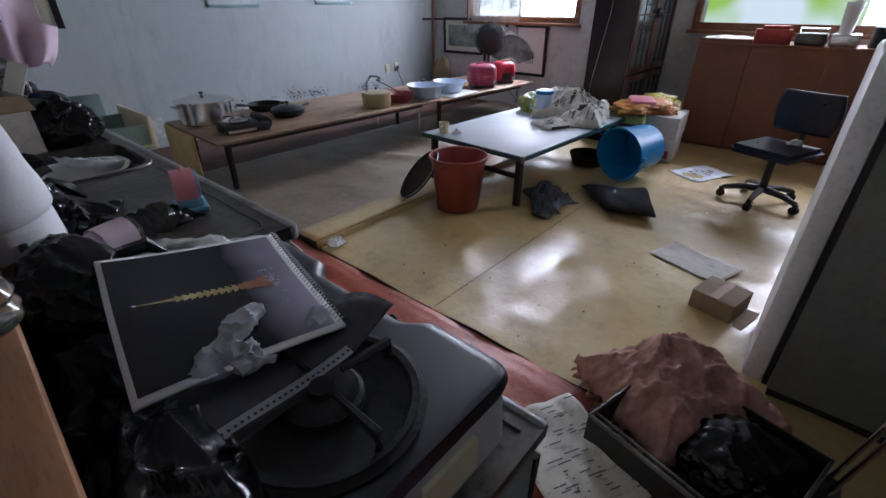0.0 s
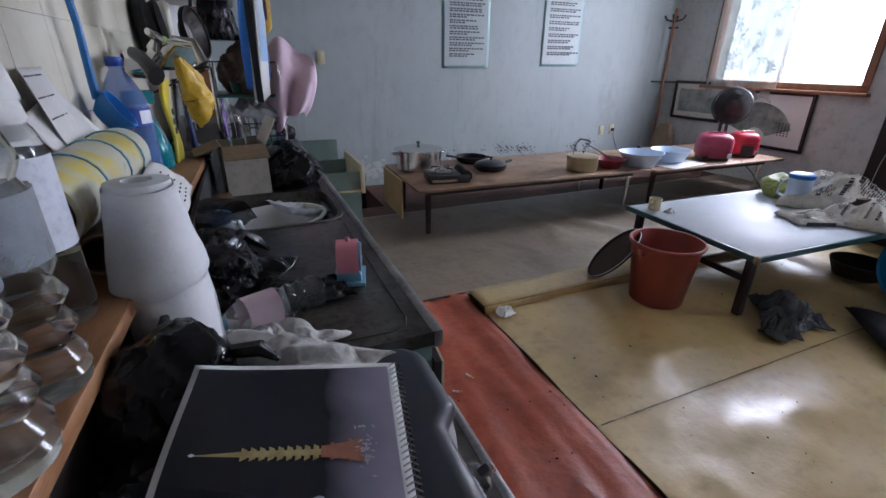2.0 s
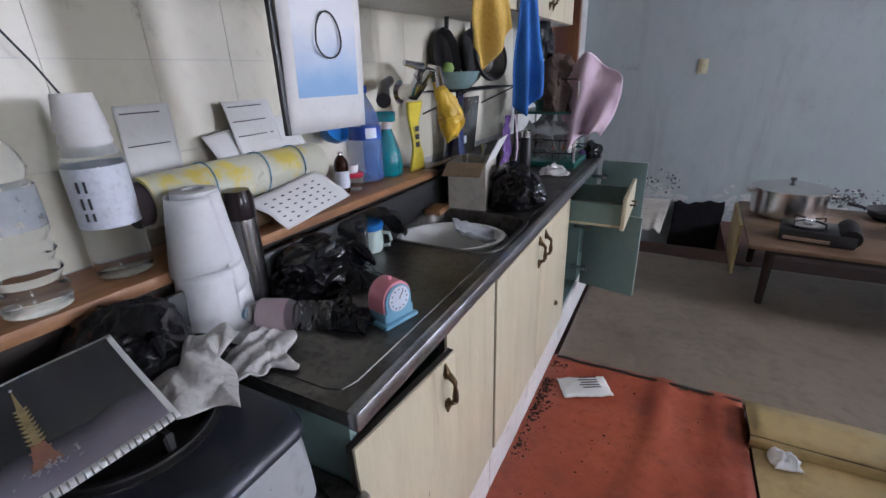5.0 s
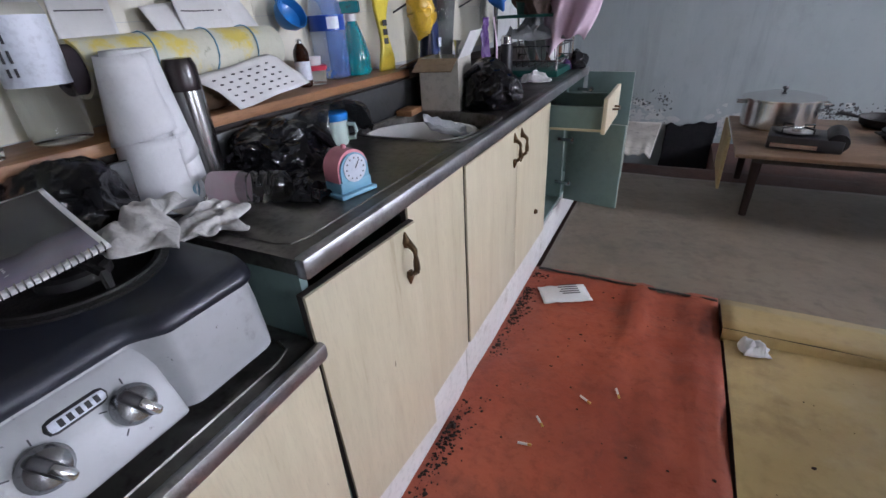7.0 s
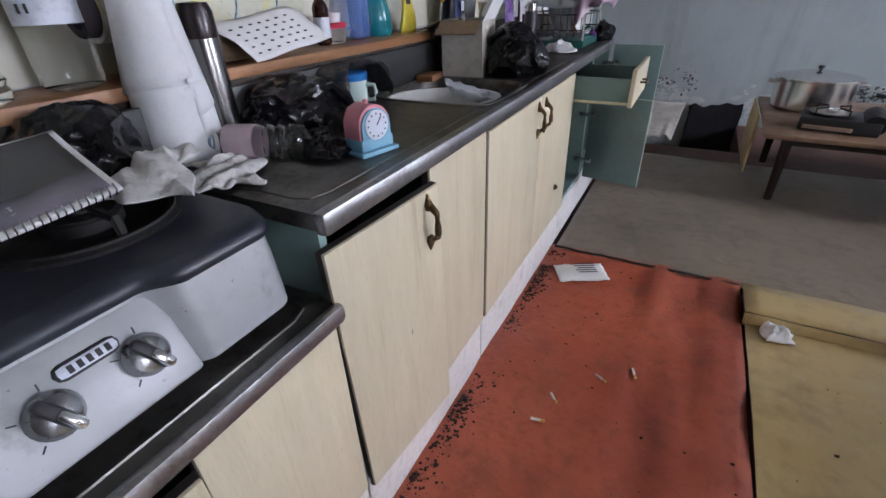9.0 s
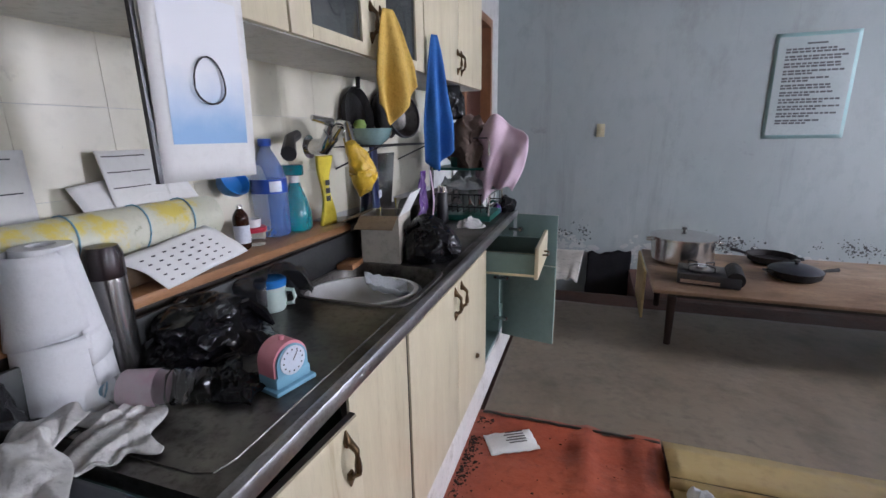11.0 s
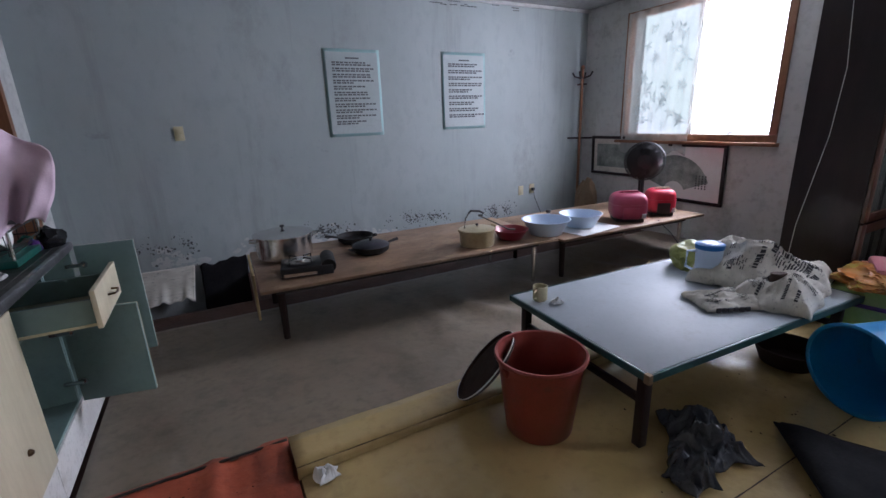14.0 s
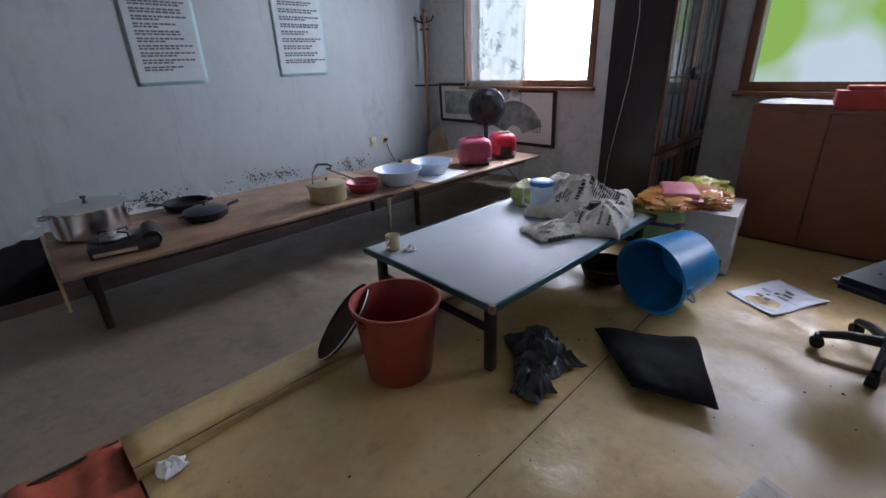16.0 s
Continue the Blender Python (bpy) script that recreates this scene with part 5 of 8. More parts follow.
t = thing("paper_towel_rolls", "two white kitchen towel rolls stacked on the worktop", "paper towel", 0.402, 1.238, TOP, 0)
t.scale = (0.94, 0.94, 0.92)


def ragged(r0, r1, z0, z1, seed, slant=0.0):
    return grid(40, 8, lambda u, v: ((r0 + (r1 - r0) * v + 0.004 * nz(u * 3, v * 3, seed)) * math.cos(u * 6.4), (r0 + (r1 - r0) * v + 0.006 * u) * math.sin(u * 6.4), z0 + (z1 - z0) * v + 0.004 * math.sin(u * 6) + slant * (1 - v) * (u - 0.35)))


part("lower_roll", lathe([(0.018, 0.0), (0.075, 0.0), (0.077, 0.01), (0.071, 0.155), (0.018, 0.165)], 36, close=True), TISSUE, t)
part("lower_wrap", ragged(0.079, 0.070, 0.0, 0.162, 2.0), TISSUE, t, solid=0.001)
part("upper_roll", lathe([(0.019, 0.155), (0.062, 0.155), (0.046, 0.33), (0.022, 0.332)], 36, pose(0.0, 0.006, 0, 0, 0, 0), close=True), TISSUE, t)
part("loose_sheet", ragged(0.076, 0.050, 0.125, 0.325, 5.0, 0.08), TISSUE, t, solid=0.001)
t = thing("thermos", "steel vacuum flask with a dark cap", "flask", 0.392, 1.345, TOP)
part("body", lathe([(0, 0), (0.031, 0), (0.034, 0.004), (0.034, 0.21), (0.032, 0.22), (0, 0.22)], 32), FLASK, t)
part("cap", lathe([(0.0335, 0.215), (0.034, 0.22), (0.034, 0.262), (0.028, 0.278), (0, 0.280)], 32), CAPDARK, t, "near-black cap")
bottle(0, 0, 0, 0.215, 0.034, PET, "empty clear water bottle lying on its side", band=PINKBAND, bandz=(0.45, 0.74), capmat=LBLUE, group="", tilt=Matrix.Translation((0.655, 1.322, TOP + 0.036)) @ Matrix(((-0.376, 0.0, -0.926, 0), (0.926, 0.0, -0.376, 0), (0, -1, 0, 0), (0, 0, 0, 1))))
film("plastic_bag", "scrap of black plastic under the lying bottle", "plastic bag", BAG, 0.655, 1.365, TOP, 15, 0.13, 0.11, 0.035, 12.0, n=57, fold=6, rag=0.3)

# kitchen scale
t = thing("kitchen_scale", "pink and blue toy-like kitchen scale", "scale", 0.735, 1.415, TOP, -14)


def arch(x0, x1, w, h, zb):
    bm = bmesh.new()
    pts = [(-w, zb)] + [(-w * math.cos(math.pi * k / 14), zb + h + w * math.sin(math.pi * k / 14)) for k in range(15)] + [(w, zb)]
    a = [bm.verts.new((x0, y, z)) for y, z in pts]
    b = [bm.verts.new((x1, y, z)) for y, z in pts]
    bm.faces.new(a), bm.faces.new(b[::-1])
    for i in range(len(pts)):
        j = (i + 1) % len(pts)
        bm.faces.new((a[i], a[j], b[j], b[i]))
    return bm


part("shell", arch(-0.026, 0.022, 0.040, 0.026, 0.030), PINK, t, "pink arched shell")
part("dial_rim", arch(0.0225, 0.027, 0.036, 0.024, 0.030), LBLUE, t)
dl = part("dial", lathe([(0, 0), (0.029, 0), (0.029, 0.002), (0, 0.002)], 28, pose(0.0275, 0, 0.058, 0, 90, 0)), WHITELAB, t, "white dial")
bm = bmesh.new()
for k in range(12):
    a = k * 0.5236
    box_in(bm, 0.0296, 0.0302, 0.022 * math.cos(a) - .0015, 0.022 * math.cos(a) + .0015, 0.058 + .022 * math.sin(a) - .0015, 0.058 + .022 * math.sin(a) + .0015)
tube_in(bm, [(0.030, 0, 0.058), (0.030, 0.012, 0.074)], 0.001, 5)
part("dial_marks", bm, INK, dl)
part("base", box(-0.035, 0.036, -0.048, 0.048, 0.0, 0.010, bevel=0.003), LBLUE, t)
part("pedestal", box(-0.027, 0.028, -0.041, 0.041, 0.010, 0.034, bevel=0.004), LBLUE, t)
part("top_button", lathe([(0.006, 0.094), (0.005, 0.103), (0, 0.105)], 12), PINK, t)

# mug with lid in a torn bag
t = thing("mug", "pale mint mug with a blue lid", "mug", 0.448, 1.735, TOP, 20)
part("body", lathe([(0, 0), (0.033, 0), (0.040, 0.012), (0.041, 0.075), (0.038, 0.075), (0.036, 0.015), (0, 0.012)], 30), MINT, t)
part("lid", lathe([(0.043, 0.073), (0.044, 0.090), (0.040, 0.094), (0, 0.096)], 30), BLUE, t, "blue lid")
part("handle", tube([(0.039, 0, 0.06), (0.062, 0, 0.058), (0.066, 0, 0.038), (0.060, 0, 0.020), (0.037, 0, 0.018)], 0.006, 8), MINT, t)
t = thing("plastic_bag", "smoky torn bag draped over the mug", "plastic bag", 0.445, 1.735, TOP, 0)


def cloak(u, v):
    a = radians(20 + 290 * u)
    r = 0.010 + 0.072 * min(1.0, v * 1.6) + 0.022 * v * v + 0.012 * ridge(Vector((u * 3, v, 2.0)), 3.0) * v
    return (r * math.cos(a), 1.15 * r * math.sin(a), 0.104 + 0.012 * ridge(Vector((u * 2, v, 5.0)), 4.0) - 0.10 * max(0.0, v - 0.5) ** 1.2 * 2.2 * (0.6 + 0.5 * nz(u, v, 3, 3)))


part("film", grid(70, 26, cloak), SMOKEBAG, t, solid=0.001, smooth=50)
t = thing("plastic_bag", "black plastic bag slumped on the worktop", "plastic bag", 0.455, 1.485, TOP, 0)
part("bag", blob(0.085, 0.125, 0.078, 6.3, 0.4, 3.0), BAG, t)
part("bag_mouth", tube([(0.03, 0.06, 0.07), (0.06, 0.09, 0.085), (0.09, 0.10, 0.06), (0.115, 0.105, 0.03)], [0.022, 0.014, 0.016, 0.004], 7), BAG, t)
film("plastic_bag", "loose skirt of black plastic on the worktop", "plastic bag", BAG, 0.50, 1.49, TOP, 0, 0.17, 0.26, 0.045, 17.0, n=90, fold=5, rag=0.25)

# basin bowl, tray and soap
t = thing("washing_up_bowl", "white oval plastic bowl sitting in the sink", "bowl", 0.60, 1.985, 0.692, 25)
bm = lathe([(0, 0.03), (0.12, 0.03), (0.17, 0.145), (0.178, 0.150), (0.178, 0.155), (0.165, 0.155), (0.112, 0.04), (0, 0.038)], 36)
bmesh.ops.scale(bm, verts=bm.verts, vec=(1.04, 0.80, 1))
part("bowl", bm, PAPER, t)
part("foot", lathe([(0.08, 0.0), (0.09, 0.0), (0.09, 0.032), (0.08, 0.032)], 24, close=True), PAPER, t)
t = thing("food_tray", "clear crumpled plastic tray leaning in the sink", "tray", 0.69, 2.02, 0.835, 30, ry=18)
bm = grid(12, 8, lambda u, v: ((u - .5) * 0.20, (v - .5) * 0.12, 0.03 * max(abs(u - .5) * 2, abs(v - .5) * 2) ** 4 + 0.004 * math.sin(u * 30)))
part("tray", bm, WHITEBAG, t, solid=0.0015)
t = thing("soap_dish", "reddish wooden block by the sink", "block", 0.445, 2.175, TOP + 0.0, 5)
part("block", box(-0.03, 0.035, -0.05, 0.05, 0.0, 0.022, bevel=0.004), PLANK, t)

# open carton
t = thing("carton", "faded open carton standing on the worktop", "box", 0.53, 2.335, TOP, 8)
for a in ((-0.075, 0.075, -0.09, -0.086), (-0.075, 0.075, 0.086, 0.09), (-0.075, -0.071, -0.086, 0.086), (0.071, 0.075, -0.086, 0.086)):
    part("wall", box(a[0], a[1], a[2], a[3], 0.004, 0.185), SILVERCARD, t)
part("bottom", box(-0.075, 0.075, -0.09, 0.09, 0.0, 0.004), SILVERCARD, t)
part("flap", box(-0.075, 0.072, 0.0, 0.085, 0, 0.003, m=pose(0, -0.088, 0.186, -155, 0, 0)), CARD, t, "brown open flap")
part("flap", box(0.0, 0.10, -0.085, 0.085, 0, 0.003, m=pose(0.076, 0, 0.182, 0, -62, 0)), PAPER, t, "white inner flap")
part("flap", box(-0.09, 0.0, -0.085, 0.085, 0, 0.003, m=pose(-0.076, 0, 0.186, 0, -20, 0)), CARD, t)
bm = bmesh.new()
tube_in(bm, [(0.02, 0.02, 0.03), (0.03, 0.05, 0.21), (0.032, 0.055, 0.235)], [0.006, 0.006, 0.016], 8)
tube_in(bm, [(-0.02, 0.0, 0.03), (-0.03, 0.03, 0.20)], 0.006, 8)
part("utensil", bm, ALU, t, "metal utensils inside")
t = thing("plastic_bag", "full black plastic bag on the worktop", "plastic bag", 0.70, 2.375, TOP, 30)
part("bag", blob(0.105, 0.12, 0.095, 9.7, 0.35, 2.6), BAG, t)
part("knot", blob(0.03, 0.025, 0.03, 4.4, 0.5, 3.0, sub=4), BAG, t).location = (-0.01, 0.0, 0.115)
part("handle_loop", tube([(-0.02, 0.0, 0.12), (-0.06, -0.03, 0.15), (-0.10, -0.02, 0.12), (-0.09, 0.02, 0.09)], [0.010, 0.012, 0.009, 0.004], 7), BAG, t)
part("handle_loop", tube([(0.0, 0.0, 0.12), (0.05, 0.03, 0.13), (0.08, 0.05, 0.10), (0.09, 0.03, 0.06)], [0.010, 0.011, 0.009, 0.004], 7), BAG, t)

# wall tap
t = thing("kitchen_tap", "old chrome wall tap with black-tipped spout", "tap", 0.215, 2.30, 1.30)
t.scale = (1.15, 1.5, 1.5)
part("wall_plate", lathe([(0, 0), (0.035, 0), (0.03, 0.012), (0, 0.014)], 20, pose(0.0, 0, 0, 0, 90, 0)), CHROME, t)
part("body", tube([(0.01, 0, 0), (0.07, 0, 0.0), (0.10, 0, 0.03)], [0.02, 0.022, 0.024], 16), CHROME, t)
part("lever", tube([(0.09, 0, 0.035), (0.11, -0.01, 0.06), (0.10, -0.08, 0.07)], [0.018, 0.012, 0.007], 10), CHROME, t)
part("spout", tube([(0.10, 0, 0.02), (0.15, -0.02, 0.055), (0.20, -0.05, 0.05), (0.215, -0.06, 0.01)], [0.013, 0.012, 0.012, 0.016], 12), CHROME, t)
part("shower_hose_head", tube([(0.06, -0.10, 0.03), (0.09, -0.16, 0.02), (0.12, -0.20, -0.01)], [0.012, 0.014, 0.02], 10), DARKPLASTIC, t, "black brush head")

# rubber gloves
t = thing("rubber_gloves", "yellow rubber gloves hanging from the tap", "gloves", 0.40, 2.36, 1.10, -20)
part("glove", crumpled_tube([(-0.01, -0.04, 0.235), (0.0, -0.01, 0.17), (0.008, 0.015, 0.10), (0.01, 0.01, 0.03), (0.008, 0.0, 0.0)], [0.012, 0.030, 0.046, 0.034, 0.006], 4.0, 0.2, 22.0), GLOVEYEL, t)
part("glove", crumpled_tube([(0.0, -0.03, 0.225), (0.02, 0.02, 0.16), (0.022, 0.05, 0.09), (0.016, 0.045, 0.02)], [0.010, 0.022, 0.030, 0.008], 9.0, 0.2, 22.0), GLOVEYEL, t)
t = thing("detergent_pouch", "dark blue detergent pouch standing by the wall", "pouch", 0.345, 2.615, TOP, 10)
part("pouch", grid(10, 16, lambda u, v: (0.02 * math.sin(u * 3.14) * (1 - v), (u - .5) * 0.09, v * 0.43)), INKNAVY, t, solid=0.01, smooth=60)
part("label_patch", box(0.022, 0.024, -0.022, 0.022, 0.20, 0.235, bevel=0.001), WHITELAB, t)
part("tip", box(0.008, 0.03, -0.03, 0.03, 0.08, 0.14, bevel=0.006), LBLUE, t)

# wire shelf with bowl and pans
t = thing("wire_shelf", "black wire wall shelf over the sink", "shelf", 0.20, 2.42, 1.295)
bm = bmesh.new()
for k in range(9):
    tube_in(bm, [(0.02, 0.72 * k / 8, 0), (0.25, 0.72 * k / 8, 0)], 0.0025, 5)
for x in (0.02, 0.14, 0.25):
    tube_in(bm, [(x, 0, 0.0), (x, 0.72, 0.0)], 0.0035, 6)
part("grid", bm, DARKPLASTIC, t)
for yy in (0.05, 0.67):
    part("bracket", tube([(0.0, yy, -0.12), (0.02, yy, -0.1), (0.25, yy, 0.0)], 0.004, 6), DARKPLASTIC, t)
part("post", tube([(0.24, 0.70, -0.435), (0.24, 0.70, 0.0)], 0.005, 6), DARKPLASTIC, t)
t = thing("glass_bowl", "greenish glass bowl on the wire shelf", "bowl", 0.345, 2.60, 1.30)
part("bowl", lathe([(0, 0), (0.05, 0), (0.085, 0.03), (0.10, 0.07), (0.096, 0.07), (0.08, 0.034), (0, 0.006)], 30), BOWLGLASS, t)
part("green_ball", lathe([(0, 0.06), (0.02, 0.065), (0.03, 0.085), (0.02, 0.105), (0, 0.11)], 16, pose(-0.03, -0.04, 0)), SACK, t)
for k, (yy, rr, zz) in enumerate(((2.62, 0.13, 1.42), (2.88, 0.12, 1.44))):
    t = thing("frying_pan", "dark frying pan hanging on the kitchen wall", "pan", west(yy) + 0.05, yy, zz, 0, "hanging pans")
    part("pan", lathe([(0, 0), (rr * 0.85, 0), (rr, 0.035), (rr * 0.98, 0.035), (rr * 0.82, 0.005), (0, 0.004)], 32, pose(-0.03, 0, 0, 0, 84, 0)), BLACKIRON, t)
    part("handle", tube([(0.0, 0, rr * 0.95), (0.0, 0.01, rr + 0.10)], [0.01, 0.012], 8), DARKPLASTIC, t)
t = thing("baking_sheet", "dull metal sheet leaning on the kitchen wall", "tray", 0.28, 2.72, TOP, 0, ry=6)
part("sheet", box(-0.006, 0.004, -0.17, 0.17, 0.0, 0.40, bevel=0.003), ALU, t)
t = thing("storage_jar", "dark lidded bowl under the wire shelf", "bowl", 0.35, 2.34, SHELF - 0.15)
part("jar", lathe([(0, 0), (0.06, 0), (0.075, 0.06), (0.07, 0.13), (0.078, 0.135), (0.07, 0.15), (0, 0.16)], 26), STEEL, t)

t = thing("spray_can", "black spray can on the worktop", "can", 0.515, 3.09, TOP)
part("can", lathe([(0, 0), (0.03, 0), (0.031, 0.005), (0.031, 0.16), (0.026, 0.175), (0, 0.176)], 24), DARKPLASTIC, t)
part("cap", lathe([(0.027, 0.172), (0.027, 0.205), (0.02, 0.212), (0, 0.213)], 24), ALU, t, "grey cap")
t = thing("plastic_bag", "purple plastic bag hanging beside the shelf", "plastic bag", 0.47, 2.90, 0.90, 0)
part("film", grid(12, 16, lambda u, v: (0.02 * nz(u, v, 3, 5), (u - .5) * (0.05 + 0.09 * (1 - v)), 0.26 * v)), PURPLE, t, solid=0.002)
part("handle_strip", grid(3, 12, lambda u, v: (0.03 + 0.01 * math.sin(v * 4), 0.05 + u * 0.02, 0.26 * v)), ROSECLOTH, t, solid=0.002)

# dish rack with clutter
t = thing("dish_rack", "dark green dish rack on the worktop's end", "dish rack", 0.60, 3.36, TOP)
part("tray", box(-0.19, 0.17, -0.20, 0.20, 0.0, 0.035, bevel=0.008), GREENPL, t)
for z in (0.08, 0.15, 0.46):
    part("rail", tube([(-0.17, -0.19, z), (0.16, -0.19, z), (0.16, 0.19, z), (-0.17, 0.19, z), (-0.17, -0.19, z)], 0.004, 6), DARKPLASTIC, t)
for k in range(10):
    x = -0.16 + 0.034 * k
    part("wire", tube([(x, -0.19, 0.15), (x, -0.18, 0.05), (x, 0.18, 0.05), (x, 0.19, 0.15)], 0.0025, 5), DARKPLASTIC, t)
for x, y in ((0.16, -0.19), (0.16, 0.19), (-0.17, -0.19), (-0.17, 0.19)):
    part("post", tube([(x, y, 0.03), (x, y, 0.47)], 0.007, 8), ALU, t)
part("upper_tray", box(-0.17, 0.16, -0.19, 0.19, 0.285, 0.30, bevel=0.004), GREENPL, t)
for k in range(3):
    part("plate", lathe([(0, 0), (0.06, 0.003), (0.10, 0.018), (0.10, 0.022), (0.058, 0.008), (0, 0.006)], 26, pose(-0.06 + 0.06 * k, 0.0, 0.15, 0, 78, 0)), PAPER, t, "white plate")
for k, (x, y) in enumerate(((0.06, -0.10), (-0.05, -0.11))):
    part("green_cup", lathe([(0, 0.30), (0.032, 0.30), (0.04, 0.375), (0.037, 0.375), (0.03, 0.305), (0, 0.304)], 20, pose(x, y, 0)), GREENPL, t, "dark green cup")
film("plastic_bag", "crumpled grey clear bag across the dish rack", "plastic bag", WHITEBAG, 0.62, 3.30, TOP + 0.17, 0, 0.26, 0.34, 0.13, 21.0, n=68, fold=6, rag=0.15)
t = thing("hanging_towel", "pale rose towel draped over the dish rack", "towel", 0.78, 3.22, TOP, 0)


def rose(u, v):
    w = 0.31 - 0.12 * v ** 2
    top = 0.565 - 0.10 * (2 * u - 0.9) ** 2 - 0.02 * math.sin(u * 11)
    return (-0.13 + 0.04 * v + u * w, 0.05 * math.sin(u * 12 + v * 1.5) * (0.3 + 0.7 * v) + 0.04 * nz(u, v, 2, 3) - 0.05 * math.sin(v * 1.6), top - v * (0.36 + 0.07 * math.sin(u * 5)))


part("cloth", grid(36, 34, rose), ROSECLOTH, t, solid=0.004, smooth=70)
t = thing("hanging_cloth", "brown and white cloths bundled on the dish rack", "cloth", 0.62, 3.30, TOP + 0.30, 20)
part("cloth", blob(0.13, 0.15, 0.16, 13.0, 0.5, 2.6), BROWNCLOTH, t)
part("strap", grid(20, 4, lambda u, v: (0.10 + 0.05 * math.sin(u * 5), -0.16 + 0.24 * u, 0.20 - 0.16 * u + 0.05 * v + 0.03 * math.sin(u * 9))), WHITECLOTH, t, "off-white strap", solid=0.004)
film("cloth", "beige rag crumpled on the worktop", "rag", WHITECLOTH, 0.69, 3.02, TOP, 30, 0.14, 0.16, 0.06, 24.0, n=49, fold=4, rag=0.2)
t = thing("plastic_bag", "small knotted black bag at the worktop's end", "plastic bag", 0.79, 3.56, TOP, 0)
part("bag", blob(0.05, 0.06, 0.06, 17.0, 0.6, 3.0, sub=3), BAG, t)
t = thing("hand_brush", "purple and green scrubbers at the worktop's end", "scrubber", 0.745, 3.49, TOP, 0)
part("purple_pad", blob(0.025, 0.03, 0.035, 2.0, 0.4, 3, sub=3), PURPLE, t)
part("green_pad", tube([(-0.06, 0.02, 0.05), (-0.03, 0.0, 0.075), (0.0, 0.0, 0.065)], 0.008, 8), GREENPL, t)

# cloths and bags hung from the wall cabinets


def hung(name, label, mat_, x, y, z0, z1, w0, w1, seed, tip=0.05, turn=-35, shift=0.0):
    """A cloth gathered at its top that opens downwards to a slanting tip."""
    t = thing(name, label, "towel", x, y, z0, turn)
    h = z1 - z0

    def f(u, v):
        k = min(1.0, (1 - v) * 1.35)
        ww = w0 + (w1 - w0) * k ** 0.8
        low = tip * (1 - v) * (2.0 * abs(u - 0.35) - 0.3)
        return (0.022 + 0.020 * k * math.sin(u * 11 + seed) + 0.012 * nz(u, v, seed, 3) * k, (u - .5) * ww + shift * (1 - v), h * v + low)
    part("cloth", grid(26, 30, f), mat_, t, solid=0.003, smooth=70)
    return t


hung("hanging_towel", "mustard yellow cloth hung on a cabinet handle", YELLOWCLOTH, 0.622, 2.20, 1.40, 1.73, 0.035, 0.17, 1.0, 0.10, -35, 0.03)
hung("hanging_towel", "blue cloth hung from the wall cabinet", BLUECLOTH, 0.612, 2.68, 1.20, 1.745, 0.03, 0.14, 4.0, 0.07, -35, 0.02)
t = thing("plastic_bag", "black plastic bag hung under the wall cabinet", "plastic bag", 0.50, 3.28, 1.42, 0)
part("bag", blob(0.08, 0.10, 0.16, 23.0, 0.4, 2.6), BAG, t)
part("loop", tube([(0, 0, 0.22), (0.0, 0.02, 0.26), (0, 0, 0.28)], 0.004, 6), BAG, t)
t = thing("frying_pan", "dark sieve hanging under the wall cabinet", "sieve", 0.42, 2.80, 1.43, 0, "hanging pans")
part("rim", lathe([(0.10, -0.01), (0.105, -0.01), (0.105, 0.01), (0.10, 0.01)], 30, pose(0, 0, 0, 0, 80, -20), close=True), DARKPLASTIC, t)
part("mesh_bowl", lathe([(0, -0.05), (0.06, -0.04), (0.10, 0.0)], 26, pose(0, 0, 0, 0, 80, -20)), STEEL, t)
part("handle", tube([(0, 0, 0.10), (0.01, 0, 0.18)], 0.007, 8), DARKPLASTIC, t)

# calendar hung in front of the cabinet
t = thing("wall_calendar", "hanging calendar with blue watercolour picture", "calendar", 0.604, 1.435, 1.262, -6)
part("page", grid(8, 16, lambda u, v: (0.012 * math.sin(v * 2.5) + 0.004 * u, (u - .5) * 0.20, v * 0.50)), PAPER, t, solid=0.003)
part("picture", grid(8, 12, lambda u, v: (0.0028 + 0.012 * math.sin((0.13 + v * .5) * 2.5) + 0.004 * (0.13 + u * 0.78), (-0.37 + u * 0.78) * 0.20, (0.13 + v * 0.5) * 0.50)), CALBLUE, t)
part("spine", box(-0.006, 0.004, -0.108, -0.1, 0.0, 0.50), DARKPLASTIC, t, "dark page edge")
part("under_page", grid(8, 16, lambda u, v: (-0.008 + 0.01 * math.sin(v * 2.5), (u - .5) * 0.20, 0.004 + v * 0.50)), NEWS, t, solid=0.006)
bm = bmesh.new()
tube_in(bm, [(0.020, 0.032 * math.cos(a * .3142) + 0.005, 0.165 + 0.030 * math.sin(a * .3142) * (1.7 if 0 < a < 10 else 1.0)) for a in range(21)], 0.0017, 6)
part("ring_loop", bm, INK, t, "thin wire loop")

# ---- the grey wall ----


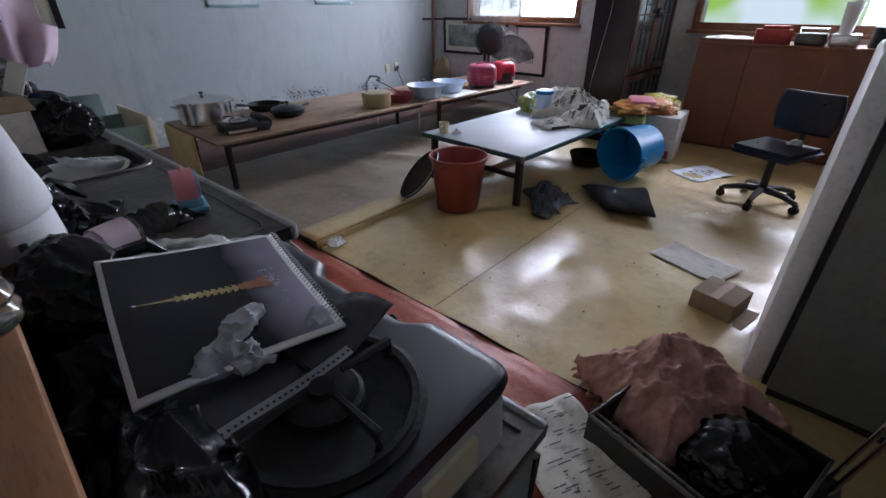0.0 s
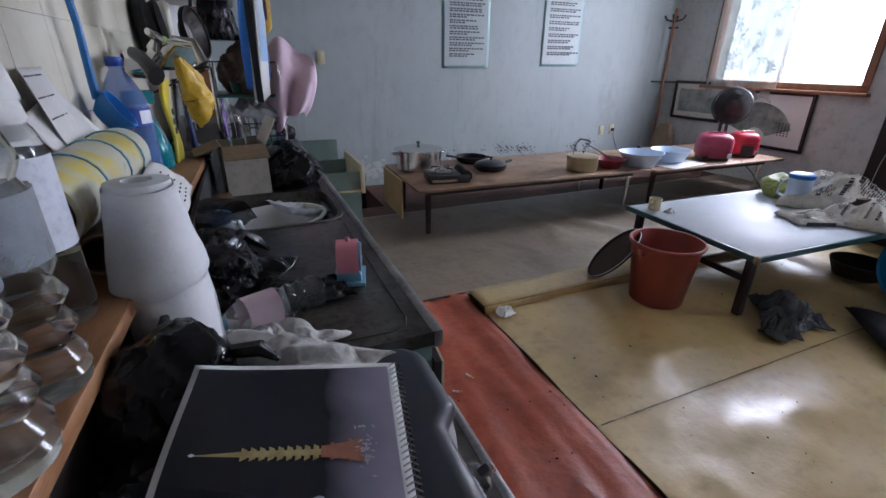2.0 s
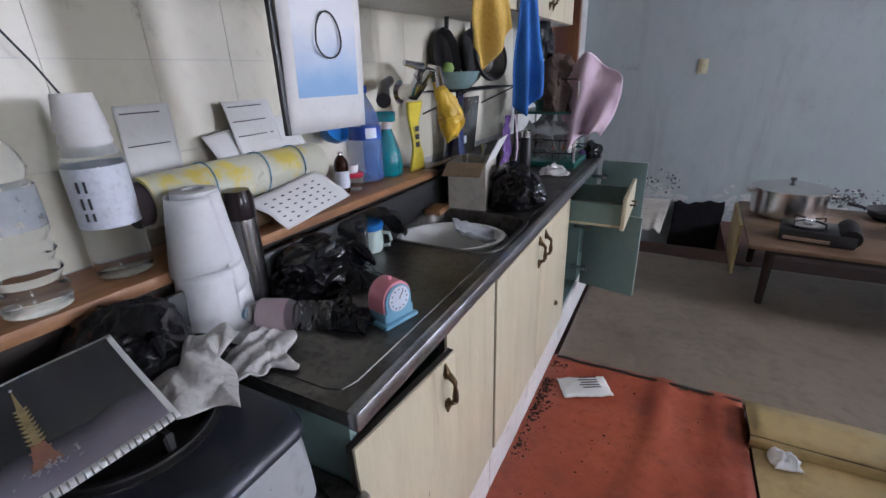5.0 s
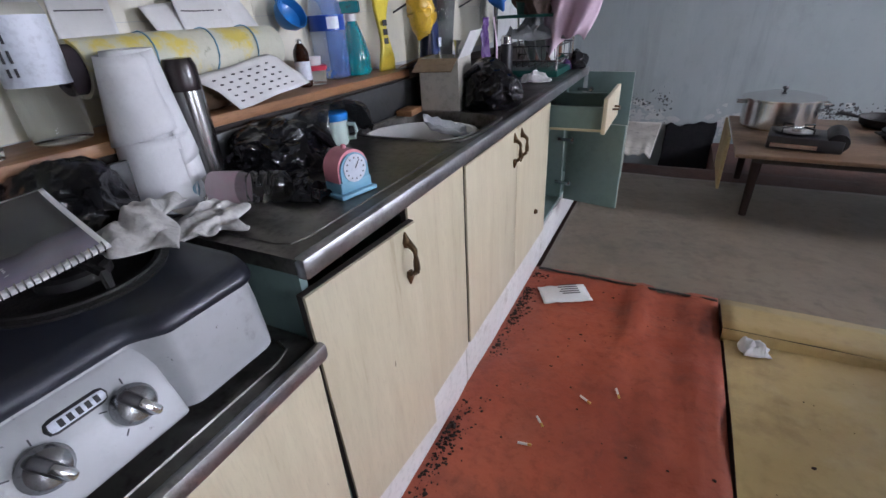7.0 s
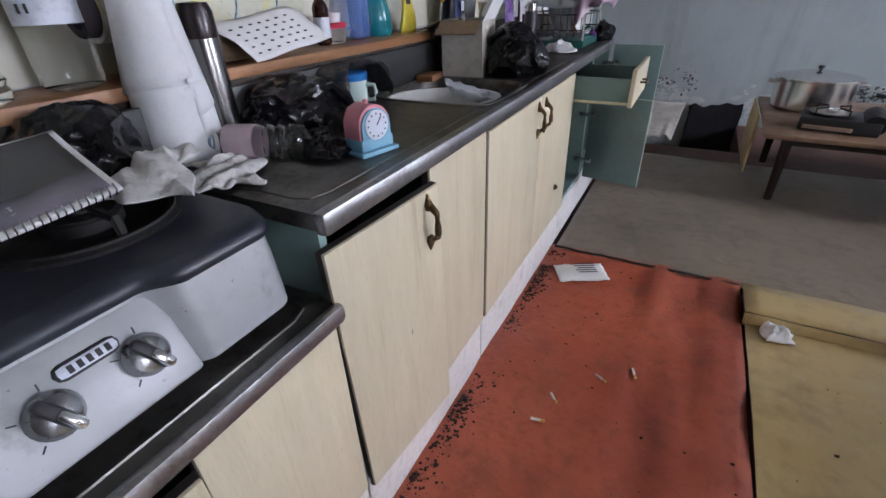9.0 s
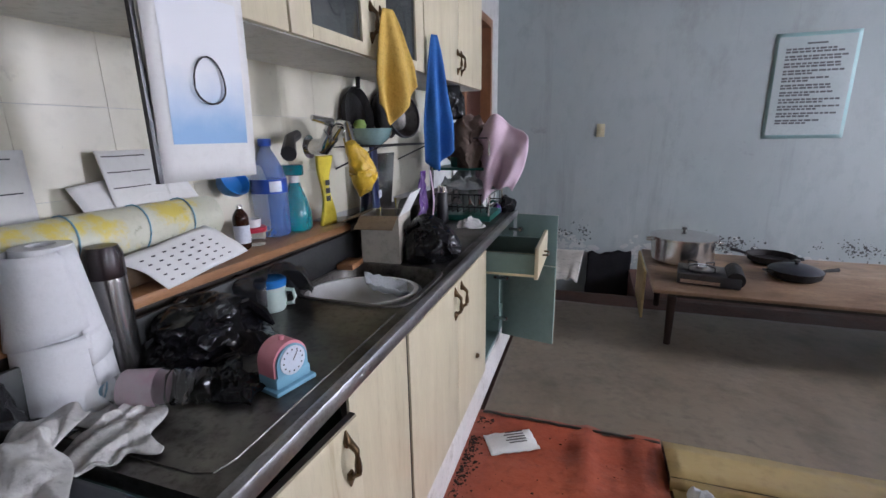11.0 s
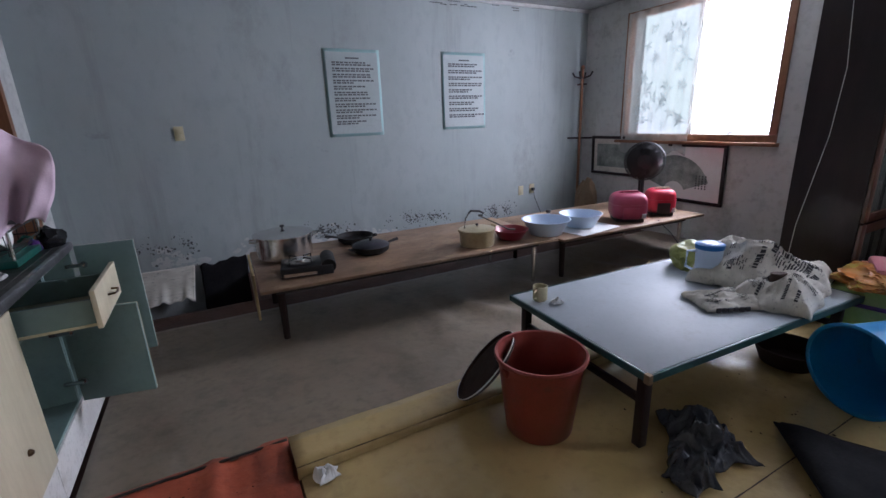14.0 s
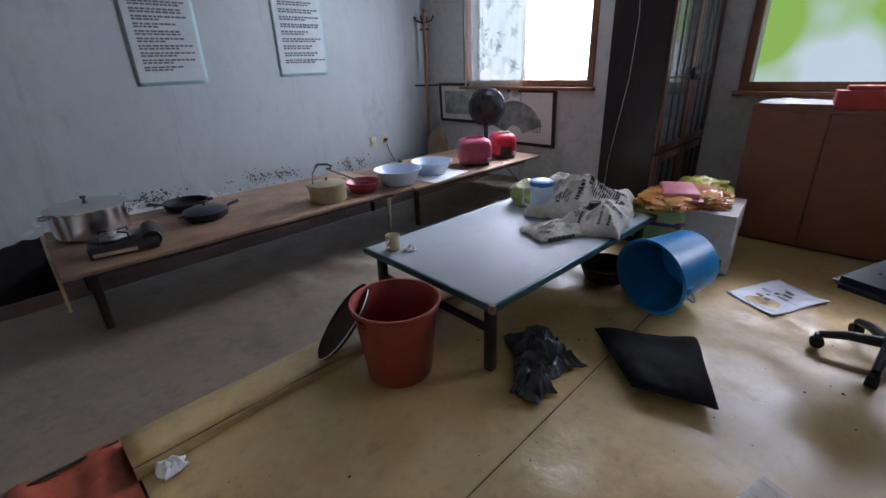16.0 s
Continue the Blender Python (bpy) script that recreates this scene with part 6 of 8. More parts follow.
def poster(name, x0, x1, z0, z1, rows, seed, label):
    t = thing(name, label, "poster", (x0 + x1) / 2, 5.481, z0)
    w, h = x1 - x0, z1 - z0
    part("sheet", grid(10, 12, lambda u, v: ((u - .5) * w, -0.002 - 0.004 * abs(nz(u, v, seed, 3)), v * h)), POSTEREDGE, t, solid=0.001)
    part("paper", grid(10, 12, lambda u, v: ((u - .5) * w * 0.91, -0.0045 - 0.004 * abs(nz(u, v, seed, 3)), 0.035 * h + v * h * 0.93)), POSTER, t)
    bm = bmesh.new()
    random.seed(seed)
    for k in range(rows):
        z = h * (0.84 - 0.74 * k / rows)
        for j in range(2):
            ln = random.uniform(0.5, 0.78) * w if j == 0 else random.uniform(0.3, 0.7) * w
            x = -0.36 * w
            while x < -0.36 * w + ln:
                dx = random.uniform(0.02, 0.05)
                box_in(bm, x, x + dx, -0.011, -0.0095, z - j * 0.022, z - j * 0.022 + 0.015)
                x += dx + 0.008
    box_in(bm, -0.12 * w, 0.12 * w, -0.011, -0.0095, h * 0.89, h * 0.89 + 0.014)
    tagged(part("print", bm, FADEDINK, t, "rows of faded print"), kind="stuff")
    return t


poster("wall_poster", 2.70, 3.29, 1.265, 2.115, 11, 3, "white rules poster with a mint green border")
poster("wall_poster", 4.02, 4.60, 1.29, 2.125, 9, 5, "white faded poster with a pale mint border")


def switch(name, x, z, label, n):
    t = thing(name, label, "switch", x, 5.4845, z)
    part("plate", box(-0.038, 0.038, -0.012, 0.0, -0.062, 0.062, bevel=0.004), IVORY, t)
    for k in range(n):
        part("rocker", box(-0.018, 0.018, -0.018, -0.010, -0.04 + 0.045 * k, -0.005 + 0.045 * k, bevel=0.003), IVORY, t)
    return t


switch("light_switch", 1.355, 1.36, "yellowed ivory wall switch", 2)
switch("wall_socket", 5.15, 0.465, "yellowed ivory wall socket", 1)
sk = switch("wall_socket", 5.33, 0.475, "yellowed wall socket with a plug", 1)
part("plug", box(-0.02, 0.02, -0.05, -0.018, -0.025, 0.015, bevel=0.006), DARKPLASTIC, sk)
part("cable", tube([(0, -0.04, -0.02), (0.01, -0.06, -0.12), (0.06, -0.12, -0.30), (0.05, -0.2, -0.44)], 0.004, 6), DARKPLASTIC, sk)
t = thing("torn_wallpaper", "torn newsprint-backed wallpaper hanging off the wall's foot", "wallpaper", 1.0, 5.475, -0.15)
part("flap", grid(40, 16, lambda u, v: ((u - .5) * 0.55 - 0.05 * (1 - v), -0.015 - 0.10 * (1 - v) ** 3 + 0.01 * nz(u, v, 2, 4), 0.30 * v + 0.09 * nz(u, 0.2, 4, 6) * (1 - v) + 0.02 * nz(u, 0.7, 4, 11) * (1 - v))), NEWS, t, solid=0.002)
t = thing("black_sheet", "black board leaning against the wall's foot", "board", 1.52, 5.40, -0.33, 0, rx=-8)
part("board", grid(24, 10, lambda u, v: ((u - .5) * 0.42 + 0.02 * nz(v, 3, 1, 3), 0.012 * nz(u, v, 4, 4), v * (0.46 + 0.05 * u + 0.05 * nz(u, 5, 1, 5)))), BLACKCLOTH, t, solid=0.012)
# ---- long low bench tables ----


def bench(name, x0, x1, y0, y1, z, label, rz=0.0):
    t = thing(name, label, "table", (x0 + x1) / 2, (y0 + y1) / 2, 0.009, rz, "low bench tables")
    w, d = x1 - x0, y1 - y0
    part("tabletop", box(-w / 2, w / 2, -d / 2, d / 2, z - 0.032, z - 0.009, bevel=0.007), BENCHWOOD, t)
    for s in (-1, 1):
        part("apron", box(-w / 2 + 0.1, w / 2 - 0.1, s * (d / 2 - 0.14) - 0.012, s * (d / 2 - 0.14) + 0.012, z - 0.09, z - 0.033), EDGEDARK, t)
        for q in (-1, 1):
            # left legs: under-bench shade put into the colour, near-black instead of brown-grey
            part("leg", tube([(q * (w / 2 - 0.13), s * (d / 2 - 0.16), 0), (q * (w / 2 - 0.13), s * (d / 2 - 0.16), z - 0.033)], [0.016, 0.022] if q > 0 else [0.020, 0.028], 12), ALU if q > 0 else LIDBROWN, t)
    return t


bt = bench("bench_table", 1.705, 4.02, 3.51, 4.53, 0.42, "long low table with a worn brown top", -1.6)
part("end_panel", box(-1.178, -1.162, -0.10, 0.49, 0.06, 0.40, bevel=0.002), YELLOWPLY, bt, "yellow plywood end board")
bench("bench_table", 4.035, 5.82, 3.41, 4.43, 0.412, "low table with a worn brown top by the window", -1.6)
BT = 0.421

t = thing("stock_pot", "large lidded aluminium pot on the bench", "pot", 1.96, 4.28, BT)
part("pot", lathe([(0, 0), (0.19, 0), (0.205, 0.015), (0.21, 0.17), (0.218, 0.175), (0.218, 0.18), (0.2, 0.18), (0.195, 0.02), (0, 0.01)], 44), ALU, t)
part("lid", lathe([(0.222, 0.178), (0.222, 0.186), (0.19, 0.194), (0.10, 0.212), (0, 0.218)], 44), ALU, t)
part("lid_knob", lathe([(0.008, 0.215), (0.008, 0.225), (0.018, 0.235), (0.016, 0.247), (0, 0.25)], 16), DARKPLASTIC, t, "black knob")
for s in (-1, 1):
    part("handle", tube([(s * 0.208, -0.045, 0.15), (s * 0.245, -0.04, 0.152), (s * 0.245, 0.04, 0.152), (s * 0.208, 0.045, 0.15)], 0.006, 8), ALU, t)

t = thing("portable_gas_burner", "portable gas burner with black grate", "burner", 2.03, 3.80, BT, -10)
part("body", box(-0.17, 0.17, -0.13, 0.13, 0.0, 0.070, bevel=0.01), DARKPLASTIC, t)
part("front_panel", box(-0.15, 0.06, -0.1335, -0.13, 0.012, 0.034), ALU, t, "dull metal front strip")
part("gas_can_cover", lathe([(0, -0.125), (0.048, -0.125), (0.05, -0.11), (0.05, 0.11), (0.048, 0.125), (0, 0.125)], 24, pose(0.14, 0, 0.055, -90, 0, 0)), BLACKIRON, t)
part("drip_pan", lathe([(0, 0.077), (0.09, 0.077), (0.105, 0.083), (0.09, 0.085), (0.05, 0.079), (0, 0.08)], 28, pose(-0.04, 0, 0)), STEEL, t)
bm = bmesh.new()
for k in range(4):
    a = 0.785 + k * 1.571
    tube_in(bm, [(-0.04 + 0.10 * math.cos(a), 0.10 * math.sin(a), 0.08), (-0.04 + 0.10 * math.cos(a), 0.10 * math.sin(a), 0.105), (-0.04 + 0.035 * math.cos(a), 0.035 * math.sin(a), 0.108)], 0.005, 6)
tagged(part("grate", bm, BLACKIRON, t), kind="stuff")
part("burner_head", lathe([(0.03, 0.078), (0.03, 0.094), (0.015, 0.098), (0, 0.098)], 20, pose(-0.04, 0, 0)), ALU, t)


def pan(x, y, z, r, lid, rz, label):
    t = thing("lidded_pan", label, "pan", x, y, z, rz, "dark pans on the bench")
    part("pan", lathe([(0, 0), (r * 0.75, 0), (r * 0.95, 0.02), (r, 0.055), (r * 1.02, 0.058), (r * 0.97, 0.058), (r * 0.9, 0.02), (0, 0.008)], 32), BLACKIRON, t)
    if lid:
        part("lid", lathe([(r * 1.01, 0.056), (r * 0.95, 0.066), (r * 0.6, 0.085), (0, 0.094)], 32), BLACKGL, t)
        part("lid_knob", lathe([(0.01, 0.092), (0.01, 0.104), (0.02, 0.112), (0.015, 0.122), (0, 0.124)], 14), DARKPLASTIC, t)
    part("handle", tube([(r * 0.98, 0, 0.045), (r + 0.04, 0, 0.055), (r + 0.10, 0.0, 0.062)], [0.008, 0.011, 0.013], 8), DARKPLASTIC, t)
    part("handle", tube([(-r * 0.98, -0.03, 0.045), (-r - 0.03, -0.02, 0.05), (-r - 0.03, 0.02, 0.05), (-r * 0.98, 0.03, 0.045)], 0.007, 8), DARKPLASTIC, t)
    return t


pan(2.56, 4.00, BT, 0.145, True, 10, "black lidded pan on the bench")
pan(2.55, 4.38, BT, 0.15, False, 160, "black open pan on the bench")

t = thing("cooking_pot", "cream enamel pot with a flat lid", "pot", 3.35, 3.70, BT)
t.scale = (0.86, 0.86, 0.92)
part("pot", lathe([(0, 0), (0.15, 0), (0.16, 0.01), (0.165, 0.135), (0.171, 0.14), (0.16, 0.14), (0.15, 0.015), (0, 0.01)], 36), CREAMENAM, t)
part("lid", lathe([(0.168, 0.139), (0.168, 0.146), (0.13, 0.155), (0, 0.166)], 36), CREAMENAM, t)
part("lid_knob", lathe([(0.006, 0.164), (0.006, 0.174), (0.014, 0.18), (0.01, 0.19), (0, 0.191)], 14), DARKPLASTIC, t)
for s in (-1, 1):
    part("handle", tube([(s * 0.16, -0.035, 0.12), (s * 0.185, -0.03, 0.15), (s * 0.185, 0.03, 0.15), (s * 0.16, 0.035, 0.12)], 0.006, 8), CREAMENAM, t)
t = thing("ladle_strainer", "wire strainer with a black loop grip across the pot", "strainer", 3.35, 3.70, BT)
part("grip", tube([(-0.075, 0, 0.265), (-0.055, 0, 0.282), (0.02, -0.005, 0.272), (0.058, -0.01, 0.252), (0.045, -0.01, 0.238), (0.01, -0.01, 0.240)], 0.0085, 8), DARKPLASTIC, t, "black plastic loop grip")
part("wire", tube([(-0.075, 0, 0.265), (-0.105, 0.0, 0.225), (-0.115, 0, 0.150)], 0.005, 8), STEEL, t)
part("wire", tube([(0.01, -0.01, 0.240), (0.12, -0.05, 0.180), (0.27, -0.06, 0.100), (0.33, -0.06, 0.092)], 0.006, 8), STEEL, t)


def bowl(x, y, r, h, mat_, label, z=BT):
    t = thing("plastic_bowl", label, "bowl", x, y, z, 0, "bowls on the bench")
    part("bowl", lathe([(0, 0), (r * 0.62, 0), (r * 0.66, 0.004), (r * 0.92, h * 0.85), (r * 1.0, h * 0.95), (r * 1.02, h), (r * 0.97, h), (r * 0.90, h * 0.86), (r * 0.62, 0.012), (0, 0.010)], 40), mat_, t)
    return t


bowl(3.68, 3.70, 0.145, 0.085, WINERED, "wine-red plastic bowl on the bench")
bowl(4.02, 3.66, 0.205, 0.13, PALEBLUE, "pale blue plastic washing bowl on the bench")
bowl(4.46, 3.70, 0.19, 0.12, PALEBLUE, "pale blue plastic washing bowl on a white tray")
t = thing("serving_tray", "white tray under the bowl on the bench", "tray", 4.46, 3.62, BT - 0.007, 8)
part("tray", box(-0.26, 0.26, -0.17, 0.17, 0, 0.005, bevel=0.002), PAPER, t)
t = thing("gas_regulator", "small metal gas valve on the bench", "valve", 4.34, 4.0, BT)
part("body", lathe([(0, 0), (0.03, 0), (0.03, 0.05), (0.018, 0.06), (0.018, 0.09), (0, 0.09)], 16), ALU, t)
part("knob", lathe([(0.02, 0.09), (0.028, 0.1), (0.02, 0.115), (0, 0.115)], 14), DARKPLASTIC, t)


def rounded(a, b, z0, z1, lo, hi):
    """The slice from lo to hi of a soft-edged box between z0 and z1."""
    bm = bmesh.new()
    zs = [lo + (hi - lo) * k / 12 for k in range(13)]
    rings = []
    for z in zs:
        q = max(-1.0, min(1.0, 2 * (z - z0) / (z1 - z0) - 1))
        k = max(0.05, (1 - abs(q) ** 3.6)) ** (1 / 3.6)
        rings.append([bm.verts.new((a * k * math.copysign(abs(math.cos(t)) ** 0.55, math.cos(t)), b * k * math.copysign(abs(math.sin(t)) ** 0.55, math.sin(t)), max(z, z0))) for t in (2 * math.pi * (i + 0.5) / 36 for i in range(36))])
    for r, s_ in zip(rings, rings[1:]):
        for i in range(36):
            bm.faces.new((r[i], r[(i + 1) % 36], s_[(i + 1) % 36], s_[i]))
    bm.faces.new(rings[0]), bm.faces.new(rings[-1])
    return bm


def cooker(x, y, w, d, h, mat_, rz, label, dark):
    t = thing("rice_cooker", label, "rice cooker", x, y, BT - 0.008, rz)
    part("body", rounded(w / 2, d / 2, 0.008, h * 0.98, 0.0, h * 0.60), mat_, t)
    part("lid", rounded(w * .495, d * .495, 0.008, h, h * 0.615, h), mat_, t)
    part("seam", rounded(w * .48, d * .48, 0.01, h * 0.97, h * 0.58, h * 0.63), WINERED, t)
    part("foot", box(-w * .38, w * .38, -d * .38, d * .38, 0.0, 0.03), DARKPLASTIC, t)
    part("front_panel", box(-w * 0.22, w * 0.22, -d / 2 - 0.006, -d / 2 + 0.03, h * 0.12, h * 0.5, bevel=0.005), DARKPLASTIC if dark else mat_, t)
    part("handle", tube([(-w * .3, 0.0, h * 0.93), (-w * .2, -d * .2, h * 1.04), (w * .2, -d * .2, h * 1.04), (w * .3, 0.0, h * 0.93)], 0.009, 8), mat_ if not dark else IVORY, t)
    part("label_sticker", box(w * 0.30, w * 0.40, -d / 2 - 0.004, -d / 2 + 0.03, h * 0.15, h * 0.3), WHITELAB, t)
    return t


cooker(5.02, 3.66, 0.33, 0.30, 0.27, COOKER, -35, "raspberry pink rice cooker on the bench", False)
cooker(5.48, 3.66, 0.27, 0.27, 0.26, COOKERRED, -35, "bright red rice cooker with dark panel", True)
t = thing("desk_fan", "black desk fan standing behind the rice cookers", "fan", 5.66, 4.02, BT - 0.008, -50)
part("foot", lathe([(0, 0), (0.12, 0), (0.12, 0.015), (0.05, 0.035), (0.025, 0.05), (0, 0.05)], 28), DARKPLASTIC, t)
part("pole", tube([(0, 0.02, 0.03), (0, 0.02, 0.40)], [0.022, 0.016], 12), DARKPLASTIC, t)
part("motor", lathe([(0, 0), (0.05, 0.005), (0.06, 0.05), (0.045, 0.11), (0, 0.12)], 20, pose(0, -0.01, 0.47, -90, 0, 0)), DARKPLASTIC, t)
HD = pose(0, -0.03, 0.49, 90, 0, 0) @ Matrix.Scale(1.2, 4)
cg = part("cage", lathe([(0.165, 0.0), (0.17, 0.012), (0.165, 0.024), (0.16, 0.012)], 36, HD, close=True), DARKPLASTIC, t)
bm = bmesh.new()
for k in range(80):
    a = k * 6.283 / 80
    tube_in(bm, [HD @ Vector((0.035 * math.cos(a), 0.035 * math.sin(a), 0.055)), HD @ Vector((0.11 * math.cos(a), 0.11 * math.sin(a), 0.05)), HD @ Vector((0.165 * math.cos(a), 0.165 * math.sin(a), 0.012))], 0.0042, 4)
    tube_in(bm, [HD @ Vector((0.05 * math.cos(a), 0.05 * math.sin(a), -0.05)), HD @ Vector((0.165 * math.cos(a), 0.165 * math.sin(a), 0.010))], 0.003, 4)
part("wire_guard", bm, DARKPLASTIC, cg)
part("hub_cap", lathe([(0.062, 0.048), (0.058, 0.060), (0.03, 0.068), (0, 0.070)], 24, HD), DARKPLASTIC, t)
for k in range(4):
    part("blade", grid(8, 6, lambda u, v, k=k: tuple(HD @ Vector(((0.03 + 0.115 * u) * math.cos(k * 1.571 + (v - .5) * 1.62), (0.03 + 0.125 * u) * math.sin(k * 1.571 + (v - .5) * 1.62), 0.005 + 0.03 * (v - .5))))), DARKPLASTIC, t, solid=0.002)

# coat stand in the corner
t = thing("coat_stand", "orange-brown wooden coat stand in the corner", "coat stand", 6.03, 5.36, -0.018)
part("pole", tube([(0, 0, 0.03), (0, 0, 1.99)], 0.018, 14), FRAMEWOOD, t)
part("finial", lathe([(0.018, 1.98), (0.026, 2.0), (0.018, 2.03), (0, 2.035)], 14), FRAMEWOOD, t)
for k in range(4):
    a = k * 1.571 + 0.5
    part("foot", tube([(0, 0, 0.10), (0.12 * math.cos(a), 0.12 * math.sin(a), 0.04), (0.2 * math.cos(a), 0.2 * math.sin(a), 0.015)], 0.014, 8), FRAMEWOOD, t)
    part("peg", tube([(0, 0, 1.87), (0.10 * math.cos(a), 0.10 * math.sin(a), 1.90), (0.13 * math.cos(a), 0.13 * math.sin(a), 1.95)], [0.011, 0.010, 0.012], 8), DARKWOOD, t)
for k in range(2):
    a = k * 3.14 + 2.2
    part("peg", tube([(0, 0, 1.12), (0.16 * math.cos(a), 0.16 * math.sin(a), 1.12)], [0.011, 0.012], 8), DARKWOOD, t)
    part("peg", tube([(0, 0, 1.80), (0.06 * math.cos(a), 0.06 * math.sin(a), 1.80)], [0.011, 0.012], 8), DARKWOOD, t)
t = thing("cardboard_bundle", "bundle of brown bags in the corner behind the bench", "bag", 5.95, 5.12, -0.018)
part("bag", blob(0.10, 0.16, 0.36, 31.0, 0.4, 2.4), CARD, t)
part("white_bag", blob(0.07, 0.10, 0.30, 33.0, 0.4, 2.4), WHITEBAG, t)


# framed pictures under the window
def framed(y0, y1, z0, z1, label, fan):
    t = thing("framed_picture", label, "picture", 6.198, (y0 + y1) / 2, z0, 0, "framed pictures", ry=-2)
    w, h = (y1 - y0), z1 - z0
    for a in ((-w / 2, w / 2, 0, 0.035), (-w / 2, w / 2, h - 0.035, h), (-w / 2, -w / 2 + 0.035, 0.035, h - 0.035), (w / 2 - 0.035, w / 2, 0.035, h - 0.035)):
        part("frame_bar", box(-0.025, 0.0, a[0], a[1], a[2], a[3], bevel=0.004), DARKWOOD, t)
    part("mount", box(-0.010, -0.004, -w / 2 + 0.035, w / 2 - 0.035, 0.035, h - 0.035), PAPER if fan else NEWS, t, "pale mount")
    if fan:
        bm = bmesh.new()
        c0 = Vector((-0.0115, 0.05, 0.09))
        n = 20
        for k in range(n):
            a0, a1 = radians(20 + 140 * k / n), radians(20 + 140 * (k + 1) / n)
            ps = [c0 + Vector((0, r * math.cos(a), r * math.sin(a))) for r, a in ((0.13, a0), (0.42, a0), (0.42, a1), (0.13, a1))]
            bm.faces.new([bm.verts.new(p) for p in ps])
        part("fan_print", bm, PICART, t, "grey fan-shaped print")
        for k in range(4):
            bm = bmesh.new()
            for j in range(6):
                box_in(bm, -0.0135, -0.0125, -0.22 - 0.035 * k, -0.205 - 0.035 * k, 0.16 + 0.026 * j, 0.176 + 0.026 * j)
            part("print_column", bm, INK, t)
    else:
        part("landscape", box(-0.0115, -0.0102, -w / 2 + 0.09, w / 2 - 0.09, 0.10, h - 0.10), PICART, t, "dim landscape print")
    return t


framed(4.52, 5.26, 0.635, 1.125, "framed landscape print on the window wall", False)
framed(3.455, 4.48, 0.42, 1.06, "dark-framed fan-shaped print on the window wall", True)

# ---- glass-fronted cabinet ----
t = thing("display_cabinet", "dark wooden display cabinet with barred glass doors", "cabinet", 0, 0, 0.012)
X0, X1, Y0, Y1 = 5.07, 6.185, 1.96, 2.37
part("side_panel", box(X0, X0 + 0.03, Y0, Y1, 0, 2.08, bevel=0.003), DARKWOOD, t)
part("side_panel", box(X1 - 0.03, X1, Y0, Y1, 0, 2.08, bevel=0.003), DARKWOOD, t)
part("back_panel", box(X0 + 0.03, X1 - 0.03, Y1 - 0.01, Y1, 0, 2.08), DARKWOOD, t)
part("top_panel", box(X0 - 0.02, X1 + 0.01, Y0 - 0.03, Y1, 2.08, 2.12, bevel=0.006), REDWOOD, t)
part("plinth", box(X0 + 0.03, X1 - 0.03, Y0 + 0.01, Y1 - 0.01, 0, 0.10), DARKWOOD, t)
for z in (0.62, 1.05, 1.50):
    part("shelf", box(X0 + 0.03, X1 - 0.03, Y0 + 0.03, Y1 - 0.01, z, z + 0.02), DARKWOOD, t)
mid = (X0 + X1) / 2
for a, b, hs in ((X0 + 0.004, mid - 0.003, 1), (mid + 0.003, X1 - 0.004, -1)):
    for zz0, zz1 in ((0.10, 0.655), (0.67, 2.07)):
        d = part("door", box(a, a + 0.06, Y0 - 0.022, Y0 - 0.001, zz0, zz1, bevel=0.004), REDWOOD, t)
        bm = bmesh.new()
        box_in(bm, b - 0.06, b, Y0 - 0.022, Y0 - 0.001, zz0, zz1, bevel=0.004)
        box_in(bm, a + 0.06, b - 0.06, Y0 - 0.022, Y0 - 0.001, zz0, zz0 + 0.06, bevel=0.004)
        box_in(bm, a + 0.06, b - 0.06, Y0 - 0.022, Y0 - 0.001, zz1 - 0.06, zz1, bevel=0.004)
        part("door_frame", bm, REDWOOD, d)
        p = part("pane", box(a + 0.055, b - 0.055, Y0 - 0.012, Y0 - 0.008, zz0 + 0.055, zz1 - 0.055), REFLGLASS, d, "reflecting glass pane")
        for k in range(1, 3):
            xx = a + 0.06 + (b - a - 0.12) * k / 3
            part("bar", tube([(xx, Y0 - 0.016, zz0 + 0.06), (xx, Y0 - 0.016, zz1 - 0.06)], 0.004, 6), DARKPLASTIC, d)
        if zz0 > 0.5:
            part("cross_bar", tube([(a + 0.06, Y0 - 0.022, 1.20), (b - 0.06, Y0 - 0.022, 1.20)], 0.006, 6), BRASS, d)
            xk = b - 0.03 if hs > 0 else a + 0.03
            part("handle", lathe([(0.0, -0.05), (0.012, -0.04), (0.02, -0.01), (0.024, 0.01), (0.016, 0.04), (0, 0.055)], 14, pose(xk, Y0 - 0.035, 1.21)), DARKPLASTIC, d, "dark knob")
for k, (xx, zz, hh) in enumerate(((5.25, 0.64, 0.2), (5.4, 0.64, 0.16), (5.75, 0.64, 0.22), (5.95, 0.64, 0.18), (5.3, 1.07, 0.18), (5.5, 1.07, 0.24), (5.85, 1.07, 0.2))):
    q = thing("cabinet_jar", "grey jar inside the display cabinet", "jar", xx, Y0 + 0.17, zz + 0.012, 0, "jars in the display cabinet")
    part("jar", lathe([(0, 0), (0.045, 0), (0.06, 0.03), (0.06, hh * 0.7), (0.035, hh * 0.85), (0.035, hh), (0, hh)], 18), MINT if k % 2 else WHITECARD, q)
t = thing("cable", "thin pale cable hanging down the cabinet's side", "cable", X0 - 0.006, 2.12, 0.012)
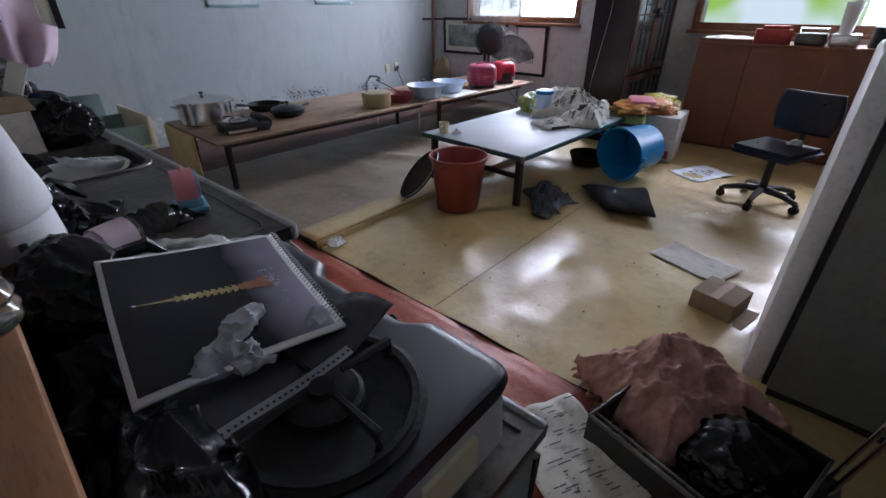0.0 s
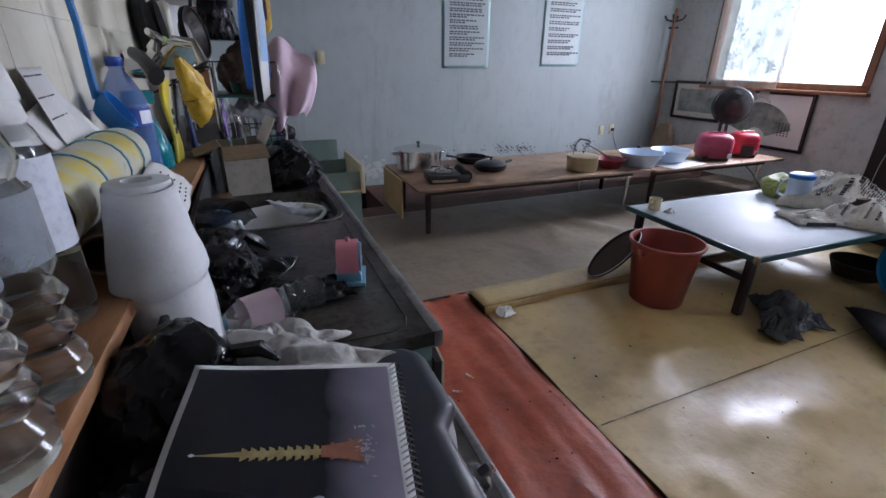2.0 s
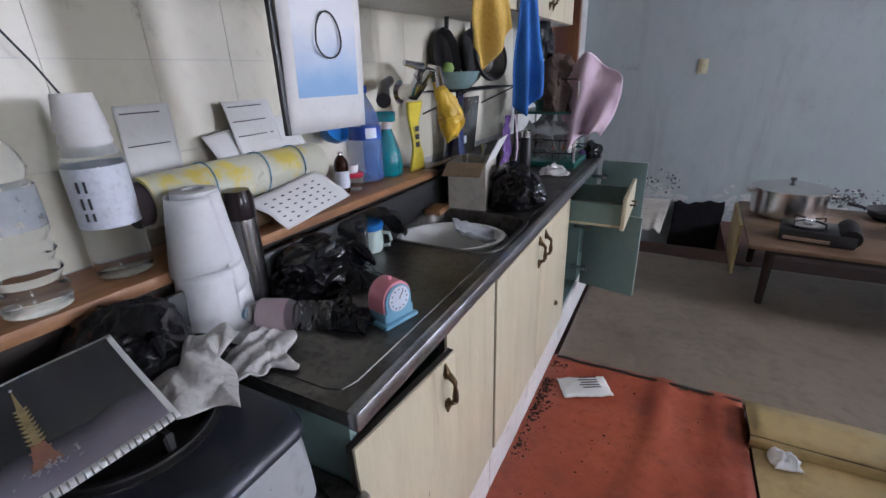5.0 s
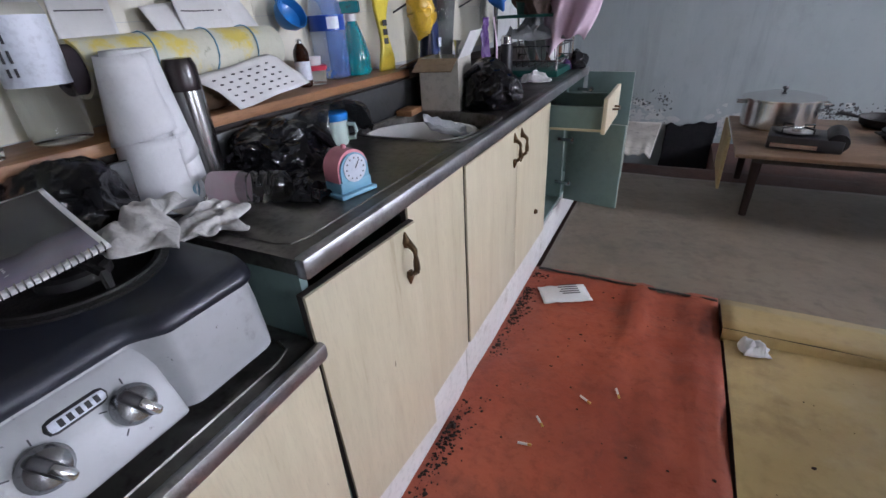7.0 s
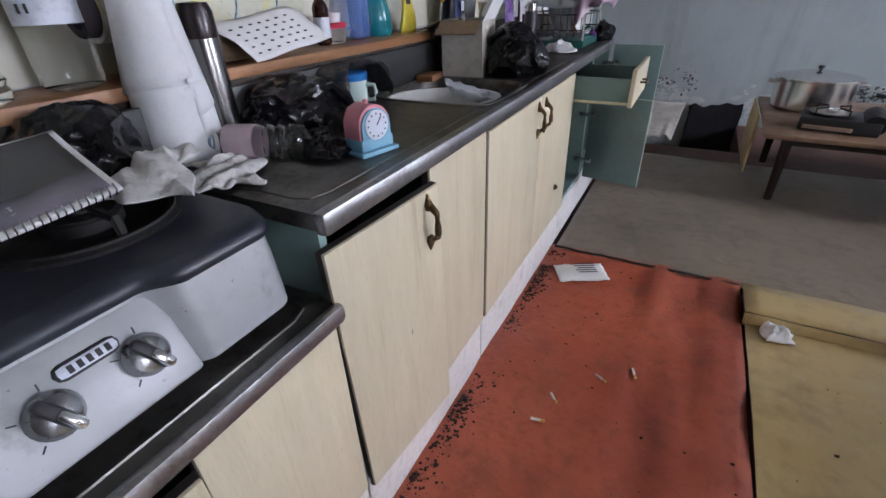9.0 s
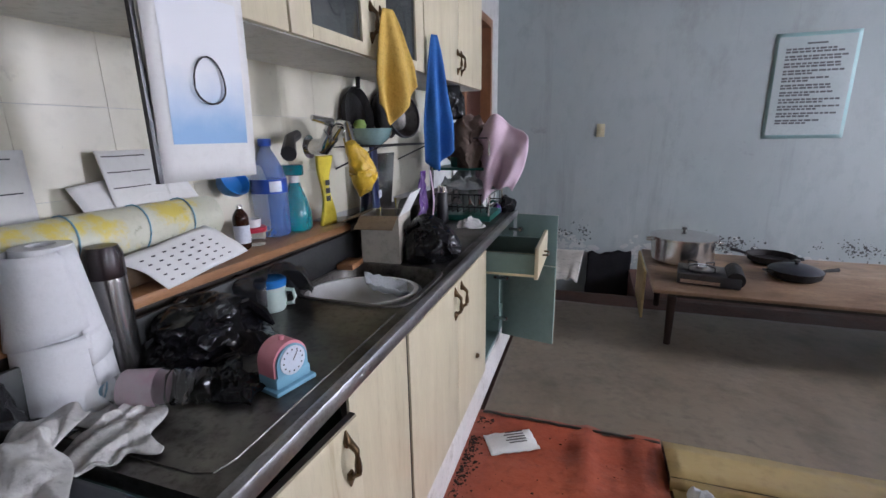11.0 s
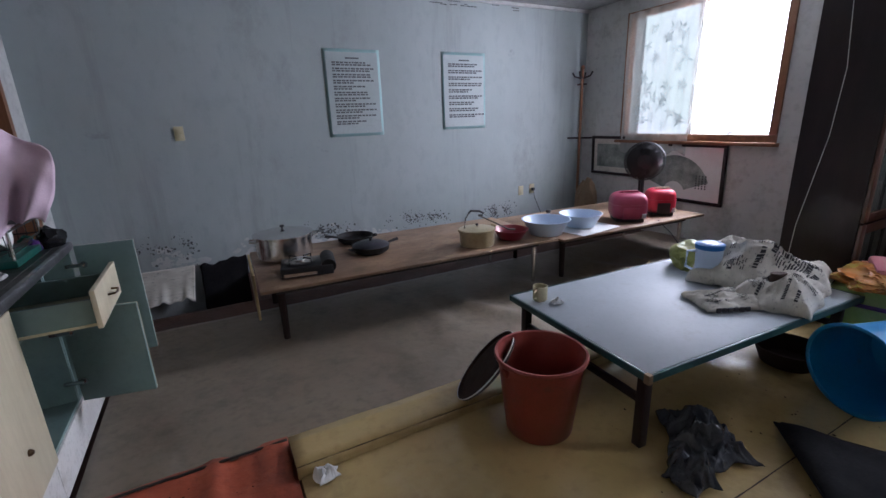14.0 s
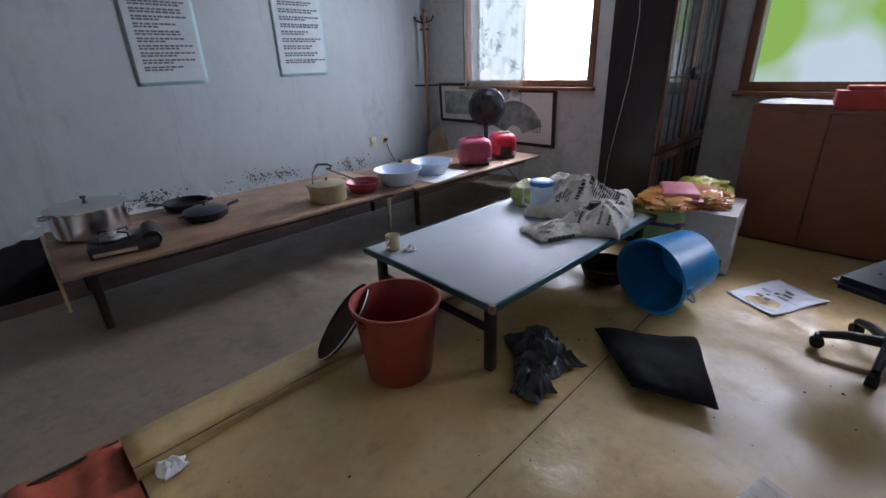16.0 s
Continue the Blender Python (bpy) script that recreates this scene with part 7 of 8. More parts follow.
part("cable", tube([(0, 0.10, 2.05), (0, 0.06, 1.6), (0, 0.08, 1.2), (0, 0.17, 0.6), (0, 0.20, 0.004)], 0.0025, 6), WHITECLOTH, t)

# ---- orange cabinet with clutter ----
t = thing("low_cabinet", "orange-brown low cabinet under the garden window", "cabinet", 0, 0, 0.012)
part("body", box(5.62, 6.185, -0.9, 1.49, 0.0, 0.95, bevel=0.003), ORANGECAB, t)
part("door", box(5.595, 5.618, 1.045, 1.49, 0.02, 1.01, bevel=0.004), ORANGECAB, t)
part("door", box(5.60, 5.618, 0.455, 1.04, 0.02, 0.955, bevel=0.004), ORANGECAB, t)
part("door", box(5.60, 5.618, -0.15, 0.45, 0.02, 0.955, bevel=0.004), ORANGECAB, t)
part("door", box(5.60, 5.618, -0.9, -0.155, 0.02, 0.955, bevel=0.004), ORANGECAB, t)
part("top_board", box(5.59, 6.185, -0.9, 1.495, 0.951, 0.975, bevel=0.004), ORANGECAB, t)
part("raised_top", box(5.62, 6.185, 1.045, 1.49, 0.976, 1.0), ORANGECAB, t)
OT = 0.988
film("paper_sheet", "rumpled white paper on the low cabinet", "paper", PAPER, 5.80, 1.27, OT + 0.025, 0, 0.35, 0.42, 0.03, 41.0, n=38, fold=3)
t = thing("carton", "red folded card box on the low cabinet", "box", 5.72, 0.92, OT, 10)
part("box", box(-0.08, 0.08, -0.14, 0.14, 0, 0.12, bevel=0.003), REDCARD, t)
part("lid_fold", box(-0.06, 0.06, -0.11, 0.09, 0.12, 0.15, bevel=0.012), REDCARD, t)
t = thing("toaster", "grey metal basket on the low cabinet", "basket", 5.72, 0.63, OT)
part("body", box(-0.10, 0.10, -0.11, 0.11, 0.0, 0.10, bevel=0.02), STEEL, t)
part("handle", tube([(0, -0.1, 0.10), (0, -0.1, 0.13), (0, 0.1, 0.13), (0, 0.1, 0.10)], 0.008, 8), CHROME, t)
t = thing("paper_cup", "stack of white cups on the low cabinet", "cup", 5.74, 0.42, OT + 0.10)
part("cup", lathe([(0, 0), (0.045, 0), (0.06, 0.20), (0.055, 0.20), (0.04, 0.01), (0, 0.008)], 24), PAPER, t)
part("cup", lathe([(0.058, 0.20), (0.062, 0.205), (0.062, 0.235), (0.055, 0.235)], 24), PAPER, t)
t = thing("storage_basket", "grey wire basket with tins on the low cabinet", "basket", 5.74, 0.40, OT)
part("basket", box(-0.10, 0.10, -0.10, 0.10, 0, 0.10, bevel=0.015), ALU, t)
t = thing("tin_can", "dark tin on the low cabinet", "tin", 5.74, 0.16, OT)
part("tin", lathe([(0, 0), (0.08, 0), (0.082, 0.005), (0.082, 0.15), (0.078, 0.155), (0, 0.155)], 24), DRIFT, t)

# ---- the sitting table ----
t = thing("sitting_table", "low table with pale laminate top and teal rim", "table", 3.76, 2.215, 0.014, -2.5)
part("tabletop", box(-0.80, 0.80, -0.475, 0.475, 0.362, 0.386, bevel=0.004), TABLETOP, t)
for a in ((-0.815, 0.815, -0.49, -0.476), (-0.815, 0.815, 0.476, 0.49), (-0.815, -0.801, -0.476, 0.476), (0.801, 0.815, -0.476, 0.476)):
    part("rim", box(a[0], a[1], a[2], a[3], 0.350, 0.385, bevel=0.004), TEALRIM, t)
part("underframe", box(-0.70, 0.70, -0.40, 0.40, 0.335, 0.361), EDGEDARK, t)
for x in (-0.755, 0.72):
    for y in (-0.425, 0.40):
        part("leg", box(x - 0.022, x + 0.022, y - 0.022, y + 0.022, 0.0, 0.361, bevel=0.004), DARKWOOD, t)
    part("stretcher", box(x - 0.012, x + 0.012, -0.40, 0.378, 0.20, 0.235, bevel=0.003), DARKWOOD, t)
part("corner_tape", box(-0.818, -0.795, -0.493, -0.465, 0.345, 0.3872, bevel=0.003), CARD, t, "peeling tape on a corner")
TT = 0.401

t = thing("mug", "small cream mug at the table's corner", "mug", 3.065, 2.585, TT, 200)
part("body", lathe([(0, 0), (0.034, 0), (0.04, 0.008), (0.041, 0.085), (0.037, 0.085), (0.035, 0.012), (0, 0.01)], 28), IVORY, t)
part("handle", tube([(0.039, 0, 0.068), (0.065, 0, 0.06), (0.065, 0, 0.03), (0.038, 0, 0.022)], 0.006, 8), IVORY, t)
film("tissue", "crumpled white tissue by the mug", "tissue", TISSUE, 3.11, 2.50, TT, 0, 0.06, 0.06, 0.03, 44.0, n=26, fold=3)
t = thing("water_jug", "white plastic water jug with a blue lid", "jug", 4.12, 2.30, TT, 140)
part("body", lathe([(0, 0), (0.06, 0), (0.065, 0.01), (0.075, 0.20), (0.07, 0.20), (0.06, 0.015), (0, 0.01)], 30), PALEBLUE, t)
part("lid", lathe([(0.078, 0.196), (0.08, 0.205), (0.08, 0.222), (0.06, 0.232), (0, 0.235)], 30), BLUE, t, "blue lid")
part("handle", tube([(0.07, 0, 0.18), (0.12, 0, 0.175), (0.122, 0, 0.08), (0.064, 0, 0.05)], 0.009, 8), PALEBLUE, t)
t = thing("plastic_bag", "olive green packet behind the jug", "packet", 4.28, 2.53, TT, 30)
part("bag", blob(0.15, 0.10, 0.10, 51.0, 0.35, 2.2), OLIVEPK, t)
t = thing("newspaper_heap", "heap of crumpled newspaper and packing on the table", "newspaper", 4.28, 2.10, TT, 15)


def heap(sx, sy, h, ox, oy, seed, k=7.0, surface=False):
    def f(u, v):
        e = min(u, v, 1 - u, 1 - v) * 2
        q = Vector((u + 0.1 * nz(u, v, seed, 4), v + 0.1 * nz(v, u, seed, 4), seed))
        hh = h * (min(1.0, e * 1.3) ** 0.5) * (0.62 + 0.45 * nz(u, v, seed, 2.2) + 0.22 * ridge(q, k * 0.5) + 0.10 * ridge(q, k * 1.4))
        return (ox + (u - .5) * sx * (1 + .15 * nz(u, v, seed, 3)), oy + (v - .5) * sy * (1 + .15 * nz(v, u, seed, 3)), 0.004 + hh + 0.02 * (1 - e) * abs(nz(u, v, seed + 2, 5)))
    return f if surface else grid(44, 44, f)



def heap_print(sx, sy, h, ox, oy, seed, k, blocks, parent):
    """Columns of print laid on a crumpled sheet's surface."""
    f = heap(sx, sy, h, ox, oy, seed, k, True)
    bm = bmesh.new()
    random.seed(int(seed))

    def patch(u, v, du, dv):
        bm.faces.new([bm.verts.new(Vector(f(a, b)) + Vector((0, -0.001, 0.004))) for a, b in ((u, v), (u + du, v), (u + du, v + dv), (u, v + dv))])
    for _ in range(blocks):
        u, v = random.uniform(0.06, 0.8), random.uniform(0.05, 0.8)
        head = random.random() < 0.4
        for j in range(5 if head else 9):
            if head:
                patch(u + 0.030 * j, v, 0.022, 0.040)
            else:
                for q in range(5):
                    if random.random() < 0.8:
                        patch(u + 0.026 * q, v + 0.018 * j, 0.022, 0.009)
    return tagged(part("print", bm, INK, parent, "smudged black newsprint", smooth=0), kind="stuff")


part("sheet", heap(0.54, 0.62, 0.24, 0.05, 0.0, 61.0, 5.0), NEWS, t, solid=0.002, smooth=40)
heap_print(0.54, 0.62, 0.24, 0.05, 0.0, 61.0, 5.0, 26, t)
heap_print(0.50, 0.36, 0.15, -0.16, -0.14, 64.0, 5.0, 22, t)
part("sheet", heap(0.50, 0.36, 0.15, -0.16, -0.14, 64.0, 5.0), NEWS, t, solid=0.002, smooth=24)
part("packing_film", heap(0.42, 0.42, 0.27, 0.12, 0.12, 67.0, 4.0), NEWS, t, "grey clear packing film", solid=0.002, smooth=25)
t = thing("newspaper_sheet", "crumpled newspaper sheet with red print on the table", "newspaper", 3.86, 2.03, TT, -25)
part("sheet", heap(0.34, 0.24, 0.07, 0, 0, 71.0, 5.0), NEWS, t, solid=0.0015, smooth=40)
heap_print(0.34, 0.24, 0.07, 0, 0, 71.0, 5.0, 14, t)
bm = bmesh.new()
for k in range(6):
    box_in(bm, -0.13 + 0.03 * k, -0.108 + 0.03 * k, -0.135, -0.125, 0.005 + .002 * (k % 2), 0.028)
part("headline", bm, INK, t, "bold headline marks")
t = thing("drink_can", "copper-coloured drink can lying in the newspaper", "can", 4.02, 1.86, TT + 0.034, 30)
part("can", lathe([(0, -0.06), (0.028, -0.06), (0.033, -0.052), (0.033, 0.052), (0.028, 0.06), (0, 0.06)], 22, pose(0, 0, 0, 90, 0, 0)), ORANGEPK, t)
t = thing("glass_jar", "brown glass jar leaning in the newspaper", "jar", 4.12, 1.90, TT, 0, rx=-8)
part("jar", lathe([(0, 0), (0.045, 0), (0.05, 0.01), (0.05, 0.10), (0.035, 0.13), (0.037, 0.15), (0, 0.15)], 24), BROWNCLOTH, t)
t = thing("chopsticks", "dark scissors and sticks among the papers", "utensils", 4.40, 2.42, TT + 0.13, 20)
part("stick", tube([(-0.16, 0, 0.03), (0.16, 0.02, 0.0)], 0.006, 6), DARKPLASTIC, t)
part("stick", tube([(-0.10, -0.04, 0.02), (0.15, 0.0, 0.01)], 0.006, 6), WHITECARD, t)

# ---- on the yellow floor ----
F = 0.013
t = thing("red_bucket", "tall brick-red plastic bucket by the table", "bucket", 2.705, 2.145, F)
part("tub", lathe([(0, 0.004), (0.145, 0.0), (0.15, 0.006), (0.190, 0.355), (0.203, 0.36), (0.207, 0.372), (0.203, 0.382), (0.194, 0.38), (0.186, 0.355), (0.143, 0.014), (0, 0.012)], 44), BRICKRED, t)
for s in (-1, 1):
    part("lug", box(-0.02, 0.02, -0.008, 0.008, 0.315, 0.345, bevel=0.004, m=pose(0.193 * s, 0.0, 0, 0, 0, 90)), BRICKRED, t)
t = thing("bucket_lid", "dark round lid leaning on the red bucket", "lid")
LX = Vector((0.60, -0.30, 0.74)).normalized()
LY = Vector((0.60, 0.80, 0.0))
LY = (LY - LY.dot(LX) * LX).normalized()
LZ = LX.cross(LY)
t.matrix_basis = Matrix.Translation((2.478, 2.474, 0.055)) @ Matrix((LX, LY, LZ)).transposed().to_4x4()
part("disc", lathe([(0, 0), (0.19, 0.0), (0.205, 0.008), (0.207, 0.022), (0.198, 0.022), (0.19, 0.010), (0, 0.008)], 40, pose(0.207, 0, 0)), LIDBROWN, t)
part("rim", lathe([(0.206, 0.019), (0.209, 0.019), (0.209, 0.024), (0.206, 0.024)], 40, pose(0.207, 0, 0), close=True), WHITECARD, t, "thin pale rim")
t = thing("blue_bucket", "large sky-blue plastic bucket lying on its side", "bucket", 3.965, 1.495, F + 0.221, 163, ry=-86)
t.scale = (0.95, 0.95, 0.82)
part("tub", lathe([(0, 0.424), (0.175, 0.426), (0.185, 0.42), (0.215, 0.02), (0.229, 0.015), (0.231, 0.0), (0.224, -0.002), (0.212, 0.004), (0.179, 0.405), (0, 0.41)], 44), BUCKETBLUE, t)
part("handle_lug", box(-0.02, 0.02, -0.010, 0.012, 0.01, 0.07, bevel=0.006, m=pose(0, 0.225, 0)), BUCKETBLUE, t)
part("handle", tube([(-0.015, 0.235, 0.05), (-0.03, 0.262, 0.04), (-0.05, 0.27, 0.03), (-0.06, 0.258, 0.035), (-0.05, 0.225, 0.04)], 0.005, 8), ALU, t, "wire handle")
t = thing("plastic_basin", "dark basin under the table behind the blue bucket", "basin", 4.25, 1.86, F)
part("basin", lathe([(0, 0), (0.13, 0), (0.17, 0.10), (0.165, 0.10), (0.125, 0.01), (0, 0.01)], 32), LIDBROWN, t)

film("plastic_bag", "crumpled dark blue bag beside the table leg", "plastic bag", GREYBAG, 3.23, 1.70, F, -35, 0.26, 0.36, 0.13, 81.0, n=100, fold=8, rag=0.45, up=0.012)
film("plastic_bag", "small twisted dark bag on the yellow floor", "plastic bag", GREYBAG, 3.00, 1.60, F, 10, 0.17, 0.15, 0.11, 84.0, n=57, fold=5, rag=0.3)
t = thing("floor_cushion", "thin black floor cushion lying flat", "cushion", 3.50, 1.25, F, 0)
CQ = [Vector(p) for p in ((-0.245, 0.015), (-0.155, -0.29), (0.285, -0.08), (0.06, 0.337))]


def pad(s):
    def f(u, v):
        e = min(1.0, 5 * min(u, v, 1 - u, 1 - v))
        p = (CQ[0] * (1 - u) + CQ[1] * u) * (1 - v) + (CQ[3] * (1 - u) + CQ[2] * u) * v
        return (p.x + 0.010 * nz(v, 1, 3, 4), p.y + 0.010 * nz(u, 2, 3, 4), 0.046 + s * 0.042 * e ** 0.5 + 0.022 * nz(u, v, 2, 2.6) * (s > 0))
    return f


bm = grid(24, 30, pad(1))
grid_in(bm, 24, 30, pad(-1))
bmesh.ops.remove_doubles(bm, verts=bm.verts, dist=0.002)
part("cushion", bm, BLACKCLOTH, t, smooth=70)
part("seam", tube([Vector(pad(0)(u, v)) for u, v in ((0, 0), (.5, 0), (1, 0), (1, .5), (1, 1), (.5, 1), (0, 1), (0, .5), (0, 0))], 0.004, 6), BLACKCLOTH, t)


def floor_paper(name, label, x, y, rz, w, h, mat_, bars, seed, curl=0.012):
    return card_sheet(name, label, w, h, pose(x, y, F + 0.004, 0, 0, rz), mat_, bars, curl, "paper", seed)


floor_paper("paper_sheet", "white leaflet lying on the yellow floor", 4.63, 0.98, 62, 0.30, 0.44, WHITELAB, 2, 8.0)
bm = bmesh.new()
random.seed(9)
for k in range(9):
    x, y = random.uniform(-.08, .08), random.uniform(-.12, .14)
    box_in(bm, x, x + random.uniform(.02, .07), y, y + random.uniform(.008, .03), 0.016, 0.0164)
pl = [o for o in bpy.data.objects if o.name.startswith("paper_sheet")][-1]
part("dark_picture", bm, FADEDINK, pl)
floor_paper("paper_sheet", "stained grey paper strip on the yellow floor", 2.96, 0.61, 73, 0.40, 0.26, NEWS, 0, 9.0)
t = thing("carton", "small brown cardboard box on the yellow floor", "box", 2.565, 0.41, F, -12)
part("box", box(-0.10, 0.10, -0.095, 0.095, 0, 0.10, bevel=0.003), CARD, t)
part("tape", box(-0.101, 0.101, -0.02, 0.02, 0.1, 0.1012), PLANK, t)
part("flap", box(-0.10, 0.10, -0.15, -0.097, 0.0, 0.004), CARD, t)
film("tissue", "crumpled white tissue at the threshold's end", "tissue", TISSUE, 1.755, 2.325, 0.012, 0, 0.085, 0.08, 0.06, 91.0, n=34, fold=3, rag=0.3)
t = thing("food_wrapper", "white snack wrapper on the red floor", "wrapper", 1.03, 2.455, 0.008, 28)
part("wrapper", grid(16, 12, lambda u, v: ((u - .5) * 0.22, (v - .5) * 0.135, 0.004 + 0.022 * math.sin(u * 3.14) * math.sin(v * 3.14) + 0.008 * nz(u, v, 4, 6))), PAPER, t, solid=0.002)
bm = bmesh.new()
for k in range(5):
    box_in(bm, -0.02 - .01 * (k % 2), 0.06, -0.04 + .017 * k, -0.034 + .017 * k, 0.031, 0.0318)
part("print", bm, INK, t)
for k, (x, y, a) in enumerate(((1.236, 1.849, 60), (1.33, 1.92, 20), (1.10, 1.60, 100), (1.12, 1.70, 40))):
    t = thing("cigarette_butt", "cigarette end dropped on the red floor", "cigarette end", x, y, 0.013, a, "cigarette ends")
    part("paper", lathe([(0, -0.022), (0.004, -0.022), (0.004, 0.008), (0, 0.008)], 10, pose(0, 0, 0, 90, 0, 0)), PAPER, t)
    part("filter", lathe([(0, 0.0), (0.0042, 0.0), (0.0042, 0.012), (0, 0.012)], 10, pose(0, -0.008, 0, 90, 0, 0)), ORANGEPK, t)
bm = bmesh.new()
random.seed(21)
for k in range(2400):
    if k < 2000:
        x, y = 0.852 + abs(random.gauss(0, 0.028)), random.uniform(0.6, 2.6)
        if nz(x, y, 2.0, 7.0) < random.uniform(-0.45, 0.25):
            continue
    elif k < 2170:
        x, y = random.uniform(0.9, 1.62), random.uniform(0.6, 2.6)
    else:
        x, y = random.uniform(1.7, 4.4), random.uniform(0.3, 2.3)
    r = abs(random.gauss(0, 0.0034 if k < 2000 else 0.0028)) + 0.0008
    M = pose(x, y, 0.008 + (0.006 if x > 1.66 else 0), 0, 0, random.uniform(0, 180))
    n = random.choice((5, 6, 7))
    ring = [M @ Vector((r * random.uniform(.5, 1.6) * math.cos(i * 6.283 / n), r * random.uniform(.5, 1.3) * math.sin(i * 6.283 / n), 0)) for i in range(n)]
    tip = bm.verts.new(M @ Vector((0, 0, r * 0.7)))
    ring = [bm.verts.new(p) for p in ring]
    for i in range(n):
        bm.faces.new((ring[i], ring[(i + 1) % n], tip))
tagged(part("floor_grit", bm, LIDBROWN, None, smooth=0), "dark crumbs and grit scattered on the floor", "grit", kind="stuff")

# boxes and packets by the display cabinet
bx = thing("carton", "white carton at the bottom of a stack", "box", 4.98, 1.50, F, 8, "stacked cartons")
part("box", box(-0.24, 0.24, -0.19, 0.19, 0, 0.20, bevel=0.004), WHITECARD, bx)
part("red_mark", box(-0.242, -0.2402, -0.15, -0.02, 0.03, 0.10), REDCARD, bx, "red printed panel")
bx = thing("carton", "white carton on top of a stack", "box", 4.98, 1.50, F + 0.20, 6, "stacked cartons")
part("box", box(-0.24, 0.24, -0.19, 0.19, 0, 0.20, bevel=0.004), WHITECARD, bx)
part("tape", box(-0.241, 0.241, -0.025, 0.025, 0.2, 0.2012), PAPER, bx)
sack = thing("rice_sack", "green and purple printed sack beside the cartons", "sack", 4.68, 1.72, F, 10)
part("sack", box(-0.11, 0.13, -0.16, 0.16, 0, 0.42, bevel=0.05), SACK, sack)
part("purple_band", box(-0.115, 0.135, -0.165, 0.165, 0.27, 0.37, bevel=0.05), PURPLE, sack, "dark purple printed band")
pkt = thing("snack_packet", "orange snack packet on the sack", "packet", 4.72, 1.70, F + 0.42, 20, "snack packets")
part("packet", blob(0.22, 0.17, 0.06, 95.0, 0.4, 5.0), ORANGEPK, pkt)
pkt = thing("snack_packet", "orange and yellow packet on the cartons", "packet", 4.93, 1.55, F + 0.40, -20, "snack packets")
part("packet", blob(0.20, 0.17, 0.07, 97.0, 0.4, 5.0), ORANGEPK, pkt)
pkt = thing("snack_packet", "yellow-green packet on the cartons", "packet", 5.10, 1.62, F + 0.40, 30, "snack packets")
part("packet", blob(0.16, 0.19, 0.08, 99.0, 0.4, 5.0), LIMEPK, pkt)
t = thing("foam_tray", "pink foam food tray upside down on the packets", "tray", 4.80, 1.66, F + 0.475, 25)
part("tray", box(-0.16, 0.16, -0.11, 0.11, 0, 0.055, bevel=0.022), PINK, t)
part("lip", box(-0.18, 0.18, -0.13, 0.13, 0.0, 0.008, bevel=0.003), PINK, t)
t = thing("cable", "yellow hose end lying on the grey floor", "hose", 4.85, 3.36, 0.018)
part("hose", tube([(-0.25, 0.06, 0.008), (-0.08, -0.02, 0.008), (0.12, 0.0, 0.008), (0.3, 0.1, 0.008)], 0.010, 8), YELLOWPLY, t)
t = thing("cable", "dark power cord trailing from the bench", "cord", 5.4, 3.2, 0.018)
part("cord", tube([(-0.2, 0.25, 0.40), (-0.18, 0.12, 0.30), (-0.1, -0.1, 0.01), (0.2, -0.2, 0.006), (0.45, 0.0, 0.006), (0.5, 0.3, 0.006)], 0.005, 6), DARKPLASTIC, t)

# office chair
ch = thing("office_chair", "dark blue vinyl office chair on a star base", "chair", 4.22, 0.50, F, 0)
for k in range(5):
    a = radians(100 + 72 * k)
    lg = part("base_arm", tube([(0.03 * math.cos(a), 0.03 * math.sin(a), 0.105), (0.15 * math.cos(a), 0.15 * math.sin(a), 0.10), (0.25 * math.cos(a), 0.25 * math.sin(a), 0.075)], [0.026, 0.022, 0.017], 10), DARKPLASTIC, ch)
    part("caster", lathe([(0, -0.022), (0.026, -0.022), (0.029, -0.015), (0.029, 0.015), (0.026, 0.022), (0, 0.022)], 16, pose(0.25 * math.cos(a), 0.25 * math.sin(a), 0.030, 90, 0, math.degrees(a))), RUBBER, lg)
    part("caster_fork", tube([(0.25 * math.cos(a), 0.25 * math.sin(a), 0.05), (0.25 * math.cos(a), 0.25 * math.sin(a), 0.078)], 0.018, 8), DARKPLASTIC, lg)
part("gas_column", tube([(0, 0, 0.09), (0, 0, 0.36)], [0.028, 0.024], 14), DARKPLASTIC, ch)
part("mechanism", box(-0.09, 0.09, -0.07, 0.07, 0.345, 0.372, bevel=0.006), DARKPLASTIC, ch)
NAVY = mat("navy_vinyl", (0.018, 0.022, 0.045), (0.014, 0.017, 0.035), 6, 0.3, bump=0.1, bscale=60)
SM = pose(-0.05, 0, 0, 0, 0, -22)
bm = bmesh.new()
bmesh.ops.create_cube(bm, size=1, matrix=SM @ Matrix.LocRotScale((0, 0, 0.405), None, (0.44, 0.42, 0.06)))
bmesh.ops.bevel(bm, geom=list(bm.edges), offset=0.028, segments=4, affect="EDGES")
part("seat", bm, NAVY, ch)
part("back_stem", tube([SM @ Vector(p) for p in ((0.12, 0, 0.36), (0.25, 0, 0.37), (0.28, 0, 0.45), (0.265, 0, 0.60))], [0.022, 0.02, 0.02, 0.02], 8), DARKPLASTIC, ch)
bk = grid(20, 14, lambda u, v: tuple(SM @ Vector((0.25 - 0.03 * math.cos((u - .5) * 3), (u - .5) * 0.40 * (1 - 0.25 * abs(v - .5) ** 2 * 4 * .5), 0.50 + 0.27 * v))))
b_ = part("backrest", bk, NAVY, ch, solid=0.045, smooth=60)
film("tissue", "crumpled pale scrap on the chair seat", "tissue", WHITECARD, 4.26, 0.42, F + 0.436, 0, 0.10, 0.08, 0.05, 103.0, n=26, fold=3, rag=0.3)

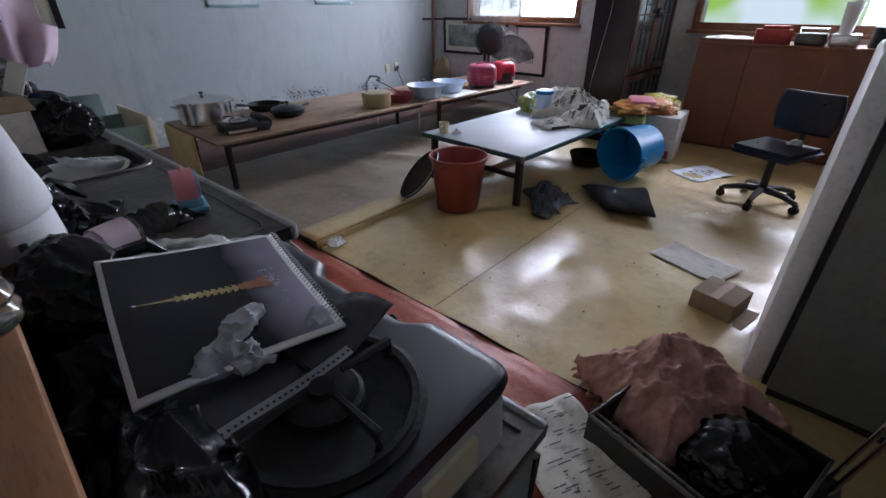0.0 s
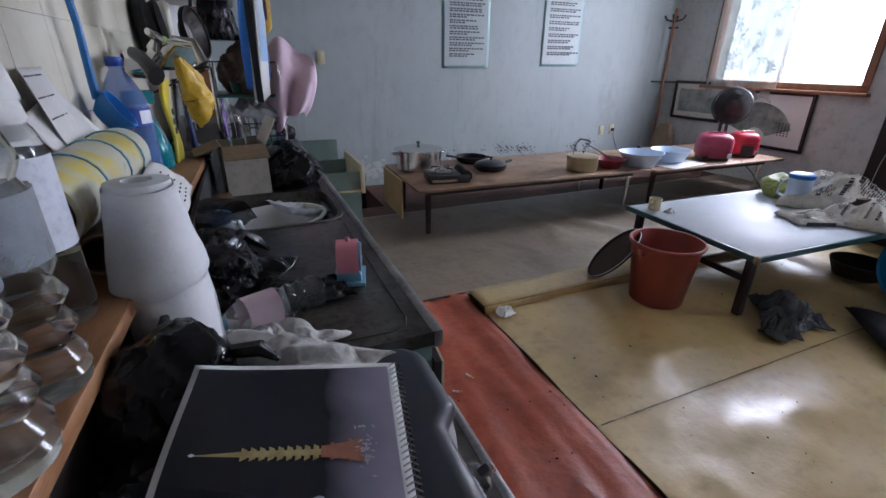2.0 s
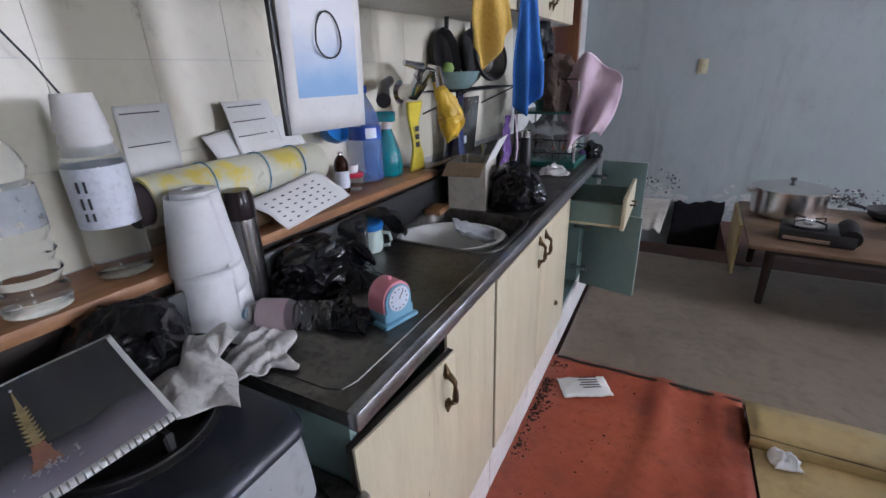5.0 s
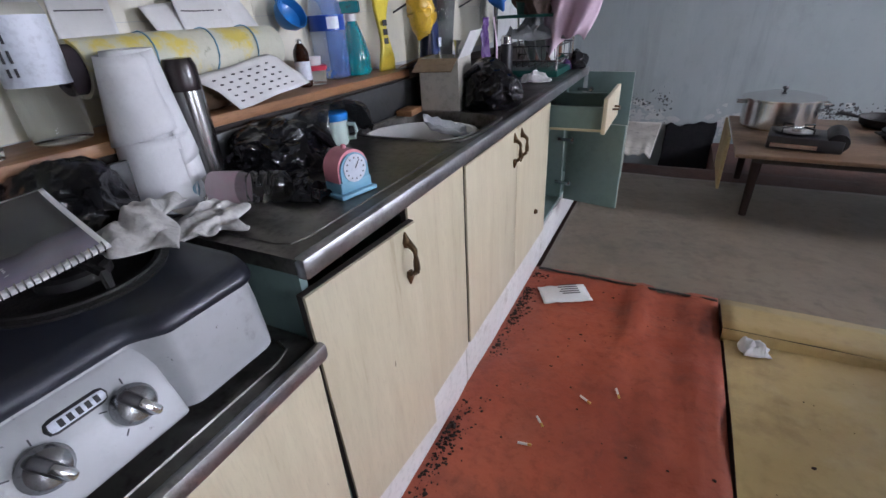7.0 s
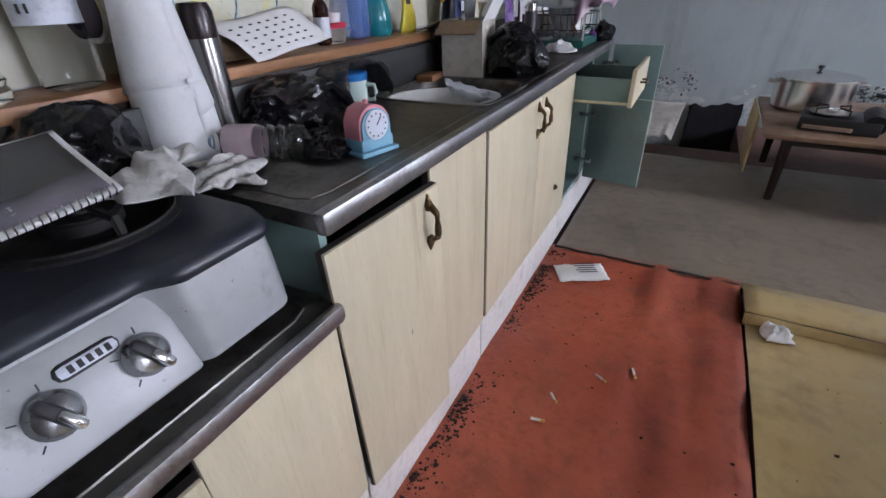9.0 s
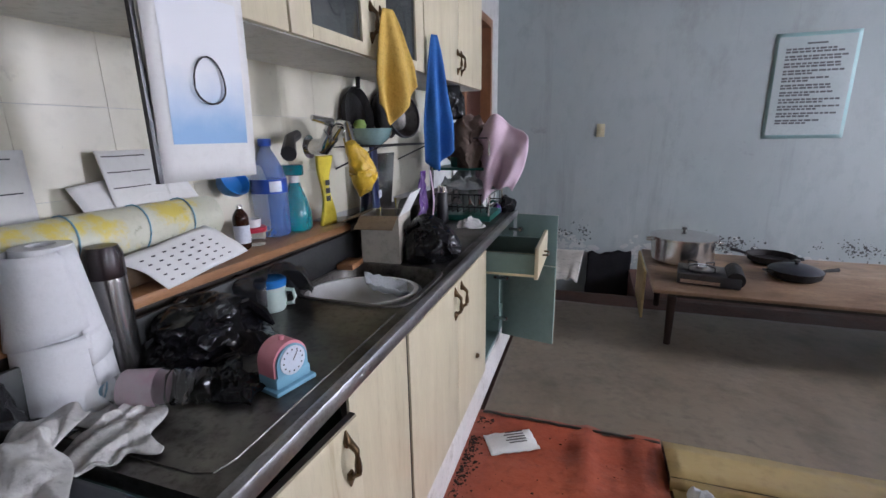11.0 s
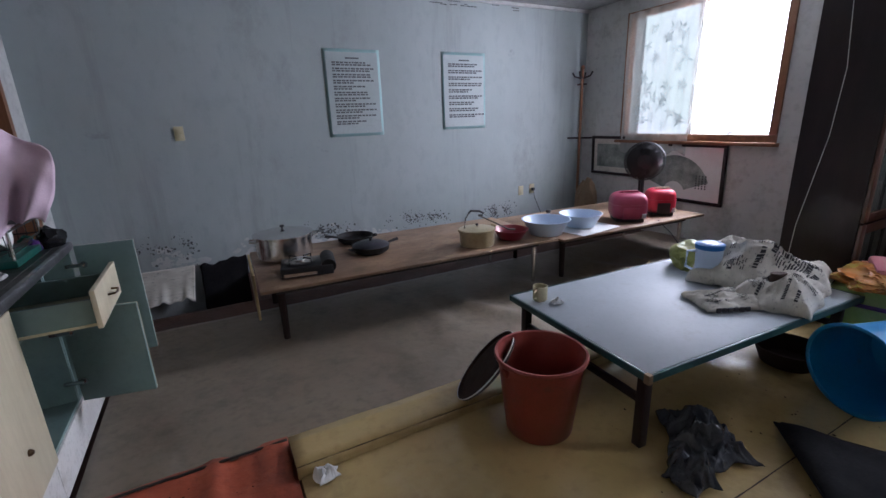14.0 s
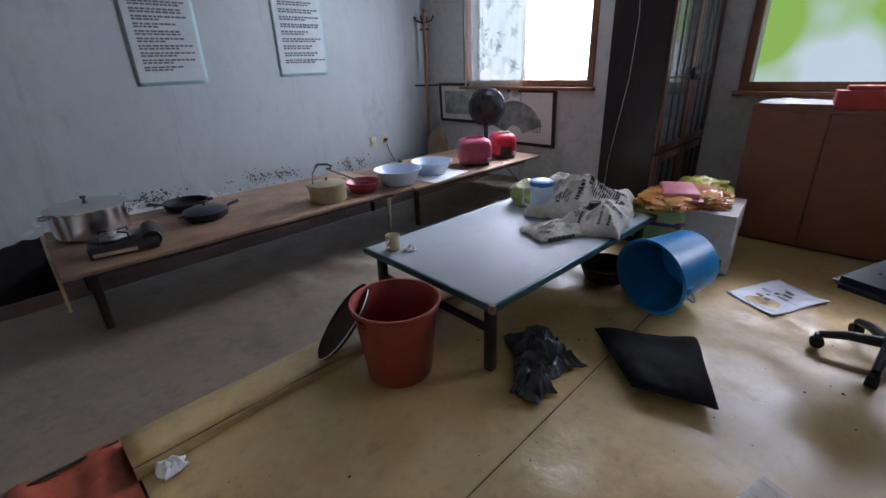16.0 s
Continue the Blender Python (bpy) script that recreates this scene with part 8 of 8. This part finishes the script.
# ---- by the starting corner ----
t = thing("refrigerator", "grey-green upright refrigerator with a rounded door", "refrigerator", 2.06, -0.36, 0.0, 0)
part("body", box(0.0, 0.60, -0.05, 0.51, 0.05, 1.78, bevel=0.012), FRIDGE, t)
d = part("door", box(0.0, 0.60, 0.525, 0.60, 0.06, 1.20, bevel=0.022), WHITEP, t, "pale rounded door")
d = part("freezer_door", box(0.0, 0.60, 0.525, 0.60, 1.215, 1.78, bevel=0.022), WHITEP, t, "pale rounded door")
part("gasket", box(0.01, 0.59, 0.508, 0.527, 0.06, 1.77), RUBBER, t)
part("foot", box(0.03, 0.57, 0.0, 0.5, 0.0, 0.055), RUBBER, t)
t = thing("newspaper_sheet", "old newspaper lying on the red floor", "newspaper", 1.34, 0.58, 0.028, -28)
part("sheet", grid(24, 20, lambda u, v: ((u - .5) * 0.30, (v - .5) * 0.42, 0.006 + 0.03 * abs(nz(u, v, 3, 3)) + 0.03 * max(0, u - .75))), NEWS, t, solid=0.0015)
bm = bmesh.new()
random.seed(31)
for k in range(60):
    u, v = random.uniform(.05, .9), random.uniform(.05, .95)
    z = 0.009 + 0.03 * abs(nz(u, v, 3, 3)) + 0.03 * max(0, u - .75)
    box_in(bm, (u - .5) * .30, (u - .5) * .30 + random.uniform(.02, .06), (v - .5) * .42, (v - .5) * .42 + .004, z, z + .0006)
part("print", bm, FADEDINK, t)
t = thing("metal_case", "open dark metal case on the red floor", "case", 1.56, 0.27, 0.010, -14)
for a in ((-0.20, -0.19, -0.26, 0.26, 0.0, 0.13), (0.25, 0.26, -0.26, 0.26, 0.0, 0.13), (-0.19, 0.25, -0.26, -0.25, 0.0, 0.13), (-0.19, 0.25, 0.25, 0.26, 0.0, 0.13)):
    part("side", box(*a, bevel=0.003), DRIFT, t)
part("bottom", box(-0.19, 0.25, -0.25, 0.25, 0.0, 0.008), DRIFT, t)
part("rim", tube([(-0.195, -0.255, 0.134), (-0.195, 0.255, 0.134), (0.255, 0.255, 0.134)], 0.008, 8), STEEL, t, "folded steel rim")
part("groove", tube([(-0.17, -0.255, 0.132), (-0.17, 0.255, 0.132)], 0.005, 8), STEEL, t)
t = thing("plastic_bag", "dark plastic bag stuffed in the metal case", "plastic bag", 1.62, 0.18, 0.02, 0)
part("bag", blob(0.16, 0.17, 0.10, 105.0, 0.35, 2.6), BAG, t)
t = thing("crumpled_cloth", "dusty pink patterned cloth thrown over the case", "cloth", 1.80, 0.40, 0.012, -35)


def drape(u, v):
    e = min(1.0, 3.2 * min(u, v, 1 - u, 1 - v))
    return ((u - .5) * 0.52 * (1 + .10 * nz(u, v, 2, 3)), (v - .5) * 0.50 * (1 + .12 * nz(v, u, 5, 3)), 0.006 + 0.20 * e ** 0.55 * (0.7 + 0.5 * nz(u, v, 6, 2.2)) + 0.035 * abs(nz(u, v, 8, 6)) + 0.030 * ridge(Vector((u + 0.1 * nz(u, v, 1, 4), v + 0.1 * nz(v, u, 1, 4), 1.0)), 4.5) + 0.012 * ridge(Vector((u, v, 4.0)), 11.0))


part("cloth", grid(90, 90, drape), PINKCLOTH, t, solid=0.003, smooth=60)
part("hem", grid(50, 3, lambda u, v: (-0.275 + 0.02 * math.sin(u * 60) + 0.012 * v, (u - .5) * 0.46, 0.008 + 0.015 * v + 0.01 * abs(math.sin(u * 50)))), PINKCLOTH, t, "gathered frill", solid=0.003)
t = thing("clothes_rack", "chrome tube stand in the dark corner", "stand", 1.72, -0.06, 0.004, 0, rx=8)
for x in (0.0, 0.07):
    part("tube", tube([(x, 0, 0.0), (x, 0.0, 0.70)], 0.008, 10), CHROME, t)
part("cross_tube", tube([(0, 0, 0.35), (0.07, 0, 0.35)], 0.006, 8), CHROME, t)
part("foot", box(-0.03, 0.10, -0.04, 0.10, 0.0, 0.015, bevel=0.004), DARKPLASTIC, t)
t = thing("storage_chest", "dark chest standing in the unlit corner", "chest", 1.95, -0.62, 0.004, 0)
part("body", box(-0.30, 0.08, -0.35, 0.18, 0.0, 0.62, bevel=0.01), DARKWOOD, t)
part("lid", box(-0.31, 0.09, -0.36, 0.19, 0.62, 0.66, bevel=0.01), DARKPLASTIC, t)

# ---- wall tiles behind the worktop ----
tw, th = 0.20, 0.20
tile_me = mesh_of("tile", box(0.0, 0.004, -tw / 2 + 0.0006, tw / 2 - 0.0006, -th / 2 + 0.0006, th / 2 - 0.0006), TILE, 0)
for i in range(16):
    for j in range(3):
        o = new("tile", tile_me)
        o.parent = wall_west
        o.matrix_basis = WM @ pose(0.001, -0.95 + tw * (i + 0.5), 1.01 + th * (j + 0.5))
